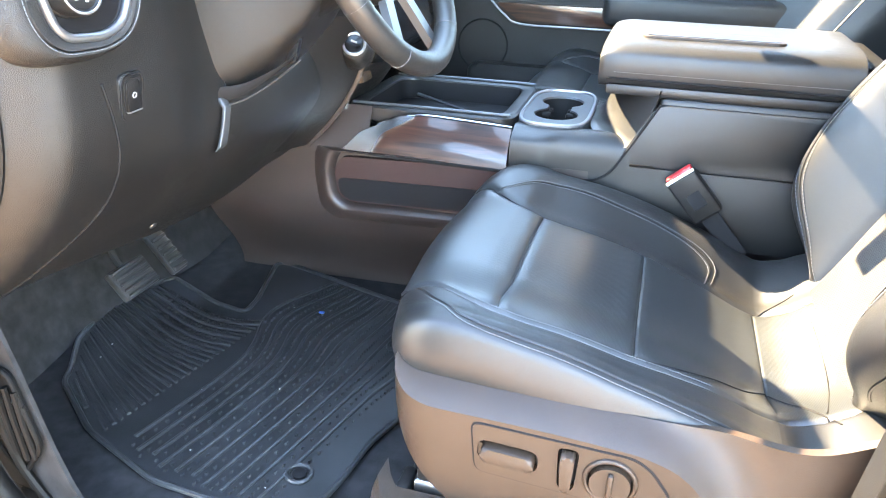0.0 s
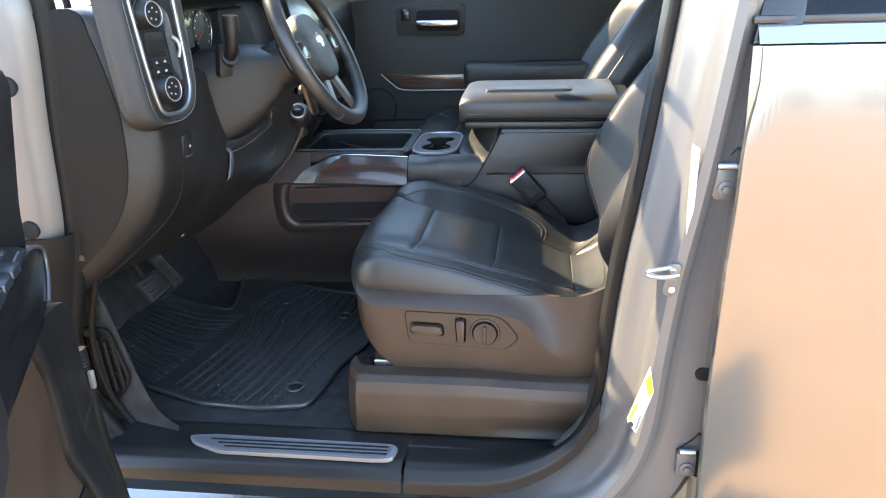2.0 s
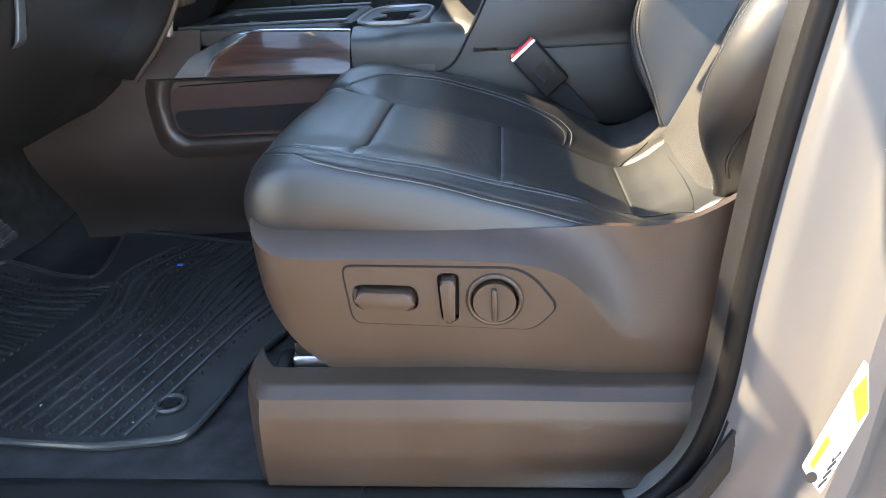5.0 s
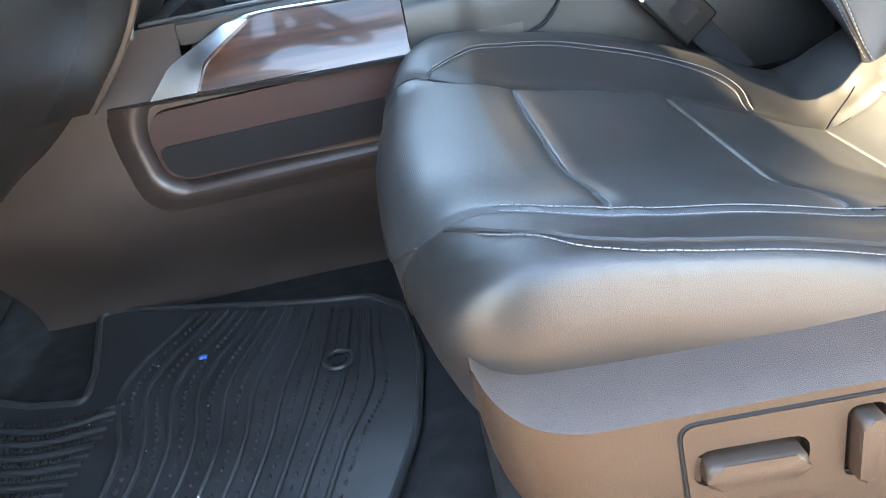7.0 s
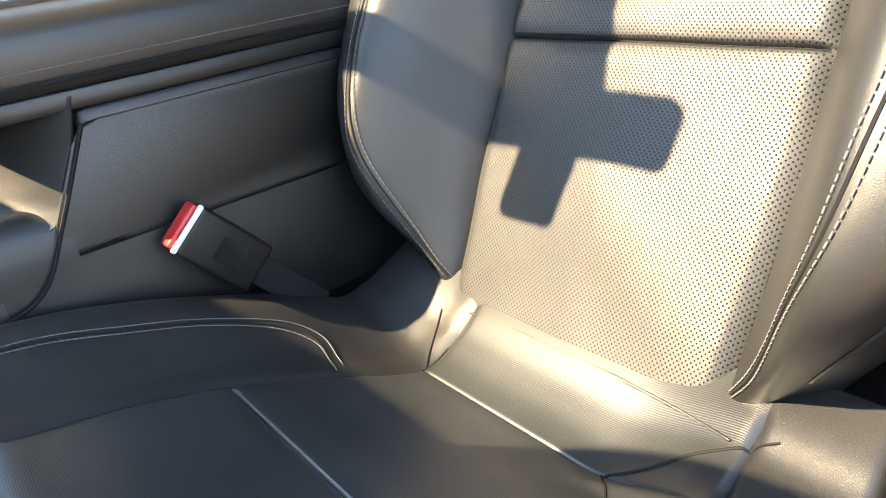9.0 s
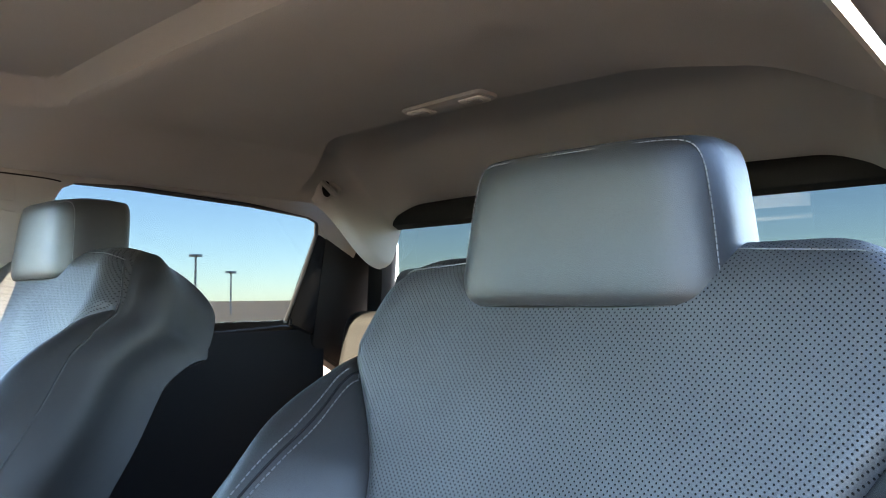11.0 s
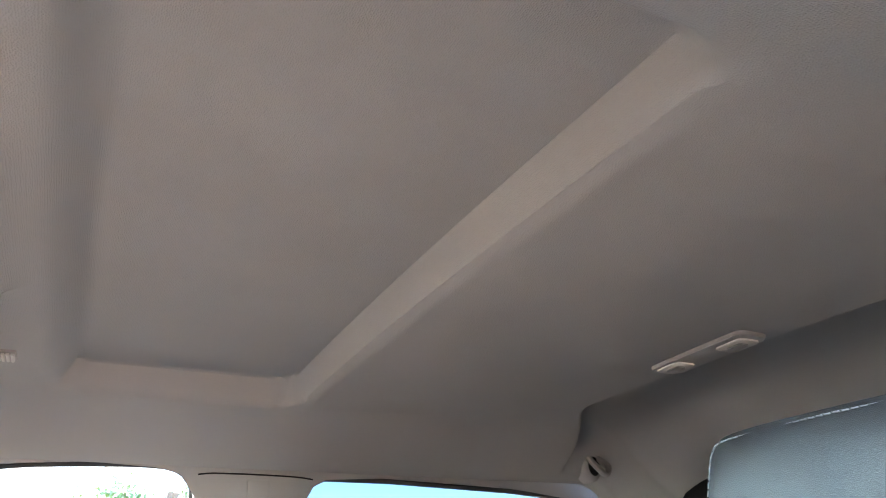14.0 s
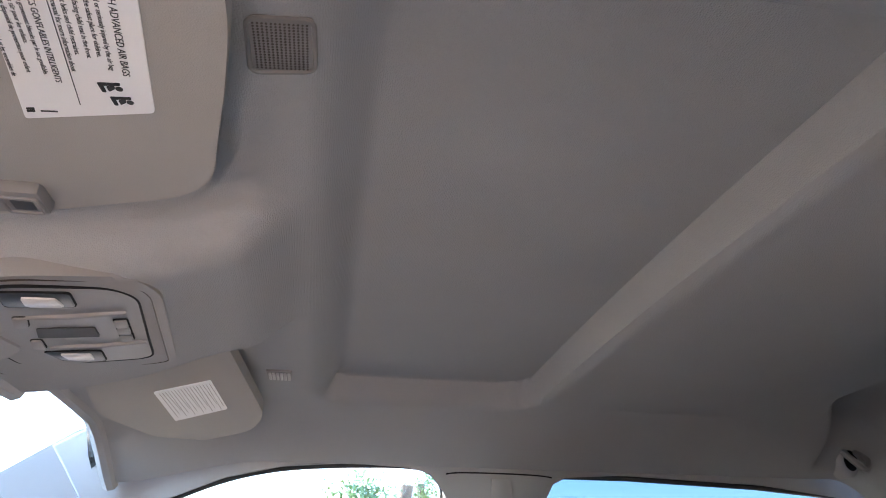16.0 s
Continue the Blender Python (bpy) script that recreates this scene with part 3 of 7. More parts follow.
    for i in range(121):
        q = math.pi * i / 120                 # up one side, over the top and down the other
        c, sn = math.cos(q), math.sin(q)
        loop.append(rest_point(0.12 + 0.82 * abs(sn) ** 0.22, math.pi - 1.04 * math.copysign(abs(c) ** 0.22, c), 0.0006))
    part("stitching", stitches(loop, 0.0050, 0.0038, 0.0006), STITCH, rest)
    part("piping", tube([p + Vector((0.006, 0, 0)) for p in loop], 0.0016, 6), LEATHER, rest)
    for side in (-0.06, 0.06):
        part("headrest_post", tube([(0.79, SY + side, 1.50), (0.80, SY + side, 1.56)], 0.006, 10), CHROME, seat)
    # side shield with its shoulder
    top = [(-0.1215, 0.931), (-0.112, 0.922), (-0.092, 0.915), (-0.06, 0.913), (-0.011, 0.912), (0.075, 0.911), (0.2, 0.907), (0.287, 0.909), (0.341, 0.916), (0.388, 0.932), (0.431, 0.956), (0.50, 1.0)]
    low = [(-0.1215, 0.884), (-0.118, 0.858), (-0.111, 0.836), (-0.092, 0.803), (-0.068, 0.774), (-0.042, 0.750), (-0.02, 0.735), (0.0, 0.729), (0.15, 0.726), (0.45, 0.721), (0.50, 0.72)]
    sh = [(-0.1215, 0.920), (-0.112, 0.908), (-0.096, 0.898), (-0.075, 0.894), (-0.05, 0.892), (0.0, 0.891), (0.080, 0.889), (0.164, 0.884), (0.205, 0.879), (0.247, 0.862), (0.283, 0.825), (0.311, 0.79), (0.34, 0.785), (0.50, 0.785)]

    def shield(x, t):
        zt, zb, zs_ = spline(top, x), spline(low, x), spline(sh, x)
        nose = 0.058 * (1 - math.sqrt(max(0.0, 1 - min(1.0, max(0.0, (-0.052 - x) / 0.0700)) ** 2)))
        f = smooth01((x - 0.19) / 0.06)
        yt = 0.152 - 0.036 * smooth01((x - 0.27) / 0.12)
        if t < 0.3:
            q = t / 0.3
            return Vector((x, yt - (yt - 0.112) * q ** (1.0 + 0.6 * f) + nose, zt + (zs_ - zt) * (0.85 * q + 0.15 * q ** 4)))
        q = (t - 0.3) / 0.7
        return Vector((x, 0.112 + nose + 0.006 * q * q, zs_ + (zb - zs_) * q))

    bez = rounded([(-0.004, 0.883), (0.003, 0.811), (0.209, 0.799), (0.237, 0.827), (0.211, 0.863), (0.19, 0.876)], 0.012)
    # the shield's brown is ground bounce put into its colour
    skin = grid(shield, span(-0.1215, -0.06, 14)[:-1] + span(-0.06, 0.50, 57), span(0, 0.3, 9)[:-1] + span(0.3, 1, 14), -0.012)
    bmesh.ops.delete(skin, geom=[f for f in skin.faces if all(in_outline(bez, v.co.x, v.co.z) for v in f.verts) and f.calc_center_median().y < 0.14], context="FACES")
    shell = part("side_shield", skin, PLASTIC, seat, "black plastic seat side shield, warm ground bounce in its colour")
    slide_o = rounded([(0.004, 0.861), (0.004, 0.829), (0.080, 0.825), (0.080, 0.857)], 0.014)
    recline_o = rounded([(0.102, 0.873), (0.105, 0.811), (0.125, 0.81), (0.128, 0.872)], 0.009)
    round_o = [(0.1665 + 0.0265 * math.cos(2 * math.pi * i / 32), 0.8385 + 0.0265 * math.sin(2 * math.pi * i / 32)) for i in range(32)]
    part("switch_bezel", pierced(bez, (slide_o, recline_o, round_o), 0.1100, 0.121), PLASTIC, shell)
    part("bezel_gap", tube([(a, 0.1125, b) for a, b in grow_in(bez, (0.11, 0.84), -0.0012)], 0.0018, 6, closed=True), DARK, shell)
    part("switch_backing", slab(grow_in(bez, (0.11, 0.84), 0.004), xz(0.1215), xz(0.126)), DARK, shell)
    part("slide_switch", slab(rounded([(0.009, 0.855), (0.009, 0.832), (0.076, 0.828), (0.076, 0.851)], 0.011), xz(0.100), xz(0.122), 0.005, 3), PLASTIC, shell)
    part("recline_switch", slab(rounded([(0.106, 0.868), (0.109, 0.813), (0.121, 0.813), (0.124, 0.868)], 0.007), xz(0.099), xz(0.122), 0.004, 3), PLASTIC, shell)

    def disc(r, y0, y1, bev):
        o = [(0.1665 + r * math.cos(2 * math.pi * i / 40), 0.8385 + r * math.sin(2 * math.pi * i / 40)) for i in range(40)]
        return slab(o, xz(y0), xz(y1), bev, 3)

    part("lumbar_ring", tube([(0.1665 + 0.0295 * math.cos(a), 0.109, 0.8385 + 0.0295 * math.sin(a)) for a in span(0, 2 * math.pi, 41)[:-1]], 0.0034, 8, closed=True), PLASTIC, shell)
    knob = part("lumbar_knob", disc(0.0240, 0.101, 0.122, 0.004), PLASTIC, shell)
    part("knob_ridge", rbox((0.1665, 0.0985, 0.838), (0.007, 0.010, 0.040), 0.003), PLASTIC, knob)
    # rail and lower frame
    part("seat_rail", rbox((0.165, 0.142, 0.740), (0.50, 0.032, 0.028), 0.006, 3), STEEL, seat, "steel seat rail")
    part("rail_channel", rbox((0.165, 0.140, 0.716), (0.53, 0.040, 0.022), 0.003), DOORBLACK, seat)
    part("rail_end_cap", rbox((-0.098, 0.140, 0.724), (0.018, 0.044, 0.042), 0.004), DOORBLACK, seat)
    part("rail_lever", rbox((-0.062, 0.140, 0.764), (0.036, 0.024, 0.018), 0.003), DOORBLACK, seat)
    part("inner_rail", rbox((0.16, 0.74, 0.722), (0.50, 0.035, 0.028), 0.004), STEEL, seat)
    part("cushion_pan", rbox((0.19, SY, 0.760), (0.50, 0.54, 0.10), 0.01), DARK, seat)
    part("rail_foot", rbox((-0.02, 0.135, 0.660), (0.05, 0.04, 0.10), 0.004), DARK, seat)
    part("rail_foot", rbox((0.36, 0.135, 0.660), (0.05, 0.04, 0.10), 0.004), DARK, seat)
    part("rail_foot", rbox((-0.02, 0.74, 0.660), (0.05, 0.04, 0.10), 0.004), DARK, seat)
    part("rail_foot", rbox((0.36, 0.74, 0.660), (0.05, 0.04, 0.10), 0.004), DARK, seat)
    return seat


driver_seat = build_seat()
passenger_seat = copy_thing(driver_seat, pose(0.15 - 0.03, 1.96 - SY - 0.02, 0.665))
passenger_seat.name = "passenger_seat"

# seat belt buckle between seat and console
buckle = thing("seat_belt_buckle", (0.26, 0.755, 0.88), "black seat belt buckle with red release button", "seat belt")
axis = Vector((-0.66, 0.0, 0.75))
tilt = Matrix.Rotation(math.atan2(axis.x, axis.z), 4, "Y")
mid = Vector((0.248, 0.748, 0.974))
part("buckle_housing", rbox(mid, (0.056, 0.030, 0.092), 0.005, 3, tilt), DOORBLACK, buckle)
part("release_button", rbox(mid + axis.normalized() * 0.048 + Vector((0.0, 0.003, 0.0)), (0.050, 0.021, 0.012), 0.003, 2, tilt), RED, buckle, "red release button")
part("buckle_lip", rbox(mid + axis.normalized() * 0.0475 - Vector((0.0, 0.0125, 0)), (0.055, 0.0045, 0.006), 0.002, 2, tilt), WHITE, buckle, "pale plastic lip")
part("label_plate", rbox(mid + Vector((0.004, -0.0155, -0.004)), (0.026, 0.001, 0.032), 0.0, 1, tilt), GLOSS, buckle)
part("strap", rbox(mid - axis.normalized() * 0.085, (0.034, 0.007, 0.12), 0.002, 2, tilt), DARK, buckle)


# ---- ground and distance ----
def ground_grid():
    bm = bmesh.new()
    bmesh.ops.create_grid(bm, x_segments=40, y_segments=40, size=1500)
    return bm


setting("ground", ground_grid(), GROUND, "sunlit tan concrete lot reaching to the horizon", "ground")

YC = 0.96           # middle of the cab
ZR = 1.877          # headliner

# ---- floor and sill ----
floor_out = rounded([(-1.05, 0.03), (0.62, 0.03), (1.75, 0.03), (1.75, 1.89), (-1.05, 1.89)], 0.03)
setting("floor", slab(floor_out, xy(0.598), xy(0.56)), CARPET, "charcoal carpet of the cab floor", "floor")
toe = grid(lambda u, v: Vector((-0.93 - 0.10 * u + 0.02 * math.sin(v * 9), v, 0.598 + 0.40 * u**1.3)), span(0, 1, 12), span(0.03, 1.89, 14), 0.01)
setting("toe_board", toe, CARPET, "charcoal carpet rising to the firewall", "floor")
setting("firewall", slab([(0.03, 0.56), (1.89, 0.56), (1.89, 1.30), (0.03, 1.30)], lambda a, b: Vector((-1.03, a, b)), lambda a, b: Vector((-1.06, a, b))), DARK, "black firewall behind the pedals", "wall")
setting("cab_back_wall", slab([(0.10, 0.56), (1.82, 0.56), (1.80, 1.42), (0.12, 1.42)], lambda a, b: Vector((1.73, a, b)), lambda a, b: Vector((1.76, a, b))), DARK, "dark trimmed rear wall of the cab", "wall")

SCUFF = mat("satin_scuff_steel", (0.20, 0.21, 0.23), 0.45, metal=0.6, var=0.08, grain=0.06, gscale=900)
sill = thing("door_sill", (-0.2, 0.0, 0.55), "black plastic door sill with a steel scuff plate", "door sill")
prof = [(0.085, 0.598), (0.07, 0.606), (0.03, 0.6005), (-0.02, 0.5985), (-0.045, 0.590), (-0.058, 0.572), (-0.060, 0.545)]


def sill_point(x, t):
    k = t * (len(prof) - 1)
    i = min(int(k), len(prof) - 2)
    f = k - i
    y = prof[i][0] + (prof[i + 1][0] - prof[i][0]) * f
    z = prof[i][1] + (prof[i + 1][1] - prof[i][1]) * f
    return Vector((x, y, z))


part("sill_cover", grid(sill_point, span(-0.72, 0.0, 20), span(0, 1, 25), 0.004), DOORBLACK, sill)
part("rear_sill_cover", grid(lambda x, t: sill_point(x, t) + Vector((0, 0.004 + 0.03 * smooth01((x - 0.2) / 0.2) * t, -0.003 + smooth01((t - 0.25) / 0.4) * spline([(0.0, 0.0), (0.12, 0.003), (0.22, 0.017), (0.31, 0.055), (0.37, 0.11), (0.40, 0.17)], x))), span(0.006, 0.40, 12), span(0, 1, 25), 0.004), DOORBLACK, sill)
plate_o = rounded([(-0.492, 0.020), (-0.43, 0.028), (-0.03, 0.022), (-0.015, 0.012), (-0.022, -0.028), (-0.06, -0.032), (-0.40, -0.030), (-0.47, -0.004)], 0.012)
plate = part("scuff_plate", slab(plate_o, xy(0.6075), xy(0.598), 0.0015), SCUFF, sill, "brushed steel scuff plate with grooves")
SCUFFDARK = mat("dark_satin_steel", (0.13, 0.135, 0.145), 0.45, metal=0.4, var=0.1, grain=0.06, gscale=900)
part("plate_inset", slab([(-0.25 + (a + 0.25) * 0.955, (b + 0.002) * 0.74 - 0.002) for a, b in plate_o], xy(0.6079), xy(0.6066)), SCUFFDARK, plate, "dark satin inset")
for k in range(3):
    yy = 0.010 - k * 0.012
    part("groove_insert", rbox((-0.235 + 0.010 * k, yy, 0.6082), (0.40 - 0.02 * k, 0.0050, 0.0012), 0.0004, 1), DARK, plate)

# ---- the truck's driver side body ----
truck = thing("pickup_body", (0.6, 0.0, 0.30), "silver metallic pickup cab side with open driver door frame", "pickup truck")
# opening line of the door frame: down the centre pillar and along the rocker
OPEN = [(0.545, 1.86), (0.51, 1.60), (0.488, 1.42), (0.462, 1.22), (0.435, 1.05), (0.418, 0.90), (0.405, 0.75), (0.375, 0.655), (0.315, 0.590), (0.22, 0.545), (0.10, 0.533), (-0.10, 0.530), (-0.40, 0.530), (-0.60, 0.530), (-0.72, 0.530)]
line = curve_pts([(a, b, 0) for a, b in OPEN], 90)


def frame_strip(section):
    rings = []
    for i, p in enumerate(line):
        t = (line[min(i + 1, 89)] - line[max(i - 1, 0)]).normalized()
        out = Vector((-t.y, t.x, 0))            # away from the opening
        low = smooth01((0.62 - p.y) / 0.10)
        rings.append([Vector((p.x + out.x * d, y, p.y + out.y * (d * (1 - 0.62 * low)))) for d, y in section])
    return ring_loft(rings, False, False)


def thick(bm, t):
    bmesh.ops.recalc_face_normals(bm, faces=bm.faces)
    bmesh.ops.solidify(bm, geom=bm.faces, thickness=t)
    return bm


jamb = [(0.006, 0.030), (0.014, 0.010), (0.040, -0.012), (0.056, -0.030), (0.062, -0.055), (0.072, -0.070), (0.088, -0.074), (0.100, -0.066), (0.106, -0.060), (0.120, -0.054), (0.190, -0.052), (0.215, -0.02)]
sm = []
for (a, b), (c, d) in zip(jamb, jamb[1:]):
    sm += [(a + (c - a) * k / 3, b + (d - b) * k / 3) for k in range(3)]
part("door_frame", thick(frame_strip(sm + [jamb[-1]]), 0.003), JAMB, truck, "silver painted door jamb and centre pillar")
seal = [(-0.016, 0.078), (-0.011, 0.060), (-0.006, 0.052), (-0.001, 0.058)]
part("pillar_trim", thick(frame_strip(seal), 0.003), SOFT, truck, "black trim along the door opening")
bead = [Vector((p.x, 0.040, p.y)) for p in line]
part("door_seal", tube(bead, 0.012, 10), SEAL, truck, "black rubber door seal")
part("seal_lip", tube([p + Vector((0.012 if p.z > 0.62 else 0.0, -0.012, 0 if p.z > 0.62 else -0.010)) for p in bead], 0.005, 8), SEAL, truck)
# rocker below the sill
rock = [(-0.066, 0.522), (-0.085, 0.506), (-0.098, 0.485), (-0.104, 0.45), (-0.100, 0.40), (-0.080, 0.34), (-0.03, 0.31)]
part("rocker_panel", grid(lambda x, t: Vector((x, *[lerp(t * 6, [(i, r[k]) for i, r in enumerate(rock)]) for k in (0, 1)])), span(-1.0, 1.75, 30), span(0, 1, 31), 0.003), PAINT, truck)

# rear door
rear_door = part("rear_door", grid(
    lambda x, z: Vector((x, -0.093 - 0.035 * math.sin(math.pi * min(1, max(0, (z - 0.40) / 1.15))) + 0.010 * math.exp(-(((x - lerp(z, [(0.4, 0.575), (0.9, 0.572), (1.2, 0.583), (1.45, 0.598)])) / 0.010) ** 2)), z)) if x > 0 else None,
    span(0.592, 1.72, 60), span(0.40, 1.440, 40), 0.004), PAINT, truck, "silver rear door skin reflecting sky and ground")
edge_line = [(0.577, 0.40), (0.577, 0.60), (0.574, 0.85), (0.578, 1.05), (0.586, 1.21), (0.590, 1.30), (0.602, 1.38), (0.602, 1.44)]
rings = []
for i in range(40):
    z = 0.40 + 1.04 * i / 39
    x0 = spline([(b, a) for a, b in edge_line], z)
    yo = -0.093 - 0.035 * math.sin(math.pi * min(1, max(0, (z - 0.40) / 1.15)))
    rings.append([Vector(q) for q in ((0.64, yo - 0.0015, z), (x0 + 0.012, yo - 0.002, z), (x0 + 0.003, yo + 0.001, z), (x0, yo + 0.008, z), (x0 + 0.004, yo + 0.02, z), (x0 + 0.010, -0.045, z), (x0 + 0.012, -0.02, z))])
part("door_edge", thick(ring_loft(rings, False, False), 0.003), PAINT, rear_door)
part("belt_moulding", grid(lambda x, t: Vector((x, -0.100 + 0.030 * t, 1.443 + 0.028 * math.sin(t * math.pi / 2))), span(0.60, 1.72, 12), span(0, 1, 8), 0.003), CHROME, rear_door, "chrome belt moulding")
part("window_seal", rbox((1.16, -0.068, 1.476), (1.13, 0.014, 0.012), 0.003), RUBBER, rear_door)
part("door_glass", slab([(0.66, 1.47), (1.62, 1.47), (1.50, 1.80), (0.72, 1.80)], lambda a, b: Vector((a, -0.072 + 0.36 * (b - 1.47), b)), lambda a, b: Vector((a, -0.067 + 0.36 * (b - 1.47), b))), PRIVACY, rear_door, "dark tinted rear door glass").visible_shadow = False
part("window_frame", slab([(0.596, 1.44), (0.665, 1.47), (0.725, 1.80), (0.68, 1.84)], lambda a, b: Vector((a, -0.080 + 0.36 * max(0, b - 1.47), b)), lambda a, b: Vector((a, -0.04 + 0.36 * max(0, b - 1.47), b)), 0.003), GLOSS, rear_door)
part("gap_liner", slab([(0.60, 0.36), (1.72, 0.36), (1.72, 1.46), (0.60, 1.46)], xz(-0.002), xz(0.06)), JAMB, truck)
for x, z in ((0.578, 1.207), (0.562, 0.648)):
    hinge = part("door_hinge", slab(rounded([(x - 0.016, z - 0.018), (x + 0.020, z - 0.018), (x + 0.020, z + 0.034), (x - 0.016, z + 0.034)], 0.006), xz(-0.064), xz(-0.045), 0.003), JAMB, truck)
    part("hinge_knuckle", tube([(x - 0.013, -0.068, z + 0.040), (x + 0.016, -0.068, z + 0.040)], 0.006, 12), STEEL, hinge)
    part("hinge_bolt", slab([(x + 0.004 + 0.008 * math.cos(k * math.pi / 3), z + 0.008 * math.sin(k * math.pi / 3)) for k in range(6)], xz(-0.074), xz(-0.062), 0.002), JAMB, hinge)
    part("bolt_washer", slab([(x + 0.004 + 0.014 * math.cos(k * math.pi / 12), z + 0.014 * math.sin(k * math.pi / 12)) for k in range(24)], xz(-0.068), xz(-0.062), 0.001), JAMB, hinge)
    part("hinge_cutout", tube([(x - 0.016 + 0.040 * math.sin(a), -0.0535, z + 0.034 + 0.046 * (1 - math.cos(a)) ** 0.5) for a in span(0, math.pi / 2, 10)], 0.0016, 6), DARK, hinge)
for z, r in ((0.851, 0.013),):
    part("body_plug", slab([(0.579 + r * math.cos(k * math.pi / 12), z + r * math.sin(k * math.pi / 12)) for k in range(24)], xz(-0.058), xz(-0.045), 0.002), DARK, truck)
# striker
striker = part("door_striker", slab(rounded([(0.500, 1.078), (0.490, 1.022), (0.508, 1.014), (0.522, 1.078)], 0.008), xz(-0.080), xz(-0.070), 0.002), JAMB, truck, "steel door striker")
part("striker_loop", tube(curve_pts([(0.516, -0.074, 1.072), (0.494, -0.078, 1.069), (0.470, -0.082, 1.066), (0.463, -0.086, 1.062), (0.468, -0.094, 1.060), (0.492, -0.096, 1.060), (0.514, -0.090, 1.062)], 24), 0.0042, 8), STEEL, striker)
for z in (1.066, 1.030):
    part("striker_screw", slab([(0.506 + 0.006 * math.cos(k * math.pi / 6), z + 0.006 * math.sin(k * math.pi / 6)) for k in range(12)], xz(-0.083), xz(-0.078), 0.001), STEEL, striker)
# labels on the pillar
lab = part("tyre_label", slab(rounded([(0.482, 0.874), (0.491, 0.824), (0.464, 0.731), (0.446, 0.758)], 0.004), xz(-0.0790), xz(-0.072)), LABELGREY2, truck, "white tyre label with yellow stripes")
part("label_head", slab([(0.4825, 0.862), (0.4895, 0.826), (0.483, 0.812), (0.474, 0.846)], xz(-0.0796), xz(-0.0788)), YELLOW, lab)
part("label_field", slab([(0.472, 0.840), (0.480, 0.806), (0.470, 0.772), (0.462, 0.804)], xz(-0.0796), xz(-0.0788)), WHITE, lab)
part("label_stripe", slab([(0.4605, 0.800), (0.4635, 0.792), (0.4525, 0.760), (0.450, 0.768)], xz(-0.0796), xz(-0.0788)), YELLOW, lab)
part("label_badge", slab([(0.453 + 0.005 * math.cos(k * math.pi / 8), 0.752 + 0.006 * math.sin(k * math.pi / 8)) for k in range(16)], xz(-0.0800), xz(-0.0788)), INK, lab)
for k in range(4):
    part("print_line", slab([(0.4605 + 0.0025 * k, 0.742 + 0.010 * k), (0.4665 + 0.0025 * k, 0.752 + 0.010 * k), (0.4668 + 0.0025 * k, 0.7495 + 0.010 * k), (0.4608 + 0.0025 * k, 0.7395 + 0.010 * k)], xz(-0.0796), xz(-0.0788)), INK, lab)
lab2 = part("certificate_label", slab([(0.458, 0.539), (0.568, 0.538), (0.568, 0.480), (0.457, 0.480)], xz(-0.0845), xz(-0.078)), LABELGREY, truck, "pale certification label")
part("label_code", slab([(0.463, 0.524), (0.490, 0.524), (0.490, 0.505), (0.463, 0.505)], xz(-0.0850), xz(-0.0842)), INK, lab2)
part("label_badge", slab([(0.463, 0.536), (0.474, 0.536), (0.474, 0.529), (0.463, 0.529)], xz(-0.0850), xz(-0.0842)), INK, lab2)
for k in range(4):
    part("print_line", rbox((0.527, -0.0848, 0.529 - 0.0085 * k), (0.062 - 0.008 * (k % 2), 0.0006, 0.0030), 0), INK, lab2)
part("air_label", slab([(0.522, 1.285), (0.534, 1.277), (0.533, 1.175), (0.524, 1.130)], xz(-0.0735), xz(-0.066)), LABELGREY2, truck, "tall thin pale label")

# front pillar of the door opening
ap = [(-0.645, 1.60), (-0.625, 1.50), (-0.642, 1.30), (-0.657, 1.10), (-0.690, 0.96), (-0.725, 0.82), (-0.715, 0.69), (-0.670, 0.60), (-0.61, 0.540)]
front_line = curve_pts([(a, 0, b) for a, b in ap], 40)
rings = [[Vector((p.x - 0.020 - d, y, p.z)) for d, y in ((-0.004, 0.045), (0.012, -0.005), (0.03, -0.020), (0.08, -0.026), (0.10, -0.03), (0.12, -0.05), (0.14, -0.10))] for p in front_line]
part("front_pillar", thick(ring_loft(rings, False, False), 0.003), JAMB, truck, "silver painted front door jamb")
for z in (1.385, 1.105):
    x0 = spline([(b, a) for a, b in reversed(ap)], z) - 0.066
    part("body_plug", slab([(x0 + 0.019 * math.cos(k * math.pi / 12), z + 0.019 * math.sin(k * math.pi / 12)) for k in range(24)], xz(-0.030), xz(-0.015), 0.003), DARK, truck)
part("front_door_seal", tube([p + Vector((-0.004, 0.030, 0)) for p in front_line], 0.020, 12), SEAL, truck, "black rubber door seal")
part("front_seal_lip", tube([p + Vector((0.022, 0.062, 0)) for p in front_line], 0.007, 8), SEAL, truck)
part("fender", slab([(-1.3, 0.35), (-0.80, 0.35), (-0.80, 1.40), (-1.3, 1.40)], xz(-0.10), xz(-0.06)), PAINT, truck)
low_line = [p for p in front_line if p.z < 1.09]
part("hinge_cover", thick(ring_loft([[Vector((p.x - d, y - 0.006, p.z)) for d, y in ((-0.010, 0.050), (0.006, -0.004), (0.03, -0.022), (0.08, -0.028), (0.12, -0.05), (0.14, -0.11))] for p in low_line], False, False), 0.003), SEAL, truck, "black rubber cover over the door hinge area")
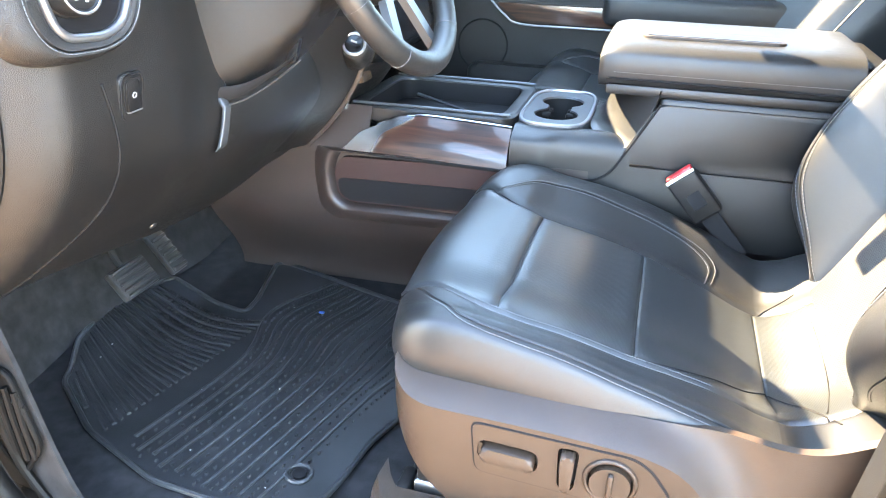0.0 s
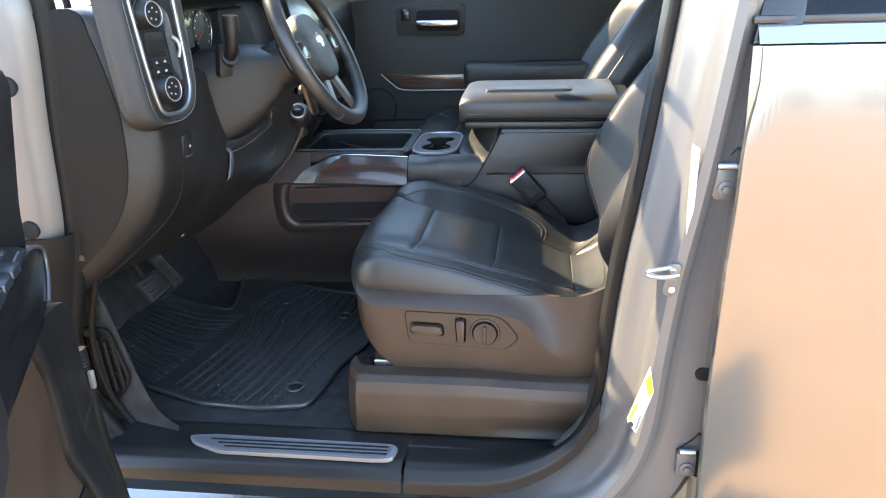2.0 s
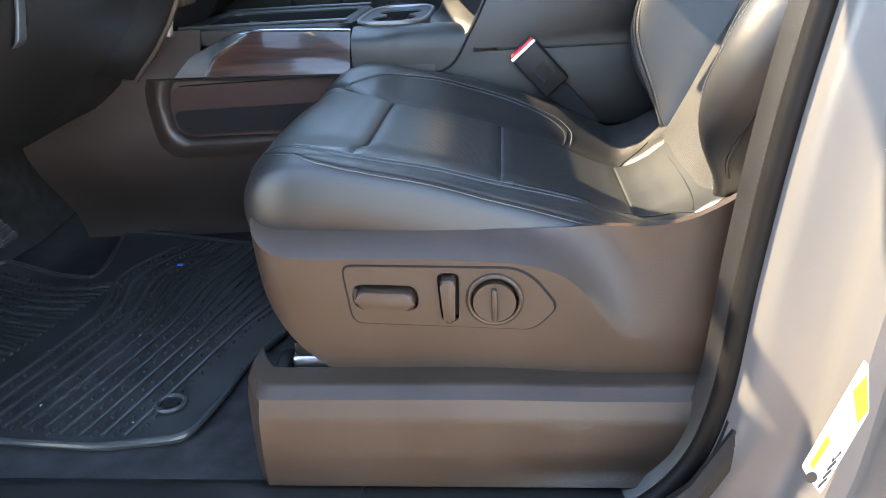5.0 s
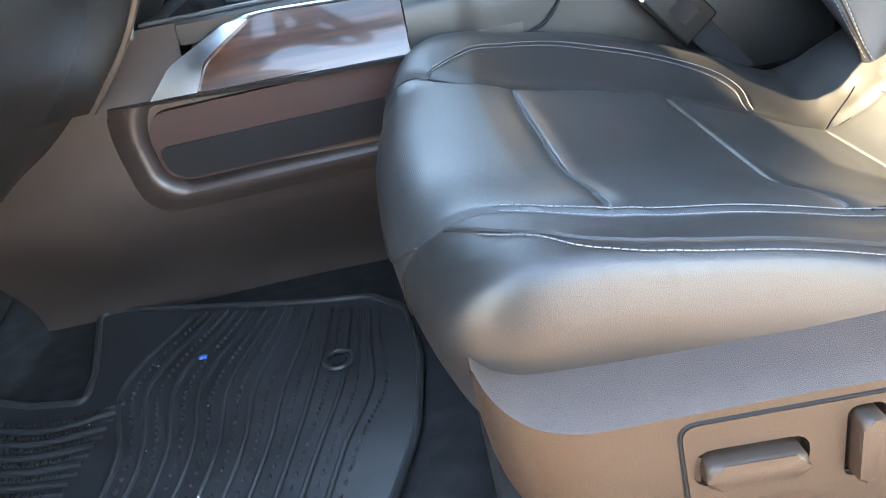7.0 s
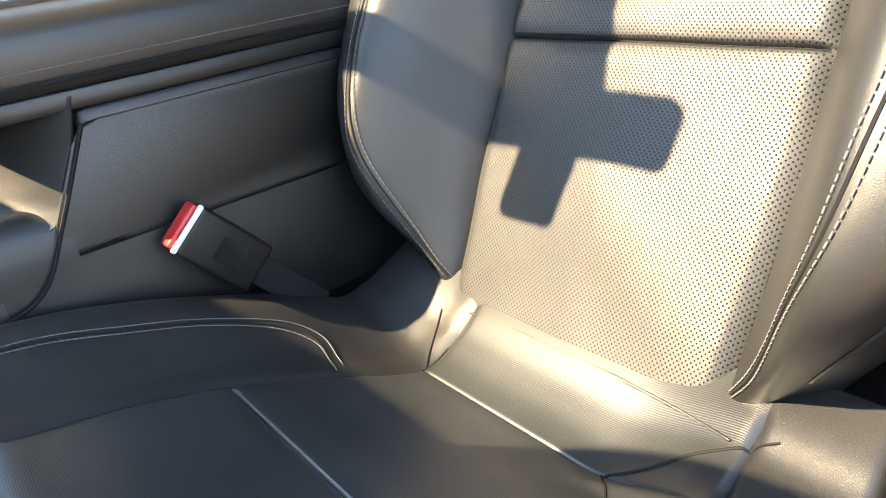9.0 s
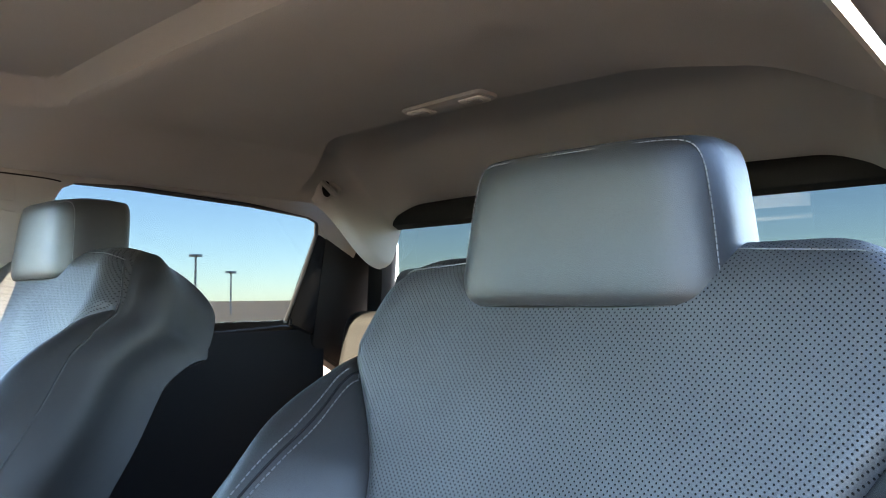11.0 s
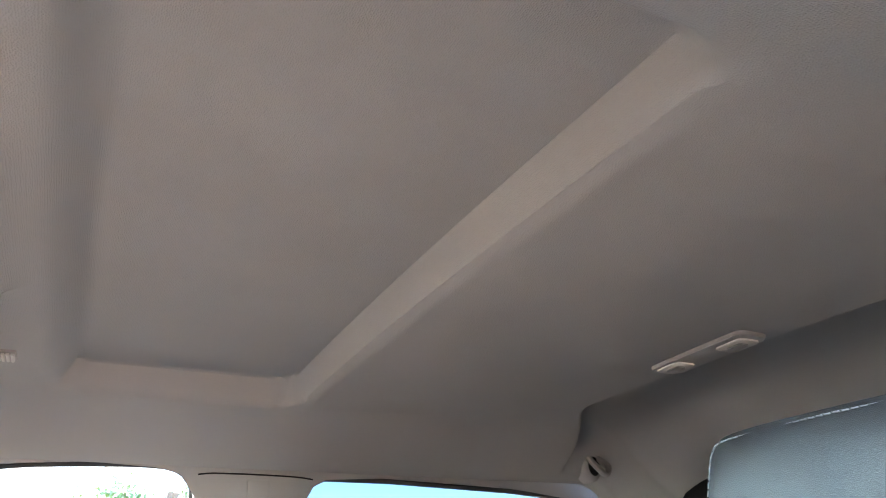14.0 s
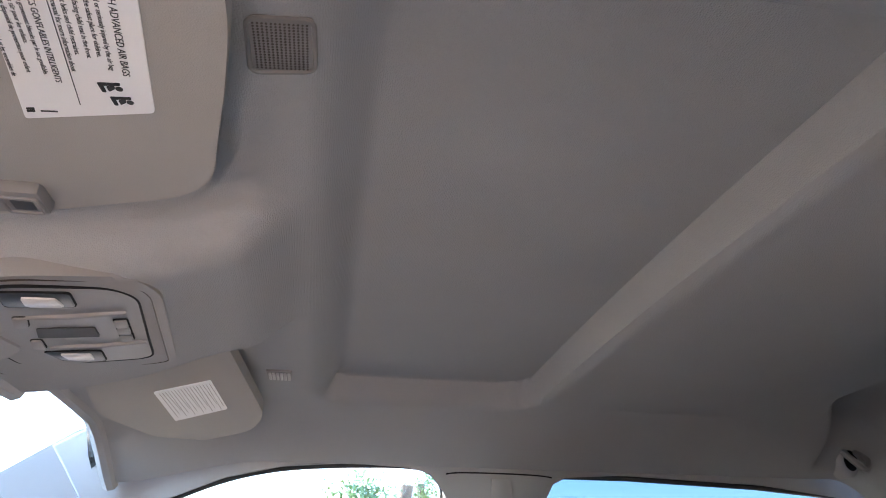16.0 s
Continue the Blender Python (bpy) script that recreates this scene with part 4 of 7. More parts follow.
part("kick_panel", grid(lambda x, t: Vector((x, 0.059 - 0.22 * (x + 0.615), 0.59 + t * (spline([(-0.88, 0.98), (-0.72, 0.975), (-0.68, 0.92), (-0.645, 0.82), (-0.615, 0.72), (-0.58, 0.645), (-0.53, 0.61)], x) - 0.59))), span(-0.875, -0.53, 30), span(0, 1, 14), 0.006), CARPET, truck, "black carpeted kick panel")

# ---- open driver's door ----
door = thing("driver_door", (-0.40, -0.60, 0.45), "open driver door with black trim panel and armrest switches", "car door")
HINGE = Vector((-0.467, -0.294, 0.0))
ALONG, INWARD = Vector((0.2425, -0.9702, 0.0)), Vector((0.9702, 0.2425, 0.0))


def door_pt(a, b, d):
    """a: metres along the door from the front edge of its trim, b: height, d: proud of that edge."""
    return HINGE + ALONG * a + INWARD * d + Vector((0, 0, b))


def arm_pt(d):
    # the armrest stands out more towards its rear end
    return lambda a, b: door_pt(a, b, 0.24 * (a - 0.1) + d)


part("door_shell", slab(rounded([(-0.10, 0.42), (-0.07, 0.62), (-0.03, 0.90), (0.03, 1.10), (0.03, 1.25), (0.0, 1.36), (0.02, 1.42), (0.90, 1.44), (0.97, 0.9), (0.92, 0.42)], 0.05), lambda a, b: door_pt(a, b, -0.05), lambda a, b: door_pt(a, b, -0.19), 0.02), PAINT, door)
part("trim_panel", slab(rounded([(-0.05, 0.46), (-0.043, 0.576), (-0.028, 0.682), (0.0, 0.789), (0.006, 0.888), (0.012, 1.005), (0.010, 1.087), (0.05, 1.10), (0.90, 1.10), (0.93, 0.9), (0.88, 0.46)], 0.03), lambda a, b: door_pt(a, b, -0.002), lambda a, b: door_pt(a, b, -0.05), 0.006, 3), DOORBLACK, door, "black moulded door trim")
part("upper_trim", slab(rounded([(0.015, 1.06), (0.020, 1.185), (0.012, 1.245), (-0.030, 1.36), (-0.058, 1.435), (0.02, 1.462), (0.90, 1.475), (0.93, 1.06)], 0.02), lambda a, b: door_pt(a, b, -0.040), lambda a, b: door_pt(a, b, -0.10), 0.006, 3), DOORBLACK, door, "black upper door trim")
ridge = [(0.181, 1.10), (0.172, 1.065), (0.160, 1.035), (0.155, 0.991), (0.153, 0.930), (0.150, 0.885), (0.111, 0.803), (0.080, 0.721), (0.076, 0.669), (0.076, 0.48)]
ridge_line = curve_pts([(a, b, 0) for a, b in ridge], 60)
part("trim_ridge", ring_loft([[door_pt(p.x + da, p.y, d) for da, d in ((-0.090, -0.003), (-0.050, 0.006), (-0.018, 0.014), (-0.006, 0.0155), (0.002, 0.012), (0.005, 0.004), (0.005, -0.004))] for p in ridge_line], False, False), DOORBLACK, door, "raised black edge of the door trim")
part("trim_gap", tube([door_pt(p.x + 0.006, p.y, 0.001) for p in ridge_line], 0.0030, 6), DARK, door)
# brown-tinted plastic puts the gold light on this panel into its colour
part("lower_panel", grid(lambda b, t: door_pt(spline([(q, p) for p, q in ridge[::-1]], b) + 0.006 + 0.45 * t, b, 0.001 + 0.012 * math.sin(t * math.pi) + 0.045 * smooth01((0.90 - b) / 0.10) * smooth01((t - 0.12) / 0.3)), span(0.815, 1.10, 20), span(0, 1, 24), 0.004), PLASTIC, door, "black lower door panel, gold bounce light in its colour")
part("map_pocket", grid(lambda b, t: door_pt(spline([(q, p) for p, q in ridge[::-1]], b) + 0.006 + 0.55 * t, b, 0.002 + 0.060 * smooth01((t - 0.03) / 0.35) * smooth01((b - 0.47) / 0.12)), span(0.47, 0.812, 20), span(0, 1, 24), 0.006), DOORBLACK, door, "black map pocket")
part("armrest", slab(rounded([(0.113, 1.206), (0.050, 1.198), (0.010, 1.178), (0.008, 1.150), (0.022, 1.130), (0.075, 1.108), (0.194, 1.103), (0.39, 1.112), (0.80, 1.12), (0.80, 1.206)], 0.010), arm_pt(0.0), arm_pt(-0.075), 0.004, 3), GLOSS, door, "glossy dark armrest side")
top_o = rounded([(0.100, -0.002), (0.084, -0.076), (0.10, -0.10), (0.80, -0.10), (0.80, 0.165)], 0.012)
part("armrest_top", slab(top_o, lambda a, d: door_pt(a, 1.212, d), lambda a, d: door_pt(a, 1.200, d), 0.004), DOORBLACK, door)
part("inner_strip", tube([door_pt(a, 1.213, 0.24 * (a - 0.1) - 0.010) for a in span(0.125, 0.50, 8)], 0.0022, 6), STEELBLUE, door, "thin satin strip beside the switches")
sw = part("switch_plate", slab(rounded([(0.112, -0.080), (0.122, -0.022), (0.33, 0.022), (0.35, -0.080)], 0.012), lambda a, d: door_pt(a, 1.2150, d), lambda a, d: door_pt(a, 1.205, d), 0.001), SWITCH, door, "blue-black window switch plate")
part("mirror_dial", slab([(0.152 + 0.026 * math.cos(k * math.pi / 16), -0.036 + 0.026 * math.sin(k * math.pi / 16)) for k in range(32)], lambda a, d: door_pt(a, 1.222, d), lambda a, d: door_pt(a, 1.212, d), 0.003), SWITCH, sw)
part("dial_ring", tube([door_pt(0.152 + 0.022 * math.cos(k * math.pi / 16), 1.2225, -0.036 + 0.022 * math.sin(k * math.pi / 16)) for k in range(32)], 0.0016, 6, closed=True), STEELBLUE, sw)
for k in range(3):
    for e in (0, 1):
        a0, d0 = 0.188 + 0.046 * k, -0.050 + 0.042 * e + 0.009 * k
        wsw = part("window_switch", slab(rounded([(a0, d0), (a0 + 0.004, d0 + 0.036), (a0 + 0.040, d0 + 0.040), (a0 + 0.038, d0)], 0.006), lambda a, d: door_pt(a, 1.223, d), lambda a, d: door_pt(a, 1.212, d), 0.003), SWITCH, sw)
        part("switch_edge", slab([(a0 + 0.026, d0 + 0.008), (a0 + 0.027, d0 + 0.028), (a0 + 0.031, d0 + 0.028), (a0 + 0.030, d0 + 0.008)], lambda a, d: door_pt(a, 1.2236, d), lambda a, d: door_pt(a, 1.221, d)), STEELBLUE, wsw)
part("chrome_strip", tube(curve_pts([arm_pt(-0.004)(0.105, 1.206), arm_pt(0.0)(0.060, 1.198), arm_pt(0.002)(0.022, 1.180), arm_pt(0.002)(0.018, 1.155), arm_pt(0.002)(0.036, 1.131), arm_pt(0.002)(0.066, 1.112)], 24), 0.0030, 8), STEELBLUE, door, "satin chrome strip")
part("armrest_pad", slab(rounded([(0.505, 1.232), (0.475, 1.205), (0.460, 1.168), (0.470, 1.130), (0.535, 1.112), (0.82, 1.12), (0.82, 1.232)], 0.03, 5), arm_pt(0.020), arm_pt(-0.10), 0.016, 4), SOFT, door, "dark grey padded armrest")
edge_seal = curve_pts([door_pt(-0.012, 0.99, -0.010), door_pt(-0.018, 0.93, -0.010), door_pt(-0.026, 0.80, -0.010), door_pt(-0.050, 0.68, -0.010), door_pt(-0.062, 0.60, -0.010)], 90)
part("edge_seal", ring_loft([[p + ALONG * ((0.011 + 0.0016 * (k % 2)) * math.cos(a)) + INWARD * ((0.007 + 0.0016 * (k % 2)) * math.sin(a)) for a in span(0, 2 * math.pi, 13)[:-1]] for k, p in enumerate(edge_seal)]), SEAL, door, "ribbed black rubber door edge seal")
part("edge_latch", rbox(door_pt(0.002, 0.938, 0.004), (0.009, 0.010, 0.034), 0.003), SATIN, door, "small chrome latch")

# ---- floor mat ----
mat_o = rounded([(-0.93, 0.45), (-0.867, 0.356), (-0.852, 0.32), (-0.709, 0.217), (-0.53, 0.147), (-0.374, 0.135), (-0.262, 0.155), (-0.243, 0.24), (-0.232, 0.34), (-0.190, 0.46), (-0.174, 0.60), (-0.185, 0.73), (-0.24, 0.785), (-0.35, 0.806), (-0.45, 0.835), (-0.59, 0.878), (-0.685, 0.908), (-0.706, 0.890), (-0.690, 0.83), (-0.662, 0.72), (-0.657, 0.655), (-0.742, 0.672), (-0.905, 0.75), (-0.93, 0.70), (-0.96, 0.566)], 0.02, 4)
fmat = thing("floor_mat", (-0.55, 0.45, 0.60), "ribbed black rubber floor mat with raised rim", "floor mat")
part("mat_sheet", slab(mat_o, xy(0.6075), xy(0.600)), RUBBER, fmat)
part("mat_rim", tube([Vector((a, b, 0.609)) for a, b in mat_o], 0.0055, 8, closed=True), RUBBER, fmat)


def inside(x, y, poly):
    hit, k = False, len(poly)
    for i in range(k):
        (a, b), (c, d) = poly[i], poly[i - 1]
        if (b > y) != (d > y) and x < (c - a) * (y - b) / (d - b) + a:
            hit = not hit
    return hit


def clear(x, y, m=0.022):
    return all(inside(x + dx, y + dy, mat_o) for dx, dy in ((m, 0), (-m, 0), (0, m), (0, -m)))


R0 = [(-0.625, 0.13), (-0.60, 0.173), (-0.537, 0.478), (-0.561, 0.659), (-0.504, 0.80), (-0.48, 0.85)]
R1 = [(-0.40, 0.13), (-0.386, 0.169), (-0.324, 0.445), (-0.294, 0.578), (-0.285, 0.676), (-0.28, 0.76)]
L0 = [(-0.95, 0.49), (-0.922, 0.468), (-0.779, 0.37), (-0.665, 0.305)]
L1 = [(-0.96, 0.69), (-0.914, 0.667), (-0.723, 0.585), (-0.606, 0.584)]


def rib_run(a, b, f, n=50):
    pts = curve_pts([(p[0] + (q[0] - p[0]) * f, p[1] + (q[1] - p[1]) * f, 0.6085) for p, q in zip(a, b)], n)
    return [p for p in pts if clear(p.x, p.y, 0.016)]


studs = bmesh.new()
for a, b, fs in ((R0, R1, [-0.165 + k * 0.150 for k in range(10)]), (L0, L1, [-0.33 + k * 0.112 for k in range(14)])):
    for f in fs:
        run = rib_run(a, b, f)
        if len(run) > 5:
            part("mat_rib", tube(run, 0.0044, 8, flat=0.9), RUBBER, fmat)
        mid_run = rib_run(a, b, f + (0.075 if a is R0 else 0.052), 66)
        for p in mid_run:
            rbox(p, (0.0034, 0.0058, 0.0085), 0, 1, None, studs)
tagged(part("mat_studs", studs, RUBBER, fmat), "small raised studs between the ribs", "", "", "stuff")
for x, y in ((-0.288, 0.63), (-0.312, 0.228)):
    ring = [Vector((x + 0.020 * math.cos(a), y + 0.020 * math.sin(a), 0.612)) for a in span(0, 2 * math.pi, 25)[:-1]]
    part("retainer_ring", tube(ring, 0.004, 8, closed=True), RUBBER, fmat)
    part("retainer_cap", slab([(x + 0.012 * math.cos(a), y + 0.012 * math.sin(a)) for a in span(0, 2 * math.pi, 17)[:-1]], xy(0.614), xy(0.606), 0.002), DARK, fmat)
tagged(part("blue_scrap", rbox((-0.492, 0.70, 0.615), (0.012, 0.008, 0.003), 0.001), BLUE), "tiny scrap of blue plastic on the floor mat", "litter")
random.seed(9)
for k in range(13):
    x, y = random.uniform(-0.85, -0.28), random.uniform(0.15, 0.75)
    if clear(x, y):
        s = random.uniform(0.0012, 0.0026)
        tagged(part("grit", rbox((x, y, 0.6125), (s, s * 1.4, s * 0.7), 0.0, 1, Matrix.Rotation(random.uniform(0, 3), 4, "Z")), LENS), "pale crumb of grit on the floor mat", "grit", "grit")

# pedals and foot rest
def pedal(name, c, w, h, label, rows):
    ob = thing(name, c, label, "pedal")
    m = Matrix.Rotation(radians(-38), 4, "Y")
    pad = part("pedal_pad", rbox(c, (0.016, w, h), 0.005, 2, m), RUBBER, ob)
    for k in range(rows):
        off = m @ Vector((0.010, 0, -h / 2 + h * (k + 0.5) / rows))
        part("grip_rib", rbox(Vector(c) + off, (0.006, w * 0.9, h / rows * 0.5), 0.002, 1, m), RUBBER, pad)
    part("pedal_arm", tube(curve_pts([Vector(c) + Vector((-0.01, 0, 0)), Vector(c) + Vector((-0.06, 0, 0.10)), Vector(c) + Vector((-0.08, 0, 0.30))], 12), 0.008, 8), DARK, ob)
    return ob


pedal("brake_pedal", (-0.785, 0.475, 0.765), 0.10, 0.065, "black rubber brake pedal on a dark arm", 5)
pedal("accelerator_pedal", (-0.85, 0.645, 0.755), 0.05, 0.15, "black rubber accelerator pedal", 8)
rest = thing("kick_grille", (-0.70, 0.09, 0.64), "black slotted grille low on the kick panel", "grille")


def kick_plane(d):
    return lambda a, b: Vector((a, 0.060 - 0.22 * (a + 0.62) - d, b))


rest_o = rounded([(-0.752, 0.835), (-0.664, 0.842), (-0.630, 0.722), (-0.697, 0.640), (-0.760, 0.700)], 0.018, 5)
part("grille_plate", slab(rest_o, kick_plane(0.006), kick_plane(-0.004), 0.003), ENDBLACK, rest)
part("grille_rim", tube([kick_plane(0.008)(a, b) for a, b in rest_o], 0.0042, 8, closed=True), ENDBLACK, rest)
for k in range(5):
    x0 = -0.742 + 0.0215 * k
    part("grille_bar", tube([kick_plane(0.011)(x0, 0.815), kick_plane(0.012)(x0 + 0.004, 0.76), kick_plane(0.011)(x0 + 0.010, 0.70 - 0.012 * (k in (2, 3)))], 0.0050, 8), ENDBLACK, rest)
for z in (0.79, 0.735):
    part("grille_crossbar", tube([kick_plane(0.008)(-0.750, z), kick_plane(0.008)(-0.645, z)], 0.0035, 6), ENDBLACK, rest)

# ---- riser below the driver's seat ----
riser = thing("seat_riser", (0.15, 0.09, 0.60), "black plastic riser cover below the seat", "trim")
rz = [(0.075, 0.598), (0.060, 0.612), (0.056, 0.66), (0.058, 0.712), (0.065, 0.734), (0.082, 0.7435), (0.118, 0.7445)]


def riser_pt(x, t):
    y = lerp(t * 6, [(i, r[0]) for i, r in enumerate(rz)])
    z = lerp(t * 6, [(i, r[1]) for i, r in enumerate(rz)])
    f = smooth01((-0.10 - x) / 0.035)
    dent = 0.014 * smooth01((x - 0.12) / 0.20) * smooth01((z - 0.61) / 0.02)
    return Vector((x - 0.012 * (1 - t), y + 0.05 * f * f + dent * 0.6, z - dent * 0.7 * (z > 0.7)))


part("riser_cover", grid(riser_pt, span(-0.135, 0.43, 40), span(0, 1, 37), 0.004), PLASTIC, riser)
part("riser_block", rbox((0.16, 0.44, 0.655), (0.55, 0.55, 0.11), 0.02), CARPET, riser)

# ---- dashboard ----
dash = thing("dashboard", (-0.75, YC, 0.95), "black soft-touch dashboard with stitched edges", "dashboard")
# section of the dash in x and z, from the windshield over the brow and down to the knees
SEC = [(-1.00, 1.39), (-0.80, 1.47), (-0.62, 1.515), (-0.53, 1.505), (-0.492, 1.46), (-0.480, 1.36), (-0.480, 1.26), (-0.495, 1.18), (-0.530, 1.11), (-0.585, 1.04), (-0.66, 0.97), (-0.75, 0.92), (-0.90, 0.905)]


def dash_pt(y, t, out=0.0):
    k = t * (len(SEC) - 1)
    x = spline([(i, s[0]) for i, s in enumerate(SEC)], k)
    z = spline([(i, s[1]) for i, s in enumerate(SEC)], k)
    knee = math.exp(-(((y - 0.50) / 0.30) ** 2))
    mid = math.exp(-(((y - YC) / 0.22) ** 2))
    side = smooth01((y - 1.1) / 0.2)
    lowm = smooth01((1.30 - z) / 0.2)
    x += 0.075 * knee * smooth01((k - 5) / 3) * smooth01((13 - k) / 3)
    x += 0.10 * mid * smooth01((k - 4) / 3) * smooth01((12.5 - k) / 2) - 0.05 * side * lowm
    z += 0.06 * side * lowm * smooth01((k - 8) / 3) - 0.02 * knee * lowm
    x -= 0.105 * smooth01((y - 0.262) / 0.025) * smooth01((0.665 - y) / 0.03) * smooth01((k - 3.35) / 0.3) * smooth01((5.0 - k) / 0.35)
    x += 0.015 * smooth01((0.32 - y) / 0.10) * smooth01((k - 4) / 1.5) * smooth01((10 - k) / 2)
    end = smooth01((0.07 - y) / 0.06)
    x -= 0.06 * end * end * smooth01((k - 2) / 2)
    return Vector((x + out, y, z + out * 0.3))


part("dash_shell", grid(dash_pt, span(0.02, 1.80, 120), span(0, 1, 110), 0.006), DASH, dash, "black moulded dash skin")
cap_o = [(dash_pt(0.02, t).x, dash_pt(0.02, t).z) for t in span(0, 1, 60)] + [(-1.02, 0.87), (-1.02, 1.37)]
part("end_cap", slab(cap_o, xz(0.017), xz(0.035), 0.004), ENDBLACK, dash, "black dash end panel")
part("airbag_mark", rbox((-0.665, 0.0165, 1.03), (0.030, 0.001, 0.012), 0, 1), PLASTIC, dash)
part("end_seam", tube([dash_pt(0.112 + 0.026 * math.sin((t - 0.50) / 0.30 * math.pi) * (1 if t < 0.8 else 0.6), t, 0.001) for t in span(0.505, 0.93, 40)], 0.0018, 6), DARK, dash)
# light switch bezel beside the wheel
def fascia(d):
    return lambda a, b: Vector((-0.445 + 0.18 * (a - 0.052) - 0.10 * (b - 1.316) + d, a, b))


def resample(pts, n):
    """n points at even steps round a closed outline."""
    p = [Vector((a, b, 0)) for a, b in pts] + [Vector((*pts[0], 0))]
    far = [0.0]
    for a, b in zip(p, p[1:]):
        far.append(far[-1] + (b - a).length)
    out = []
    for k in range(n):
        q = far[-1] * k / n
        i = max(m for m in range(len(far) - 1) if far[m] <= q)
        out.append(p[i].lerp(p[i + 1], (q - far[i]) / max(1e-9, far[i + 1] - far[i])))
    return out


pod_o = resample(rounded([(-0.009, 1.565), (-0.009, 1.325), (0.004, 1.298), (0.030, 1.288), (0.085, 1.287), (0.128, 1.297), (0.154, 1.320), (0.170, 1.355), (0.180, 1.41), (0.190, 1.565)], 0.018, 5), 120)
pod_i = resample(rounded([(0.029, 1.535), (0.033, 1.41), (0.038, 1.352), (0.044, 1.327), (0.056, 1.316), (0.100, 1.313), (0.128, 1.325), (0.144, 1.354), (0.150, 1.41), (0.156, 1.535)], 0.012, 5), 120)


def pod_ring(t, d):
    return [fascia(d)(*(p.lerp(q, t)).xy) for p, q in zip(pod_o, pod_i)]


pod = part("switch_pod", ring_loft([pod_ring(t, d) for t, d in ((0.10, -0.040), (0.0, -0.026), (0.0, -0.020), (0.06, -0.008), (0.18, 0.002), (0.38, 0.008), (0.52, 0.0075), (0.55, 0.005), (0.58, 0.0075), (0.78, 0.007), (0.92, 0.003), (1.0, -0.006))], True, False), DASH, dash, "stitched leather-look switch pod")
part("stitching", stitches(pod_ring(0.48, 0.0088)), STITCH, pod)
part("chrome_surround", tube([fascia(0.004)(*p.xy) for p in pod_i], 0.0052, 10, closed=True), PODCHROME, pod, "satin chrome surround")
part("switch_panel", slab([tuple(p.xy) for p in pod_i], fascia(0.002), fascia(-0.010)), GLOSS, pod)


def dial(y, z, r, h, name):
    rings = []
    for d, k in ((0.0, 1.06), (0.004, 1.06), (0.005, 1.0), (h * 0.85, 0.96), (h, 0.90), (h, 0.74), (h * 0.93, 0.70)):
        rings.append([fascia(d)(y + r * k * math.cos(a), z + r * k * math.sin(a)) for a in span(0, 2 * math.pi, 41)[:-1]])
    return part(name, ring_loft(rings, True, True), DOORBLACK, pod)


for y, z in ((0.067, 1.364), (0.064, 1.502)):
    kn = dial(y, z, 0.027, 0.024, "rotary_knob")
    part("knob_ring", tube([fascia(0.0235)(y + 0.0225 * math.cos(a), z + 0.0225 * math.sin(a)) for a in span(0, 2 * math.pi, 41)[:-1]], 0.0016, 6, closed=True), SATIN, kn)
    for k in range(5):
        a = k * 1.2 + 0.3
        part("knob_mark", slab([(y + 0.011 * math.cos(a) + u, z + 0.011 * math.sin(a) + v) for u, v in ((-0.0016, -0.0016), (0.0016, -0.0016), (0.0016, 0.0016), (-0.0016, 0.0016))], fascia(0.0235), fascia(0.020)), PRINT, kn)
for r in range(2):
    for c in range(2):
        y, z = 0.061 + 0.0235 * c + 0.002 * r, 1.397 + 0.017 * r
        bt = part("push_button", slab(rounded([(y - 0.011, z - 0.0075), (y + 0.011, z - 0.0075), (y + 0.011, z + 0.0075), (y - 0.011, z + 0.0075)], 0.002), fascia(0.006), fascia(-0.002), 0.001), DOORBLACK, pod)
        part("button_mark", slab([(y - 0.004, z - 0.0022), (y + 0.004, z - 0.0022), (y + 0.002, z + 0.0022), (y - 0.002, z + 0.0022)], fascia(0.0066), fascia(0.005)), PRINT, bt)
part("blank_panel", slab(rounded([(0.050, 1.432), (0.104, 1.430), (0.106, 1.468), (0.052, 1.470)], 0.004), fascia(0.004), fascia(-0.004), 0.001), DOORBLACK, pod)
vent = part("air_vent", slab(rounded([(0.108, 1.372), (0.128, 1.352), (0.141, 1.375), (0.146, 1.525), (0.112, 1.525)], 0.006), fascia(0.0035), fascia(-0.004)), DARK, pod)
part("vent_slide", slab(rounded([(0.110, 1.395), (0.124, 1.372), (0.128, 1.495), (0.112, 1.515)], 0.004), fascia(0.008), fascia(0.0), 0.002), STEELBLUE, vent)
part("vent_tab", tube(curve_pts([fascia(0.012)(0.114, 1.458), fascia(0.016)(0.122, 1.450), fascia(0.018)(0.124, 1.435), fascia(0.012)(0.122, 1.418)], 12), 0.0042, 8), SATIN, vent)
# parking brake switch
def brake_plane(d):
    return lambda a, b: Vector((-0.463 + 0.16 * (b - 1.23) + d, a, b))


def brake_box(w, h):
    return rounded([(0.160 - w, 1.230 - h), (0.160 + w, 1.230 - h), (0.160 + w, 1.230 + h), (0.160 - w, 1.230 + h)], min(w, h) * 0.55, 5)


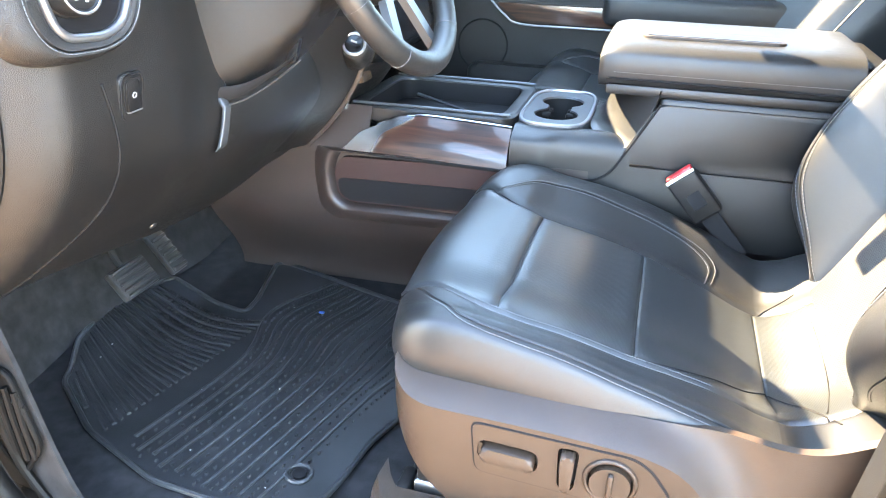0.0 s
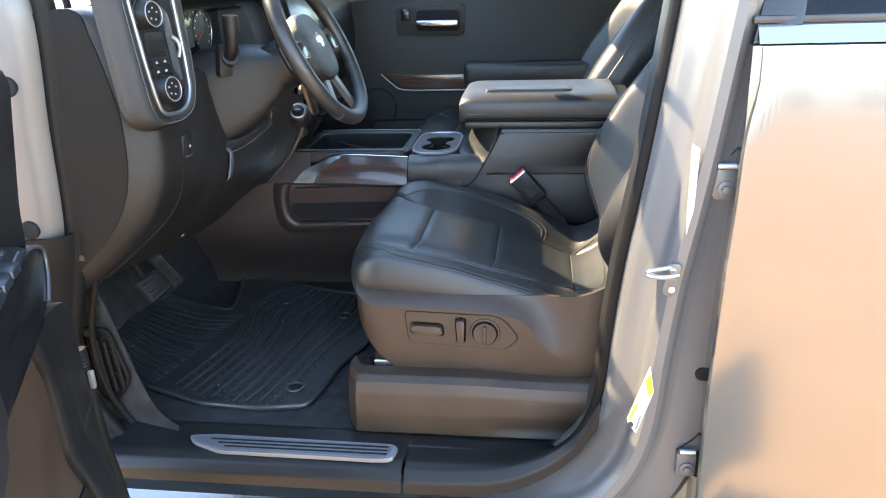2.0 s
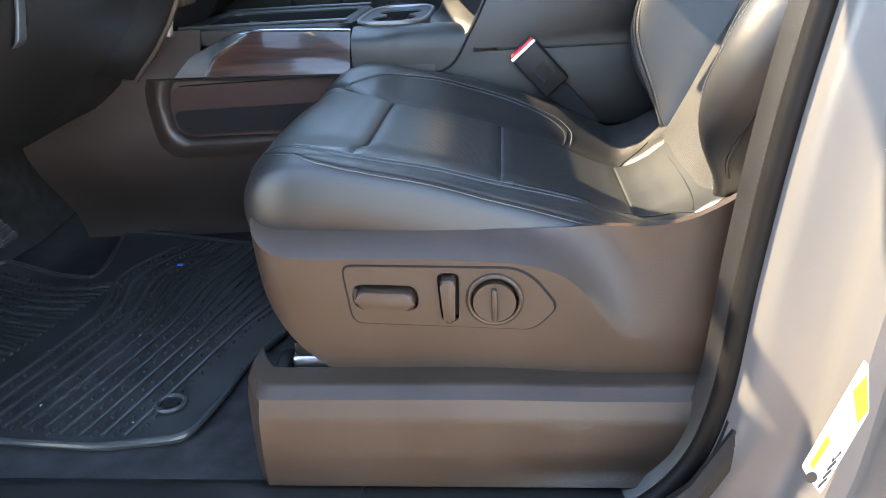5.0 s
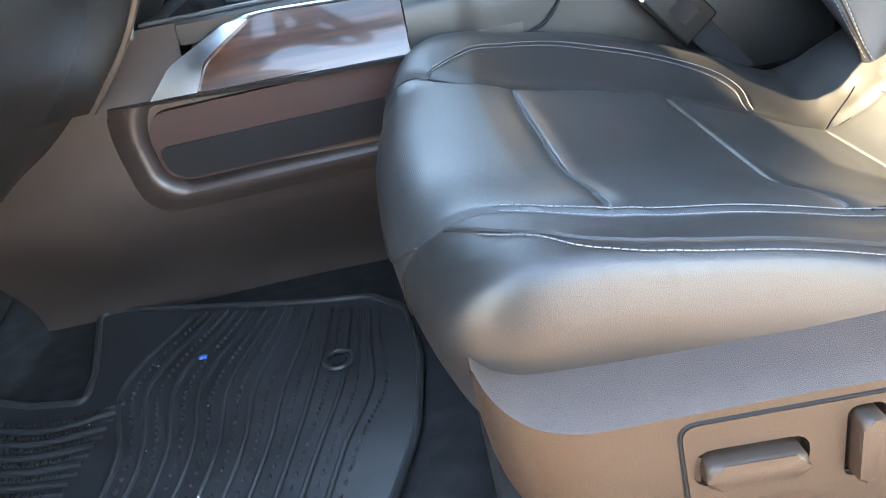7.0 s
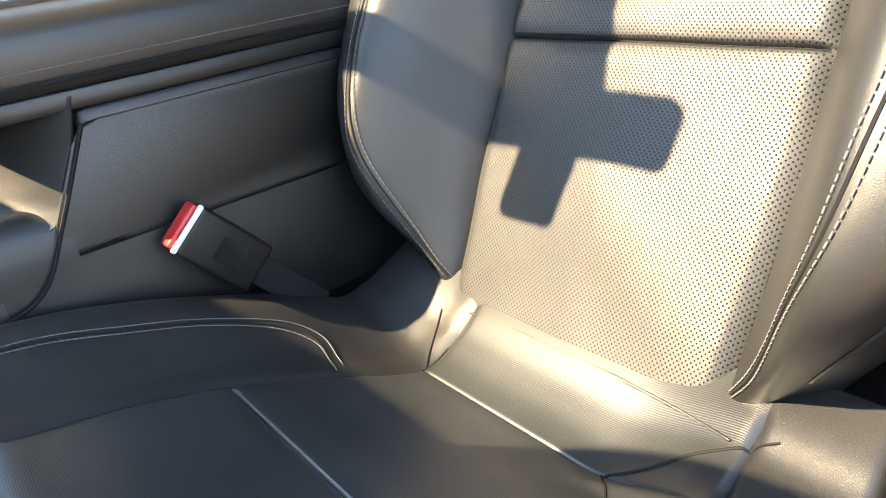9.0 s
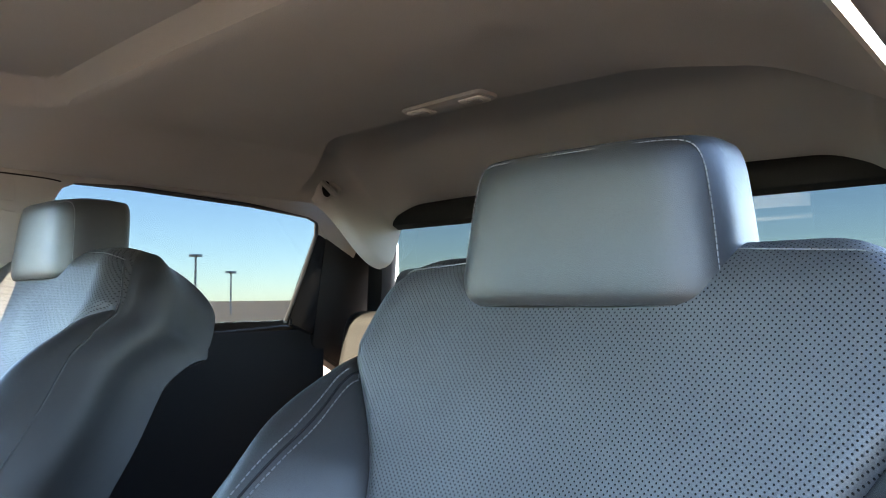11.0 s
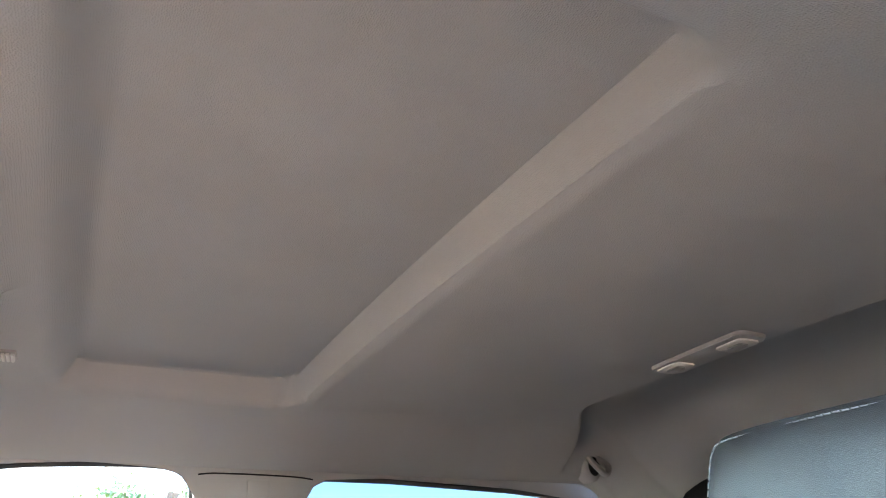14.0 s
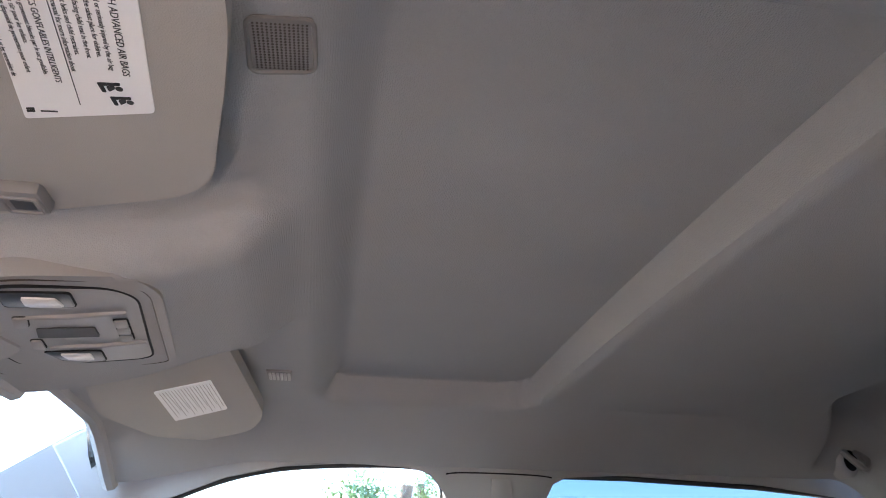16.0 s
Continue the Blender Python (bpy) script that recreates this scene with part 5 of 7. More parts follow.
pb = part("brake_switch_frame", slab(brake_box(0.0225, 0.0300), brake_plane(0.0040), brake_plane(-0.02), 0.003, 3), DASH, dash)
part("frame_groove", tube([brake_plane(0.0042)(a, b) for a, b in brake_box(0.0198, 0.0272)], 0.0012, 6, closed=True), DARK, pb)
part("switch_well", slab(brake_box(0.0150, 0.0225), brake_plane(0.0050), brake_plane(0.0)), DARK, pb)
part("brake_switch", slab(brake_box(0.0130, 0.0202), lambda a, b: brake_plane(0.0075 - 0.10 * (b - 1.23))(a, b), brake_plane(0.0), 0.0015), DOORBLACK, pb)
part("switch_edge", slab([(0.1480, 1.2115), (0.1720, 1.2115), (0.1720, 1.2132), (0.1480, 1.2132)], brake_plane(0.0102), brake_plane(0.004)), SATIN, pb)
part("switch_mark", tube([brake_plane(0.0078)(0.160 + 0.0032 * math.cos(a), 1.232 + 0.0032 * math.sin(a)) for a in span(0, 2 * math.pi, 17)[:-1]], 0.0008, 5, closed=True), PRINT, pb)
# start button
SB = Vector((-0.394, 0.701, 1.207))
sn = (Vector((0.25, -0.75, 0.45))).normalized()
sm_ = Vector((0, 0, 1)).rotation_difference(sn).to_matrix().to_4x4()


def ring_at(c, m, r, t, mat_, parent, name, label=""):
    return part(name, tube([c + m @ Vector((r * math.cos(a), r * math.sin(a), 0)) for a in span(0, 2 * math.pi, 33)[:-1]], t, 8, closed=True), mat_, parent, label)


def puck(c, m, r, h, mat_, parent, name, label=""):
    return part(name, slab([(r * math.cos(a), r * math.sin(a)) for a in span(0, 2 * math.pi, 33)[:-1]], lambda p, q: c + m @ Vector((p, q, h)), lambda p, q: c + m @ Vector((p, q, -0.03)), 0.002), mat_, parent, label)


PA = [(-0.452, 0.60, 1.275), (-0.449, 0.60, 1.19), (-0.466, 0.58, 1.10), (-0.500, 0.545, 1.032)]
PB = [(-0.388, 0.742, 1.245), (-0.400, 0.745, 1.16), (-0.452, 0.745, 1.068), (-0.528, 0.748, 0.985)]
pa, pb_ = curve_pts(PA, 24), curve_pts(PB, 24)


def start_panel(k, t):
    i = int(round(k))
    p = pa[i].lerp(pb_[i], min(1.0, t)) + Vector((0.014, -0.006, 0.004)) * 0.15 * math.sin(math.pi * min(1.0, t) ** 1.5)
    back = max(0.0, t - 1.0)
    return p + Vector((-0.35, 0.02, 0.0)) * back


part("start_panel", grid(start_panel, list(range(24)), span(0, 1, 16) + [1.04, 1.12, 1.3], 0.004), DASH, dash, "smooth lower dash panel round the start button")
part("lower_trim", tube([p + Vector((0.002, 0.004, 0)) for p in pb_[6:]], 0.0060, 8), CONSOLE, dash, "tan-lit edge of the lower dash")
part("button_collar", ring_loft([[SB - sn * h + sm_ @ Vector((r * math.cos(a), r * math.sin(a), 0)) for a in span(0, 2 * math.pi, 41)[:-1]] for h, r in ((0.001, 0.022), (0.002, 0.025), (0.008, 0.029), (0.022, 0.034), (0.040, 0.036))], True, True), DASH, dash)
st = puck(SB, sm_, 0.018, 0.003, GLOSS, dash, "start_button", "black engine start button with chrome ring")
ring_at(SB + sn * 0.002, sm_, 0.020, 0.0028, SATIN, st, "button_ring")
part("green_light", rbox(SB + sn * 0.0035 + Vector((0, 0, -0.008)), (0.004, 0.004, 0.003), 0.001, 1, sm_), GREEN, st)
part("button_print", rbox(SB + sn * 0.0035 + Vector((0, 0, 0.004)), (0.012, 0.004, 0.001), 0.0, 1, sm_), PRINT, st)
# lower column cover, lever and hood release
def cover_ring(x, y, z, w, h, n=40):
    ring = []
    for a in span(0, 2 * math.pi, n + 1)[:-1]:
        c, q = math.cos(a), math.sin(a)
        ring.append(Vector((x + 0.03 * q, y + w * math.copysign(abs(c) ** 0.5, c), z + h * math.copysign(abs(q) ** 0.5, q))))
    return ring


part("column_shroud", ring_loft([cover_ring(*r) for r in ((-0.545, 0.462, 1.285, 0.130, 0.122), (-0.485, 0.462, 1.277, 0.126, 0.131), (-0.455, 0.462, 1.283, 0.120, 0.124), (-0.415, 0.461, 1.295, 0.103, 0.108), (-0.375, 0.460, 1.308, 0.084, 0.090), (-0.335, 0.458, 1.328, 0.066, 0.070), (-0.312, 0.457, 1.342, 0.048, 0.050))]), DASH, dash, "black steering column shroud")
part("tilt_lever", ring_loft([[Vector(c) + Vector((0.0035 * math.copysign(abs(math.sin(a)) ** 0.5, math.sin(a)), k * math.copysign(abs(math.cos(a)) ** 0.5, math.cos(a)), 0.002 * math.sin(a))) for a in span(0, 2 * math.pi, 21)[:-1]] for c, k in (((-0.455, 0.342, 1.186), 0.007), ((-0.445, 0.340, 1.174), 0.0085), ((-0.446, 0.334, 1.150), 0.009), ((-0.449, 0.328, 1.127), 0.0095), ((-0.450, 0.325, 1.118), 0.0105), ((-0.455, 0.323, 1.112), 0.009))]), STEELBLUE, dash, "steering tilt lever")
gap_line = curve_pts([(-0.455, 0.338, 1.190), (-0.428, 0.362, 1.196), (-0.395, 0.392, 1.216), (-0.366, 0.416, 1.240)], 24)
part("column_gap", ring_loft([[p + Vector((0.004 * math.sin(a), 0.003 * math.cos(a), (0.004 + 0.009 * (1 - k / 23)) * math.sin(a))) for a in span(0, 2 * math.pi, 13)[:-1]] for k, p in enumerate(gap_line)]), DARK, dash)
part("gap_lip", tube([p + Vector((0.005, 0.001, -0.006 - 0.010 * (1 - k / 23))) for k, p in enumerate(gap_line)], 0.0020, 6), DASH, dash)
part("lever_hook", slab([(-0.388, 1.222), (-0.366, 1.232), (-0.360, 1.268), (-0.372, 1.262)], lambda a, b: Vector((a, 0.414 + 0.2 * (b - 1.24), b)), lambda a, b: Vector((a, 0.424 + 0.2 * (b - 1.24), b)), 0.001), GLOSS, dash)
part("knee_seam", tube([dash_pt(0.335 + 0.02 * math.sin(3 * t), t, 0.001) for t in span(0.50, 0.62, 12)], 0.0016, 6), DARK, dash)
part("obd_cover", rbox((-0.60, 0.315, 0.985), (0.04, 0.012, 0.012), 0.003, 2, Matrix.Rotation(radians(35), 4, "Y")), STEEL, dash)
part("release_clip", rbox((-0.615, 0.345, 0.968), (0.010, 0.012, 0.010), 0.003), WHITE, dash, "small white plastic clip")
part("stalk_boot", slab(rounded([(-0.036, -0.036), (0.036, -0.036), (0.030, 0.034), (-0.026, 0.034)], 0.010), lambda a, b: Vector((-0.424 + 0.45 * a, 0.352 + 0.80 * a, 1.386 + b)), lambda a, b: Vector((-0.440 + 0.45 * a, 0.366 + 0.80 * a, 1.386 + b)), 0.004, 3), DASH, dash, "raised bezel round the stalk")
part("stalk_root", tube([(-0.440, 0.372, 1.382), (-0.414, 0.335, 1.396)], 0.019, 16), DOORBLACK, dash)
part("light_stalk", tube(curve_pts([(-0.43, 0.36, 1.385), (-0.408, 0.325, 1.405), (-0.398, 0.316, 1.440), (-0.396, 0.314, 1.468)], 16), 0.0135, 12), DOORBLACK, dash, "black indicator stalk")
part("stalk_tip", tube([(-0.397, 0.315, 1.448), (-0.395, 0.313, 1.484)], 0.0170, 16), DOORBLACK, dash)
# instrument cluster under its hood
part("cluster_hood", grid(lambda u, v: Vector((-0.66 + 0.17 * u, 0.455 + 0.21 * v, 1.52 + 0.045 * (1 - abs(v) ** 2.6) + 0.012 * u)), span(0, 1, 10), span(-1, 1, 31), 0.008), SOFT, dash, "black hood over the dials")
cl = part("gauge_panel", rbox((-0.575, 0.462, 1.445), (0.030, 0.36, 0.125), 0.012), GLOSS, dash, "gauge panel with round dials")
cm = Matrix.Rotation(radians(90), 4, "Y")
for y, z, r in ((0.355, 1.448, 0.046), (0.520, 1.440, 0.050), (0.420, 1.488, 0.018), (0.462, 1.488, 0.018)):
    puck(Vector((-0.560, y, z)), cm, r, 0.002, INK, cl, "dial_face")
    ring_at(Vector((-0.556, y, z)), cm, r, 0.0016, CHROME, cl, "dial_ring")
    part("dial_needle", tube([(-0.556, y, z), (-0.556, y - r * 0.62, z - r * 0.40)], 0.0016 if r > 0.03 else 0.001, 6), RED, cl)
    if r < 0.03:
        continue
    for k in range(11):
        a = -0.75 + k * 0.46
        part("dial_tick", rbox((-0.5573, y + 0.84 * r * math.cos(a), z + 0.84 * r * math.sin(a)), (0.001, 0.007 if k % 2 else 0.005, 0.0022), 0, 1, Matrix.Rotation(a, 4, "X")), WHITE, cl)
part("cluster_screen", rbox((-0.5595, 0.440, 1.430), (0.002, 0.060, 0.050), 0.002, 1), INK, cl)
part("screen_mark", rbox((-0.558, 0.345, 1.396), (0.002, 0.036, 0.006), 0.001, 1), WHITE, cl)
# centre stack and glove side
part("centre_console_front", rbox((-0.47, YC, 1.36), (0.13, 0.34, 0.44), 0.03, 3, Matrix.Rotation(radians(-12), 4, "Y")), GLOSS, dash, "black centre stack")
part("stack_trim", tube(curve_pts([(-0.385, YC - 0.185, 1.43), (-0.40, YC - 0.185, 1.30), (-0.43, YC - 0.18, 1.16), (-0.46, YC - 0.17, 1.06)], 20), 0.008, 8), CHROME, dash)
for k in range(3):
    part("stack_button", rbox((-0.405 - 0.012 * k, YC - 0.135, 1.19 - 0.035 * k), (0.02, 0.05, 0.022), 0.004, 2, Matrix.Rotation(radians(-14), 4, "Y")), PLASTIC, dash)

# ---- steering wheel ----
wheel = thing("steering_wheel", (-0.275, 0.455, 1.385), "black leather steering wheel with satin spokes", "steering wheel")
WM = pose(-0.272, 0.452, 1.392, 0, 64, 0)          # local z is the column's axis


def wp(r, a, h=0.0):
    return WM @ Vector((r * math.cos(a), r * math.sin(a), h))


rim = []
for i in range(72):
    a = 2 * math.pi * i / 72
    rim.append(wp(0.188 * (1 - 0.02 * smooth01((math.cos(a) - 0.7) / 0.3)), a, 0.03))
part("rim", tube(rim, 0.0180, 14, closed=True), LEATHER, wheel, "black leather wheel rim")
for a0 in (0.62, -0.62, 1.15, -1.15, 2.0, -2.0):
    c, t = wp(0.187, a0, 0.03), (wp(0.187, a0 + 0.02, 0.03) - wp(0.187, a0 - 0.02, 0.03)).normalized()
    q = t.orthogonal().normalized()
    part("rim_stitch", stitches([c + (q * math.cos(b) + t.cross(q) * math.sin(b)) * 0.0184 for b in span(0, 2 * math.pi, 25)], 0.005, 0.0035, 0.0005), STITCH, wheel)
part("hub", ring_loft([[WM @ Vector((k * 0.085 * math.copysign(abs(math.cos(a)) ** 0.8, math.cos(a)), k * 0.095 * math.copysign(abs(math.sin(a)) ** 0.7, math.sin(a)), h)) for a in span(0, 2 * math.pi, 41)[:-1]]
                       for h, k in ((-0.04, 0.75), (-0.01, 0.95), (0.015, 1.0), (0.03, 0.92), (0.036, 0.7), (0.038, 0.3))]), DASH, wheel, "black airbag cover")
part("emblem", slab([(-0.018, -0.008), (-0.006, -0.008), (-0.006, -0.018), (0.006, -0.018), (0.006, -0.008), (0.018, -0.008), (0.018, 0.008), (0.006, 0.008), (0.006, 0.018), (-0.006, 0.018), (-0.006, 0.008), (-0.018, 0.008)], lambda a, b: WM @ Vector((a - 0.01, b, 0.042)), lambda a, b: WM @ Vector((a - 0.01, b, 0.034)), 0.001), CHROME, wheel, "plain metal emblem")
for a0 in (math.pi / 2, -math.pi / 2):
    part("spoke", ring_loft([[wp(r, a0 + 0.18 * k, h) for k, h in ((-w, 0.018), (-w * 0.6, 0.028), (w * 0.6, 0.028), (w, 0.018), (w * 0.6, 0.004), (-w * 0.6, 0.004))] for r, w in ((0.07, 2.2), (0.12, 1.4), (0.16, 1.2), (0.180, 1.2))]), PLASTIC, wheel)
    part("spoke_pad", slab(rounded([(0.10, -0.02), (0.145, -0.018), (0.145, 0.018), (0.10, 0.02)], 0.006), lambda a, b: WM @ Vector((b, math.copysign(a, a0), 0.034)), lambda a, b: WM @ Vector((b, math.copysign(a, a0), 0.02)), 0.002), GLOSS, wheel)
for a0 in (0.42, -0.42):
    part("lower_spoke", ring_loft([[wp(r, a0 + d, h) for d, h in ((-w, 0.02), (w, 0.02), (w, 0.008), (-w, 0.008))] for r, w in ((0.06, 0.22), (0.12, 0.10), (0.182, 0.07))]), STEELBLUE, wheel, "satin grey spoke")
part("column_tube", tube([WM @ Vector((0, 0, -0.03)), WM @ Vector((0, 0, -0.14))], 0.06, 20), SOFT, wheel)

# ---- centre console ----
con = thing("centre_console", (0.0, YC, 0.60), "black centre console with wood trim, cup holders and padded lid", "console")
CW = 0.165          # half width above, flanks lean out below


def flank(x, z):
    """The driver-side face of the console."""
    return YC - CW - 0.010 + 0.140 * smooth01((0.87 - z) / 0.27)


side_o = [(-0.78, 0.60), (0.52, 0.60), (0.50, 1.12), (0.17, 1.125), (0.12, 1.02), (0.055, 1.0), (-0.10, 1.0), (-0.30, 1.0), (-0.42, 1.0), (-0.55, 0.99), (-0.62, 0.92)]
part("console_body", slab(rounded(side_o, 0.02), lambda a, b: Vector((a, flank(a, b), b)), lambda a, b: Vector((a, 2 * YC - flank(a, b), b)), 0.008, 2), CONSOLE, con, "brown-black console body")
part("front_flank", grid(lambda x, z: Vector((x, flank(x, z) - 0.012 * smooth01((0.0 - x) / 0.05) - 0.012 * smooth01((-0.30 - x) / 0.30), z)), span(-0.80, 0.05, 50), span(0.60, 0.985, 30), 0.004), CONSOLE, con)
part("console_nose", grid(lambda x, z: Vector((x, flank(x, 0.98) - 0.024 + 0.55 * max(0.0, z - 0.985), z)), span(-0.64, -0.40, 12), span(0.972, 1.064, 10), 0.004), CONSOLE, con)
part("side_panel", slab(rounded([(0.045, 0.958), (0.112, 1.004), (0.49, 1.006), (0.49, 0.86), (0.0, 0.86), (-0.02, 0.953)], 0.008), xz(YC - CW - 0.0135), xz(YC - CW + 0.01), 0.002), SOFT, con)
# knee pad in its frame
pad_o = rounded([(-0.452, 0.968), (-0.468, 0.94), (-0.462, 0.884), (-0.438, 0.870), (-0.12, 0.872), (-0.098, 0.893), (-0.094, 0.974)], 0.03, 5)
YF = flank(-0.3, 0.92) - 0.018
tilt_y = lambda d: (lambda a, b: Vector((a, YF - 0.02 * smooth01((-0.1 - a) / 0.4) + d, b)))
part("knee_pad", slab(pad_o, tilt_y(0.002), tilt_y(0.03), 0.0), PLUSH, con, "dark red-brown knee pad")
# dark strip drawn for the shading over the pad's lower half
part("pad_low_shade", slab(rounded([(-0.461, 0.922), (-0.456, 0.888), (-0.436, 0.874), (-0.12, 0.876), (-0.102, 0.896), (-0.098, 0.926)], 0.014, 4), tilt_y(-0.001), tilt_y(0.02), 0.0), DARK, con)
frame_o = rounded([(-0.462, 0.980), (-0.476, 0.94), (-0.468, 0.880), (-0.440, 0.862), (-0.12, 0.864), (-0.092, 0.889), (-0.088, 0.979)], 0.035, 6)


def rim_ring(grow, d):
    c = (-0.28, 0.925)
    out = []
    for a, b in frame_o:
        k = 1 + grow / math.hypot(a - c[0], b - c[1])
        out.append(tilt_y(d)(c[0] + (a - c[0]) * k, min(0.984, c[1] + (b - c[1]) * (1 + grow / 0.075))))
    return out


part("pad_frame", ring_loft([rim_ring(g, d) for g, d in ((-0.004, 0.014), (-0.001, 0.002), (0.003, -0.006), (0.008, -0.009), (0.014, -0.008), (0.024, -0.002), (0.036, 0.006), (0.046, 0.014))], True, False), CONSOLE, con)
# wood trim: a sloping band
wtop = [(-0.40, 1.030), (-0.34, 1.052), (-0.28, 1.058), (-0.103, 1.050)]
wbot = [(-0.40, 0.984), (-0.30, 0.982), (-0.106, 0.980)]


def band(x, t, d=0.0):
    z = lerp(x, wbot) + (lerp(x, wtop) - lerp(x, wbot)) * t
    return Vector((x, YF - 0.016 + 0.040 * t + 0.006 * math.sin(t * math.pi) * -1 - d, z))


part("wood_trim", thick(grid(band, span(-0.385, -0.106, 30), span(0, 1, 10)), 0.004), WOOD, con, "dark glossy open-pore wood trim")
part("chrome_end", thick(grid(lambda x, t: Vector((lerp(t, [(0, -0.448), (0.5, -0.415), (1, -0.335)]) + (x) * (lerp(t, [(0, 0.062), (0.5, 0.045), (1, 0.03)])), YF - 0.017 + 0.040 * t - 0.004 * math.sin(t * math.pi), 0.984 + 0.070 * t)), span(0, 1, 6), span(0, 1, 12)), 0.003), CHROME, con, "satin chrome trim end")
part("chrome_line", tube(curve_pts([band(-0.36, 1.0), band(-0.30, 1.04), band(-0.2, 1.04), band(-0.106, 1.04)], 20), 0.0026, 6), CHROME, con)
part("trim_shadow_gap", tube([band(x, -0.05, -0.004) for x in span(-0.44, -0.10, 20)], 0.005, 6), DARK, con)
# upper deck with open tray and cup holders
DZ = 1.066
CUPZ = 1.058


def rim_plate(c, outer, inner, z, depth, n=96):
    """A plate round an opening whose walls go down by depth: outer and inner give the reach at an angle from the middle c."""
    rows = []
    for fn, zz, k in ((outer, z - 0.030, 1.0), (outer, z - 0.004, 1.0), (outer, z, 0.975), (inner, z, 1.03), (inner, z - 0.003, 1.0), (inner, z - depth, 0.96)):
        rows.append([Vector((c[0] + fn(a) * k * math.cos(a), c[1] + fn(a) * k * math.sin(a), zz)) for a in span(0, 2 * math.pi, n + 1)[:-1]])
    return ring_loft(rows, True, False)


def box_reach(hx, hy, p=5.0):
    return lambda a: (abs(math.cos(a) / hx) ** p + abs(math.sin(a) / hy) ** p) ** (-1 / p)


def cup_reach(a):
    # two round wells joined by a slot, with grip fingers between
    s, c = abs(math.sin(a)), abs(math.cos(a))
    wells = 0.0
    d, r = 0.052, 0.044
    q = (d * s) ** 2 - d * d + r * r
    if q > 0:
        wells = d * s + math.sqrt(q)
    neck = 0.024 / max(c, 1e-6)
    return max(min(neck, 0.05), wells)


part("console_deck", rim_plate((-0.285, YC), box_reach(0.178, 0.158, 9), box_reach(0.150, 0.128, 9), DZ, 0.050), SOFT, con)
part("tray_floor", slab([(-0.45, YC - 0.14), (-0.12, YC - 0.14), (-0.12, YC + 0.14), (-0.45, YC + 0.14)], xy(DZ - 0.048), xy(DZ - 0.054)), DARK, con, "dark open storage tray")
# black walls put in for the shade deep in the tray
part("tray_shade", ring_loft([[Vector((-0.285 + box_reach(0.150, 0.128, 9)(a) * k * math.cos(a), YC + box_reach(0.150, 0.128, 9)(a) * k * math.sin(a), z)) for a in span(0, 2 * math.pi, 97)[:-1]] for z, k in ((DZ - 0.006, 0.985), (DZ - 0.047, 0.95))], True, False), DARK, con, "black sheet in the tray, drawn for its deep shade")
part("tray_ridge", tube([(-0.36, YC + 0.02, DZ - 0.012), (-0.20, YC - 0.10, DZ - 0.012)], 0.004, 6), STEELBLUE, con)
part("tray_rail", tube([(-0.45, YC - 0.142, DZ + 0.002), (-0.28, YC - 0.143, DZ + 0.003), (-0.115, YC - 0.143, DZ + 0.003)], 0.0035, 8), STEELBLUE, con)
part("tray_rail", tube([(-0.45, YC + 0.142, DZ + 0.002), (-0.28, YC + 0.143, DZ + 0.003), (-0.115, YC + 0.143, DZ + 0.003)], 0.0035, 8), STEELBLUE, con)
CX, CHX, CHY = -0.037, 0.073, 0.150
cups = part("cup_holder", rim_plate((CX, YC), box_reach(CHX, CHY, 4), cup_reach, CUPZ, 0.09, 144), STEELBLUE, con, "satin grey cup holder plate with two wells")
part("cup_rim", tube([Vector((CX + box_reach(CHX - 0.004, CHY - 0.004, 4)(a) * math.cos(a), YC + box_reach(CHX - 0.004, CHY - 0.004, 4)(a) * math.sin(a), CUPZ + 0.001)) for a in span(0, 2 * math.pi, 73)[:-1]], 0.0040, 8, closed=True), SATIN, cups, "satin chrome cup holder rim")
part("cup_liner", ring_loft([[Vector((CX + cup_reach(a) * k * math.cos(a), YC + cup_reach(a) * k * math.sin(a), z)) for a in span(0, 2 * math.pi, 145)[:-1]] for z, k in ((CUPZ - 0.0035, 0.985), (CUPZ - 0.078, 0.93))], True, False), DARK, cups, "black cup well lining")
part("cup_floor", slab([(CX - 0.06, YC - 0.11), (CX + 0.06, YC - 0.11), (CX + 0.06, YC + 0.11), (CX - 0.06, YC + 0.11)], xy(CUPZ - 0.080), xy(CUPZ - 0.084)), DARK, cups)
for y in (-0.052, 0.052):
    for k in (-1, 1):
        part("cup_finger", rbox((CX + 0.026 * k, YC + y * 0.32, CUPZ - 0.012), (0.022, 0.014, 0.010), 0.004, 2), DARK, cups)


def shoulder(x, t):
    # from the cup plate's edge over a soft shoulder and down the console's side
    y0 = flank(x, 1.0) - 0.012 * smooth01(-x / 0.05) - 0.003
    pts = [(YC - 0.128, CUPZ - 0.004), (YC - 0.146, CUPZ - 0.003), (YC - 0.160, CUPZ - 0.008), (y0 + 0.006, CUPZ - 0.020), (y0, CUPZ - 0.040), (y0, 0.985), (y0, 0.950)]
    k = t * 6
    return Vector((x, spline([(i, p[0]) for i, p in enumerate(pts)], k), spline([(i, p[1]) for i, p in enumerate(pts)], k)))


part("side_shoulder", grid(shoulder, span(-0.104, 0.125, 20), span(0, 1, 31), 0.004), SOFT, con, "smooth console side beside the cup holders")


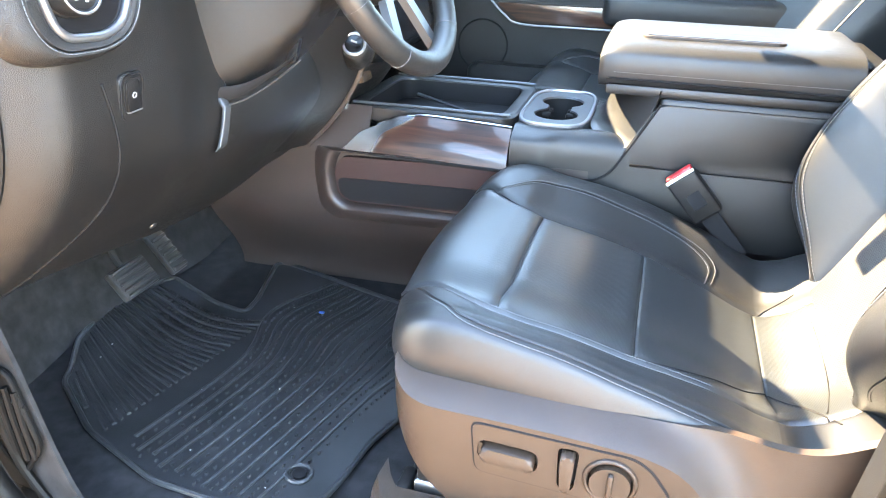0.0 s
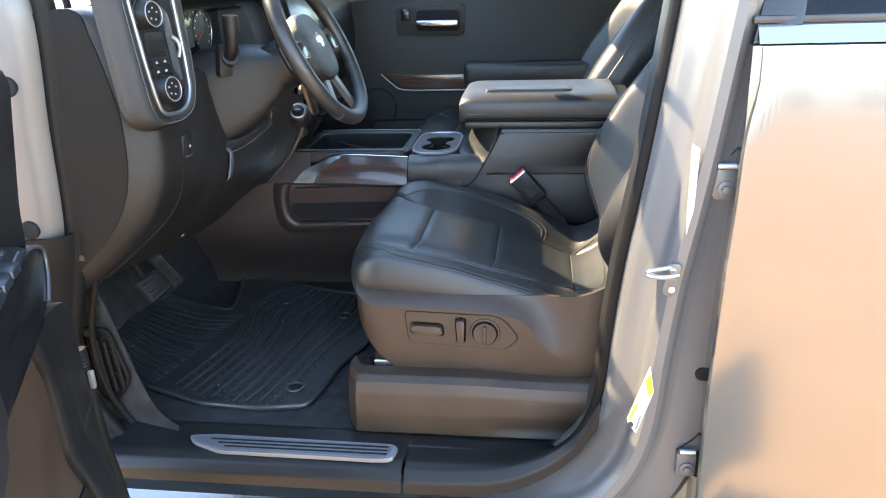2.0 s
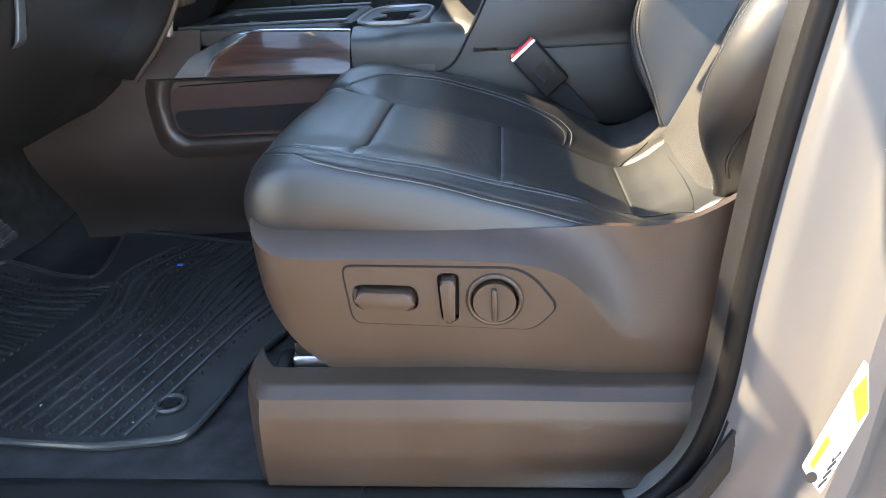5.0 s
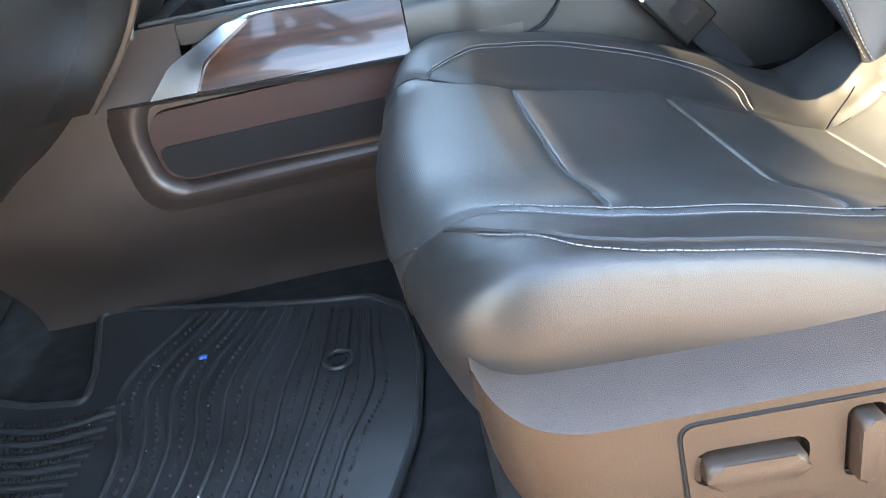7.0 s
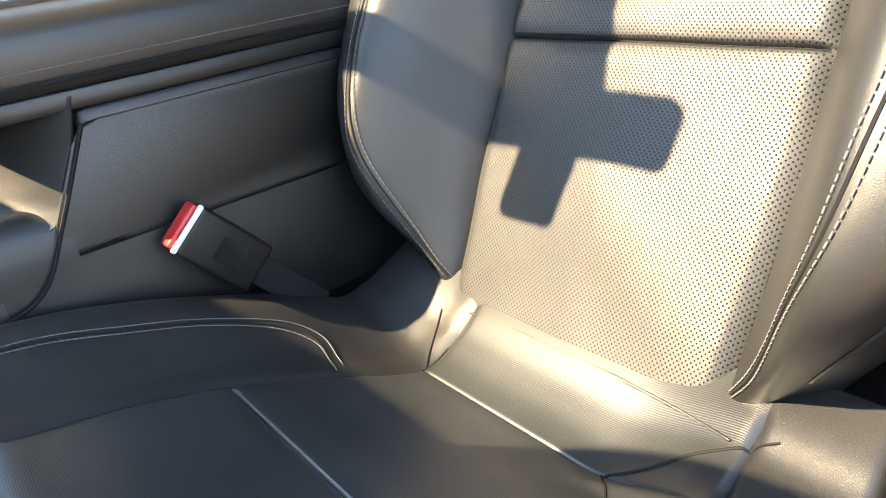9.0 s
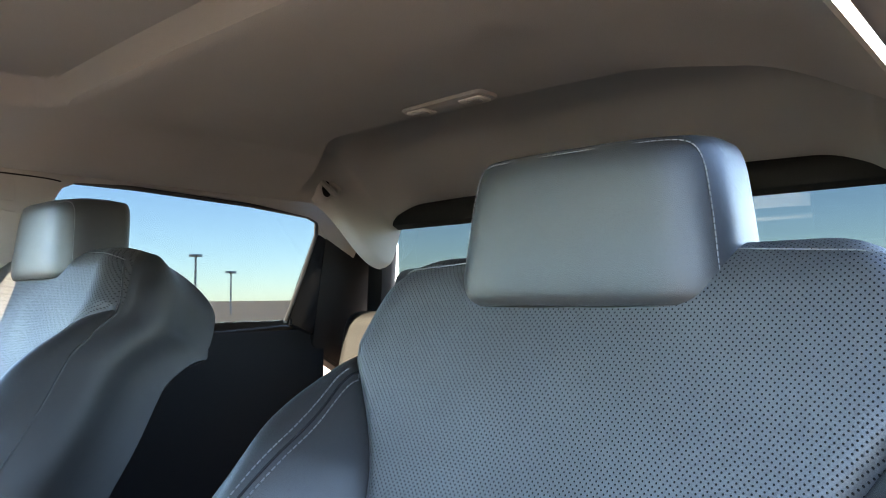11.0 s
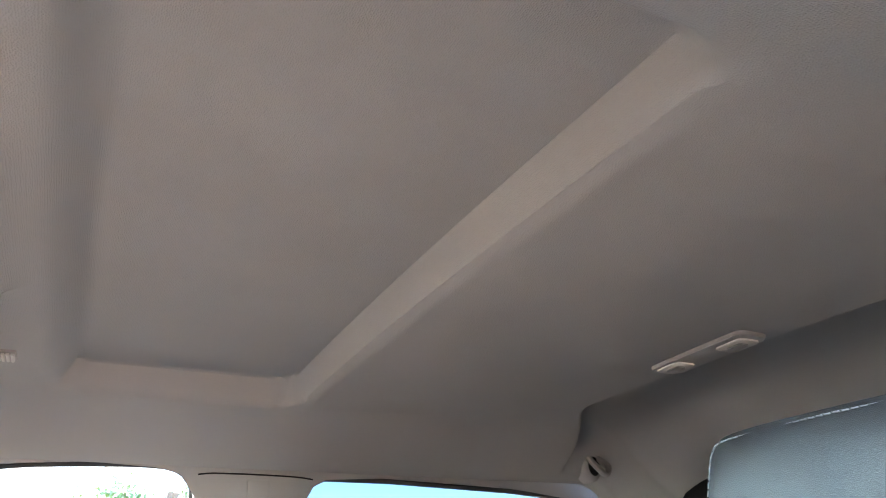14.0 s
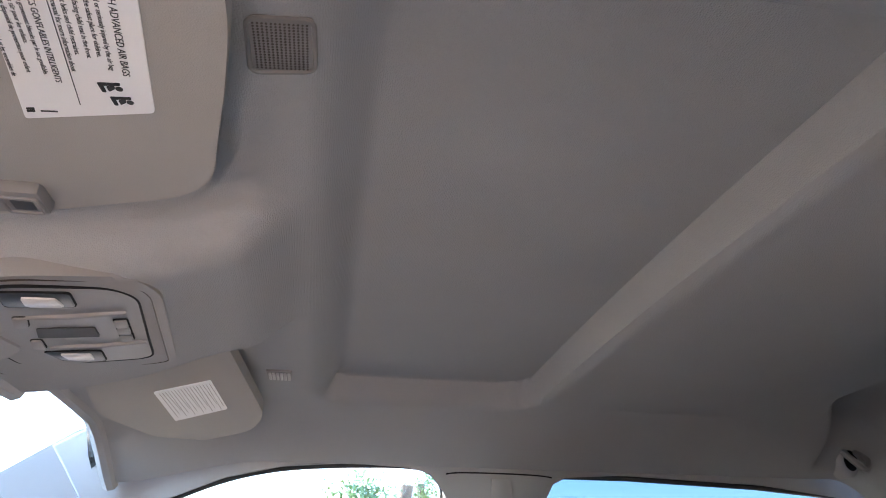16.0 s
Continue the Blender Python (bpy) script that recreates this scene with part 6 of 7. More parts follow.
def slope_pt(t, v):
    e = abs(v) ** 3
    x = lerp(t, [(0, 0.028), (0.2, 0.040), (0.4, 0.051), (0.6, 0.062), (0.8, 0.072), (1, 0.082)])
    z = lerp(t, [(0, 1.053), (0.2, 1.056), (0.4, 1.066), (0.6, 1.088), (0.8, 1.116), (1, 1.150)])
    return Vector((x + e * (0.072 + 0.010 * t), YC + 0.174 * v, z - 0.022 * e * (1 - t)))


part("front_slope", grid(slope_pt, span(0, 1, 16), span(-1, 1, 41), 0.004), LEATHER, con, "leather front of the storage box")
# storage box and padded lid
part("storage_box", rbox((0.335, YC, 1.065), (0.35, 2 * CW + 0.012, 0.15), 0.014, 3), SOFT, con, "black storage box")
part("box_panel", slab(rounded([(0.16, 1.125), (0.10, 1.01), (0.43, 1.01), (0.49, 1.05), (0.49, 1.125)], 0.02), xz(YC - CW - 0.012), xz(YC - CW + 0.01), 0.003), SOFT, con)
part("box_seam", tube(curve_pts([(0.165, YC - CW - 0.013, 1.125), (0.12, YC - CW - 0.0155, 1.04), (0.085, YC - CW - 0.02, 0.985), (0.04, YC - CW - 0.022, 0.968), (-0.02, YC - CW - 0.026, 0.966)], 26), 0.0022, 6), DARK, con)


def lid_ring(x):
    rr = 0.6 + 0.4 * math.sqrt(max(0.0, 1 - (1 - min(1, (x - 0.048) / 0.045)) ** 2))
    out = []
    for j in range(40):
        a = 2 * math.pi * j / 40
        c, s = math.cos(a), math.sin(a)
        yy = (CW + 0.010) * math.copysign(abs(c) ** (0.55 if s > 0 else 0.35), c) * (0.9 + 0.1 * rr)
        zz = 0.046 * math.copysign(abs(s) ** 0.5, s) * (rr if s > 0 else 1)
        out.append(Vector((x, YC + yy, 1.188 + zz)))
    return out


lid = part("armrest_lid", ring_loft([lid_ring(x) for x in span(0.048, 0.13, 16) + span(0.14, 0.46, 12) + span(0.465, 0.485, 4)]), LEATHER, con, "padded black leather armrest lid")
part("lid_base", rbox((0.274, YC, 1.146), (0.422, 2 * CW + 0.014, 0.020), 0.006, 2), SOFT, con)
part("lid_seam", tube([(x, YC - CW - 0.0105, 1.166) for x in span(0.064, 0.48, 12)], 0.0022, 6), DARK, lid)
part("stitching", stitches([(x, YC - CW - 0.0102, 1.178) for x in span(0.075, 0.48, 12)]), STITCH, lid)
slot = part("lid_slot", slab(rounded([(0.115, YC - 0.115), (0.365, YC - 0.115), (0.365, YC - 0.045), (0.115, YC - 0.045)], 0.02), xy(1.236), xy(1.22), 0.002), PLASTIC, lid)
part("slot_well", slab(rounded([(0.122, YC - 0.109), (0.352, YC - 0.109), (0.352, YC - 0.052), (0.122, YC - 0.052)], 0.014), xy(1.2372), xy(1.23)), SWITCH, slot)
part("rear_hinge_cover", rbox((0.51, YC, 1.17), (0.07, 0.30, 0.08), 0.015, 3), SOFT, con)

# ---- passenger door ----
pdoor = thing("passenger_door", (-0.1, 1.80, 0.62), "closed passenger door with black trim panel", "car door")
PY = 1.765
wall_y = lambda z: 1.80 - 0.42 * (z - 1.47)
part("door_trim", slab(rounded([(-0.80, 0.62), (0.60, 0.62), (0.60, 1.49), (-0.72, 1.45)], 0.04), xz(PY), xz(PY + 0.07), 0.02, 3), DASH, pdoor, "black door trim panel")
part("door_skin", slab([(-0.80, 0.40), (0.60, 0.40), (0.60, 1.48), (-0.80, 1.44)], xz(PY + 0.20), xz(PY + 0.22)), PAINT, pdoor)
part("armrest_pad", rbox((0.26, PY - 0.030, 1.168), (0.58, 0.085, 0.095), 0.026, 4), LEATHER, pdoor, "padded door armrest")
part("wood_band", slab(rounded([(-0.36, 1.165), (0.03, 1.165), (0.03, 1.110), (-0.28, 1.110)], 0.012), xz(PY - 0.020), xz(PY + 0.01), 0.004), WOOD, pdoor, "dark wood trim band")
part("chrome_edge", tube(curve_pts([(-0.375, PY - 0.018, 1.170), (-0.33, PY - 0.022, 1.130), (-0.28, PY - 0.022, 1.105), (-0.1, PY - 0.022, 1.103), (0.03, PY - 0.022, 1.103)], 24), 0.0034, 8), SATIN, pdoor)
cupo = rounded([(-0.30, 1.44), (-0.31, 1.32), (-0.03, 1.31), (-0.02, 1.44)], 0.03)
hp = part("handle_recess", slab(cupo, xz(PY - 0.006), xz(PY + 0.01), 0.003), DASH, pdoor)
part("recess_well", slab(rounded([(-0.22, 1.415), (-0.22, 1.335), (-0.045, 1.335), (-0.045, 1.415)], 0.02), xz(PY - 0.008), xz(PY + 0.0)), DARK, hp)
part("door_handle", rbox((-0.135, PY - 0.025, 1.365), (0.17, 0.018, 0.028), 0.007, 3), CHROME, hp, "satin chrome inner door handle")
part("lock_switch", rbox((-0.265, PY - 0.010, 1.40), (0.035, 0.010, 0.045), 0.004), GLOSS, hp)
part("map_pocket", slab(rounded([(-0.45, 0.98), (0.35, 0.98), (0.30, 0.72), (-0.40, 0.72)], 0.05), xz(PY - 0.05), xz(PY), 0.02, 3), DASH, pdoor)
part("speaker_ring", tube([(-0.40 + 0.08 * math.cos(a), PY - 0.006, 1.03 + 0.08 * math.sin(a)) for a in span(0, 2 * math.pi, 37)[:-1]], 0.003, 8, closed=True), DARK, pdoor)


def wall(d):
    return lambda a, b: Vector((a, wall_y(b) + d, b))


part("door_glass", slab([(-0.52, 1.44), (0.62, 1.46), (0.60, 1.80), (0.20, 1.79), (-0.05, 1.71)], wall(-0.024), wall(-0.020)), SIDEGLASS, pdoor).visible_shadow = False

rdoor = thing("rear_passenger_door", (1.1, 1.80, 0.62), "closed rear passenger door with dark trim", "car door")
part("door_trim", slab(rounded([(0.68, 0.62), (1.60, 0.62), (1.60, 1.475), (1.30, 1.462), (1.05, 1.465), (0.68, 1.49)], 0.03), xz(PY + 0.02), xz(PY + 0.09), 0.02, 3), DARK, rdoor)
part("door_skin", slab([(0.60, 0.40), (1.72, 0.40), (1.72, 1.48), (0.60, 1.48)], xz(PY + 0.20), xz(PY + 0.22)), PAINT, rdoor)
part("door_glass", slab([(0.78, 1.46), (1.60, 1.46), (1.54, 1.78), (0.83, 1.80)], wall(-0.024), wall(-0.020)), REARGLASS, rdoor).visible_shadow = False
part("lock_peg", rbox((1.46, PY - 0.01, 1.485), (0.010, 0.010, 0.022), 0.003), DARK, rdoor)
part("coat_clip", rbox((0.98, PY + 0.005, 1.395), (0.030, 0.03, 0.035), 0.006), LENS, rdoor, "pale plastic clip")

# ---- headliner and roof ----
def liner(x, y, raw=False):
    w = abs(y - YC)
    z = ZR - 0.010 * (w / 0.5) ** 2 - 0.085 * smooth01((w - 0.46) / 0.25) - 0.045 * smooth01((0.28 - x) / 0.28)
    if raw:
        return z
    rear, far = smooth01((x - 0.50) / 0.09), smooth01((y - YC) / 0.2)
    qx, qy = abs(x - 0.545) - 0.135, abs(y - YC + 0.0165) - 0.4385
    inside_d = 0.065 - math.hypot(max(qx, 0.0), max(qy, 0.0)) - min(max(qx, qy), 0.0)
    near_x = smooth01((qx - qy + 0.02) / 0.04)                   # 1 by the front and rear edges, 0 by the side edges
    reach = near_x * (0.058 - 0.036 * rear) + (1 - near_x) * (0.034 - 0.020 * far)
    box = smooth01(inside_d / reach)
    z += 0.043 * box
    if y < YC:
        wb, soft_w = 0.215 + 0.05 * smooth01((x - 0.20) / 0.14), 0.075
    else:
        wb, soft_w = 0.205 - 0.105 * smooth01((x - 0.13) / 0.22), 0.050
    lobe = smooth01((0.352 - x) / 0.07) * smooth01((wb - w) / soft_w)
    z -= 0.042 * lobe
    xe = 1.205 + 0.13 * smooth01((w - 0.30) / 0.28)
    z += 0.075 * smooth01((x - xe) / 0.018) * smooth01((0.62 - w) / 0.05) - 0.16 * smooth01((x - 1.40) / 0.25)
    return z


setting("ceiling", grid(lambda x, y: Vector((x, y, liner(x, y))), span(0.0, 1.20, 150) + span(1.203, 1.38, 90) + span(1.385, 1.66, 20), span(0.31, 1.61, 180), 0.006), LINER, "grey cloth headliner with a shallow moulded recess", "ceiling")
part("roof_panel", grid(lambda x, v: Vector((x, YC + 0.68 * v, 1.978 - 0.05 * v * v - 0.08 * smooth01((abs(v) - 0.80) / 0.2) - 0.09 * smooth01((0.10 - x) / 0.15))), span(-0.03, 1.78, 30), span(-1, 1, 40), 0.004), PAINT, truck, "silver roof panel")


# ---- pillars and window surrounds on both sides ----
def side(m):
    """m: 1 passenger side, -1 driver side."""
    y = lambda v: v if m > 0 else 2 * YC - v

    def pl(d):
        return lambda a, b: Vector((a, y(wall_y(b) - 0.045 + d), b))
    return pl


win = [(0.00, 1.640), (0.06, 1.690), (0.108, 1.718), (0.203, 1.755), (0.304, 1.777), (0.42, 1.786), (0.54, 1.788), (0.585, 1.778), (0.606, 1.755), (0.613, 1.72)]
rwin = [(0.800, 1.70), (0.805, 1.735), (0.818, 1.765), (0.845, 1.779), (0.976, 1.779), (1.25, 1.770), (1.43, 1.757), (1.465, 1.745), (1.475, 1.71)]
rail = [(-0.10, 1.80), (0.02, 1.865), (1.66, 1.845), (1.62, 1.65)] + rwin[::-1] + win[::-1]
for m, nm in ((1, "passenger"), (-1, "driver")):
    pl = side(m)
    if m > 0:
        setting("trim_roof_rail", slab(rail, pl(0.0), pl(0.022), 0.008, 3), LINERTRIM, "grey trim above the side windows", "trim")
        setting("trim_centre_pillar", slab(rounded([(0.613, 1.73), (0.800, 1.71), (0.78, 1.40), (0.76, 0.70), (0.63, 0.70), (0.62, 1.40)], 0.02), pl(0.002), pl(0.05), 0.01, 3), LINERTRIM, "grey centre pillar trim", "trim")
        setting("trim_rear_pillar", slab(rounded([(1.50, 1.72), (1.66, 1.84), (1.75, 1.60), (1.75, 1.30), (1.56, 1.40)], 0.02), pl(0.002), pl(0.05), 0.01, 3), DARK, "dark rear pillar trim", "trim")
        setting("trim_window_seal_front", tube(curve_pts([pl(0.014)(a, b - 0.003) for a, b in win], 60), 0.0055, 8), RUBBER, "black front window seal", "trim")
        setting("trim_window_seal_rear", tube([pl(0.012)(a, b - 0.004) for a, b in rwin + [(1.465, 1.60), (1.450, 1.49)]], 0.0055, 8), RUBBER, "black rear window seal", "trim")
        setting("trim_pillar_joint", tube(curve_pts([pl(-0.0005)(a, b) for a, b in ((0.612, 1.772), (0.64, 1.775), (0.72, 1.7755), (0.79, 1.774), (0.82, 1.771))], 30), 0.0014, 6), DARK, "joint above the centre pillar trim", "trim")
        setting("trim_pillar_cover", slab(rounded([(0.700, 1.766), (0.740, 1.766), (0.745, 1.728), (0.705, 1.728)], 0.003), pl(-0.0025), pl(0.004), 0.001), LINERTRIM, "small square cover on the centre pillar", "trim")
        setting("trim_rear_surround", slab([(1.452, 1.48), (1.478, 1.72), (1.56, 1.74), (1.56, 1.44)], pl(0.004), pl(0.024), 0.006), GLOSS, "black rear window surround", "trim")
    else:
        setting("trim_driver_rail", slab([(-0.10, 1.80), (0.02, 1.865), (1.66, 1.845), (1.62, 1.76), (0.55, 1.80), (0.10, 1.77)], pl(0.0), pl(0.05), 0.010, 3), LINERTRIM, "grey trim above the driver door", "trim")
        setting("trim_driver_rear", slab([(0.62, 1.42), (0.62, 1.82), (0.72, 1.82), (0.68, 1.42)], pl(0.03), pl(0.06), 0.006), DARK, "dark inner pillar trim", "trim")
    foot = [(-0.50, 1.43), (-0.80, 1.40)] if m > 0 else [(-0.34, 1.56), (-0.46, 1.592)]
    setting("pillar_" + nm, slab([(0.03, 1.862), (0.13, 1.785), (0.06, 1.70), *foot, (-0.06, 1.825)], pl(0.004), pl(0.08), 0.012, 3), LINERTRIM, "grey windshield pillar trim", "pillar")
hdr = [(0.012, y_, liner(0.0, y_) - 0.002) for y_ in span(0.30, 1.62, 30)]
setting("trim_windshield_header", tube(hdr, 0.014, 8), LINERTRIM, "grey windshield header edge", "trim")
ws = part("windshield", slab([(0.20, 0.0), (1.72, 0.0), (1.80, 1.0), (0.12, 1.0)], lambda a, b: Vector((0.0 - 0.86 * b, a, 1.848 - 0.46 * b)), lambda a, b: Vector((0.004 - 0.86 * b, a, 1.852 - 0.46 * b))), GLASS, truck)
ws.visible_shadow = False
# strip added along the dark glass edge to lower the header's shadow
part("header_shadow_strip", slab([(0.205, 0.0), (1.715, 0.0), (1.72, 0.020), (0.20, 0.020)], lambda a, b: Vector((0.0 - 0.86 * b, a, 1.842 - 0.46 * b)), lambda a, b: Vector((0.0 - 0.86 * b, a, 1.845 - 0.46 * b))), DARK, truck, "thin dark edge at the windshield head, added to lower the header shadow")
# unseen; foot border carried far up to keep sun off the cushion
part("sun_block_band", slab([(0.16, 0.535), (1.76, 0.535), (1.80, 0.985), (0.12, 0.985)], lambda a, b: Vector((0.0 - 0.86 * b, a, 1.842 - 0.46 * b)), lambda a, b: Vector((0.0 - 0.86 * b, a, 1.845 - 0.46 * b))), DARK, truck, "unseen black band low in the windshield, added to block sun")
bg = part("back_glass", slab([(0.30, 1.42), (1.62, 1.42), (1.55, 1.74), (0.37, 1.74)], lambda a, b: Vector((1.74 - 0.25 * (b - 1.42), a, b)), lambda a, b: Vector((1.745 - 0.25 * (b - 1.42), a, b))), PRIVACY, truck)
bg.visible_shadow = False
for a, b in (((1.735, 0.10, 1.40), (1.735, 1.82, 1.40)), ((1.66, 0.30, 1.77), (1.66, 1.62, 1.77)), ((1.735, 0.22, 1.40), (1.66, 0.32, 1.77)), ((1.735, 1.70, 1.40), (1.66, 1.60, 1.77))):
    part("back_glass_frame", tube([a, b], 0.05, 10, flat=0.8), DARK, truck)

# ---- overhead things ----
def tilted(z0, y0, slope):
    """A plane under the headliner that falls towards the door."""
    return lambda d: (lambda a, b: Vector((a, b, z0 + slope * (b - y0) - d)))


def visor(outline, plane, label, clip, tag):
    ob = thing("sun_visor", (0.17, outline[0][1], 1.84), tag, "sun visor", "sun visors")
    part("visor_panel", slab(rounded(outline, 0.03, 5), plane(0.0), plane(-0.018), 0.006, 3), VISOR, ob, "grey cloth visor panel")
    lb = part("warning_label", slab(rounded(label, 0.003, 3), plane(0.0012), plane(-0.001)), WHITE, ob, "white printed warning label")
    part("pivot_clip", rbox(clip, (0.046, 0.036, 0.016), 0.006), CLIPDARK, ob)
    part("clip_rim", tube([(clip[0] + 0.006 + a, clip[1] + b, clip[2] - 0.008) for a, b in rounded([(-0.011, -0.011), (0.013, -0.011), (0.013, 0.011), (-0.011, 0.011)], 0.003)], 0.0016, 6, closed=True), CLIPDARK, ob)
    part("clip_eye", rbox((clip[0] + 0.008, clip[1], clip[2] - 0.0075), (0.016, 0.014, 0.0016), 0.0005, 1), STEELBLUE, ob)
    return lb


CLIPDARK = mat("visor_clip_plastic", (0.20, 0.195, 0.19), 0.5, var=0.06, grain=0.2, gscale=800)
VISOR = mat("grey_visor_cloth", (0.36, 0.345, 0.315), 0.9, var=0.05, vscale=5, grain=0.35, gscale=1000, spec=0.15)
pplane = tilted(1.834, 1.15, -0.13)
pl_lab = visor([(0.250, 1.050), (0.287, 1.33), (0.262, 1.41), (0.172, 1.476), (0.152, 1.452), (0.115, 1.470), (0.045, 1.36), (0.055, 1.21), (0.06, 1.10)], pplane,
               [(0.141, 1.25), (0.223, 1.195), (0.2355, 1.305), (0.153, 1.37)], (0.10, 1.13, 1.838), "grey cloth sun visor with a small white label")
dplane = tilted(1.840, 0.5, 0.0)
dl_lab = visor([(0.300, 0.36), (0.318, 0.477), (0.309, 0.546), (0.288, 0.662), (0.262, 0.690), (0.121, 0.743), (0.05, 0.755), (0.05, 0.38), (0.10, 0.35)], dplane,
               [(0.289, 0.35), (0.265, 0.580), (0.187, 0.599), (0.222, 0.36)], (0.146, 0.702, 1.838), "grey cloth sun visor with a large printed warning label")


def words(text, size, m, parent, name="label_text"):
    cu = bpy.data.curves.new(name, "FONT")
    cu.body, cu.size, cu.extrude = text, size, 0.0001
    tmp = bpy.data.objects.new("tmp_text", cu)
    scene.collection.objects.link(tmp)
    bpy.context.view_layer.update()
    me = bpy.data.meshes.new_from_object(tmp.evaluated_get(bpy.context.evaluated_depsgraph_get()))
    bpy.data.objects.remove(tmp)
    me.transform(m)
    me.materials.append(INK)
    ob = new(name, me)
    ob.parent = parent
    return ob


LDIR = Vector((-0.10, 0.995, 0)).normalized()       # the way the lines of the driver's label run
LUP = Vector((0.995, 0.10, 0)).normalized()


def label_m(x, y):
    return Matrix(((LDIR.x, LUP.x, 0, x), (LDIR.y, LUP.y, 0, y), (0, 0, -1, 1.8386), (0, 0, 0, 1)))


words("WITH ADVANCED AIR BAGS", 0.0056, label_m(0.2620, 0.474), dl_lab)
for k, tx in enumerate(("can be killed or seriously injured by the air bag", "seat is the safest place for children.", "a rear-facing child seat in the front.", "use seat belts and child restraints.", "manual for more information about")):
    words(tx, 0.0039, label_m(0.2562 - 0.0056 * k, (0.468, 0.476, 0.478, 0.478, 0.490)[k]), dl_lab)
words("AVEC DES SACS GONFLABLES INTELLIGENTS", 0.0048, label_m(0.2262, 0.462), dl_lab)
for k, tx in enumerate(("peuvent être tués ou gravement blessés par le sac gonflable.", "est l'endroit le plus sûr pour les enfants.", "placer à l'avant un dispositif de protection pour enfant", "à l'arrière.", "utiliser les ceintures de sécurité et les ensembles de", "pour enfant.", "du propriétaire pour plus d'information à propos")):
    words(tx, 0.0037, label_m(0.2212 - 0.0047 * k, 0.462 + 0.004 * k), dl_lab)
def mark(outline):
    part("label_symbol", slab(outline, dplane(0.0016), dplane(0.0005)), INK, dl_lab)


for dx, dy, k in ((0.2455, 0.558, 0.95), (0.2490, 0.5705, 0.9)):
    # plain seat and round shapes of the pictogram
    mark(rounded([(dx - 0.007 * k, dy - 0.004 * k), (dx + 0.006 * k, dy - 0.0055 * k), (dx + 0.006 * k, dy - 0.0030 * k), (dx - 0.004 * k, dy - 0.0015 * k), (dx - 0.0035 * k, dy + 0.005 * k), (dx - 0.006 * k, dy + 0.005 * k)], 0.0008))
    mark([(dx + (0.0045 + 0.0022 * math.cos(a)) * k, dy + (0.0005 + 0.0022 * math.sin(a)) * k) for a in span(0, 2 * math.pi, 15)[:-1]])
    mark(rounded([(dx - 0.0025 * k, dy - 0.0008 * k), (dx + 0.0022 * k, dy - 0.0022 * k), (dx + 0.0022 * k, dy + 0.0008 * k), (dx - 0.0018 * k, dy + 0.004 * k)], 0.0008))
for xa, xb, ya, yb in ((0.1912, 0.1958, 0.5868, 0.5886), (0.1908, 0.1954, 0.5893, 0.5911), (0.1990, 0.2085, 0.5882, 0.5893)):
    part("print_line", slab([(xa, yb), (xa, ya), (xb, ya - 0.001), (xb, yb - 0.001)], dplane(0.0016), dplane(0.0005)), INK, dl_lab)
part("label_rule", slab([(0.2345, 0.47), (0.2240, 0.578), (0.2236, 0.578), (0.2341, 0.47)], dplane(0.0016), dplane(0.0005)), INK, dl_lab)
for k in range(17):
    p0 = Vector((0.148 + 0.0045 * k, 1.252 - 0.0029 * k, 0))
    q0 = p0 + Vector((0.011, 0.098 - 0.012 * (k % 3), 0))
    part("print_line", slab([(p0.x, p0.y), (q0.x, q0.y), (q0.x + 0.0006, q0.y), (p0.x + 0.0006, p0.y)], pplane(0.0016), pplane(0.0005)), VISOR, pl_lab)

OHC = mat("overhead_console_plastic", (0.27, 0.26, 0.25), 0.5, var=0.06, vscale=9, grain=0.25, gscale=900)
# microphone grille and rear clip on the headliner
GRILLE = mat("grille_plastic", (0.17, 0.165, 0.155), 0.55, var=0.06, grain=0.2, gscale=900)
gr = thing("microphone_grille", (0.34, 0.535, 1.86), "dark square perforated grille in the headliner", "grille")
onliner = lambda d: (lambda a, b: Vector((a, b, liner(0.34, 0.535) + (liner(0.352, 0.535) - liner(0.328, 0.535)) / 0.024 * (a - 0.34) + (liner(0.34, 0.550) - liner(0.34, 0.520)) / 0.030 * (b - 0.535) - d)))
part("grille_plate", slab(rounded([(0.320, 0.512), (0.356, 0.511), (0.357, 0.558), (0.319, 0.561)], 0.007), onliner(0.0075), onliner(-0.002), 0.0015), GRILLE, gr)
part("grille_rim", tube([onliner(0.0075)(a, b) for a, b in rounded([(0.320, 0.512), (0.356, 0.511), (0.357, 0.558), (0.319, 0.561)], 0.007)], 0.0016, 6, closed=True), GRILLE, gr)
hb = bmesh.new()
for i in range(13):
    for j in range(17):
        x, yv = 0.3235 + 0.0024 * i, 0.5160 + 0.0025 * j
        slab([(x + 0.0007 * math.cos(a), yv + 0.0007 * math.sin(a)) for a in span(0, 2 * math.pi, 7)[:-1]], onliner(0.0079), onliner(0.0065), 0, 1, hb)
tagged(part("perforation", hb, PLASTIC, gr), "rows of small dark holes", "", "", "stuff")
CLIPGREY = mat("pale_clip_plastic", (0.46, 0.45, 0.43), 0.55, var=0.06, grain=0.2, gscale=700)
cl_ = thing("visor_clip", (0.305, 1.297, 1.85), "small grey ribbed clip on the headliner", "clip")
cz = liner(0.305, 1.297) - 0.007
for k in range(6):
    part("clip_rib", rbox((0.292 + 0.0055 * k, 1.297, cz), (0.004, 0.034, 0.010), 0.001, 1), CLIPGREY, cl_)
part("clip_body", rbox((0.305, 1.297, cz + 0.004), (0.038, 0.044, 0.012), 0.003), CLIPDARK, cl_)

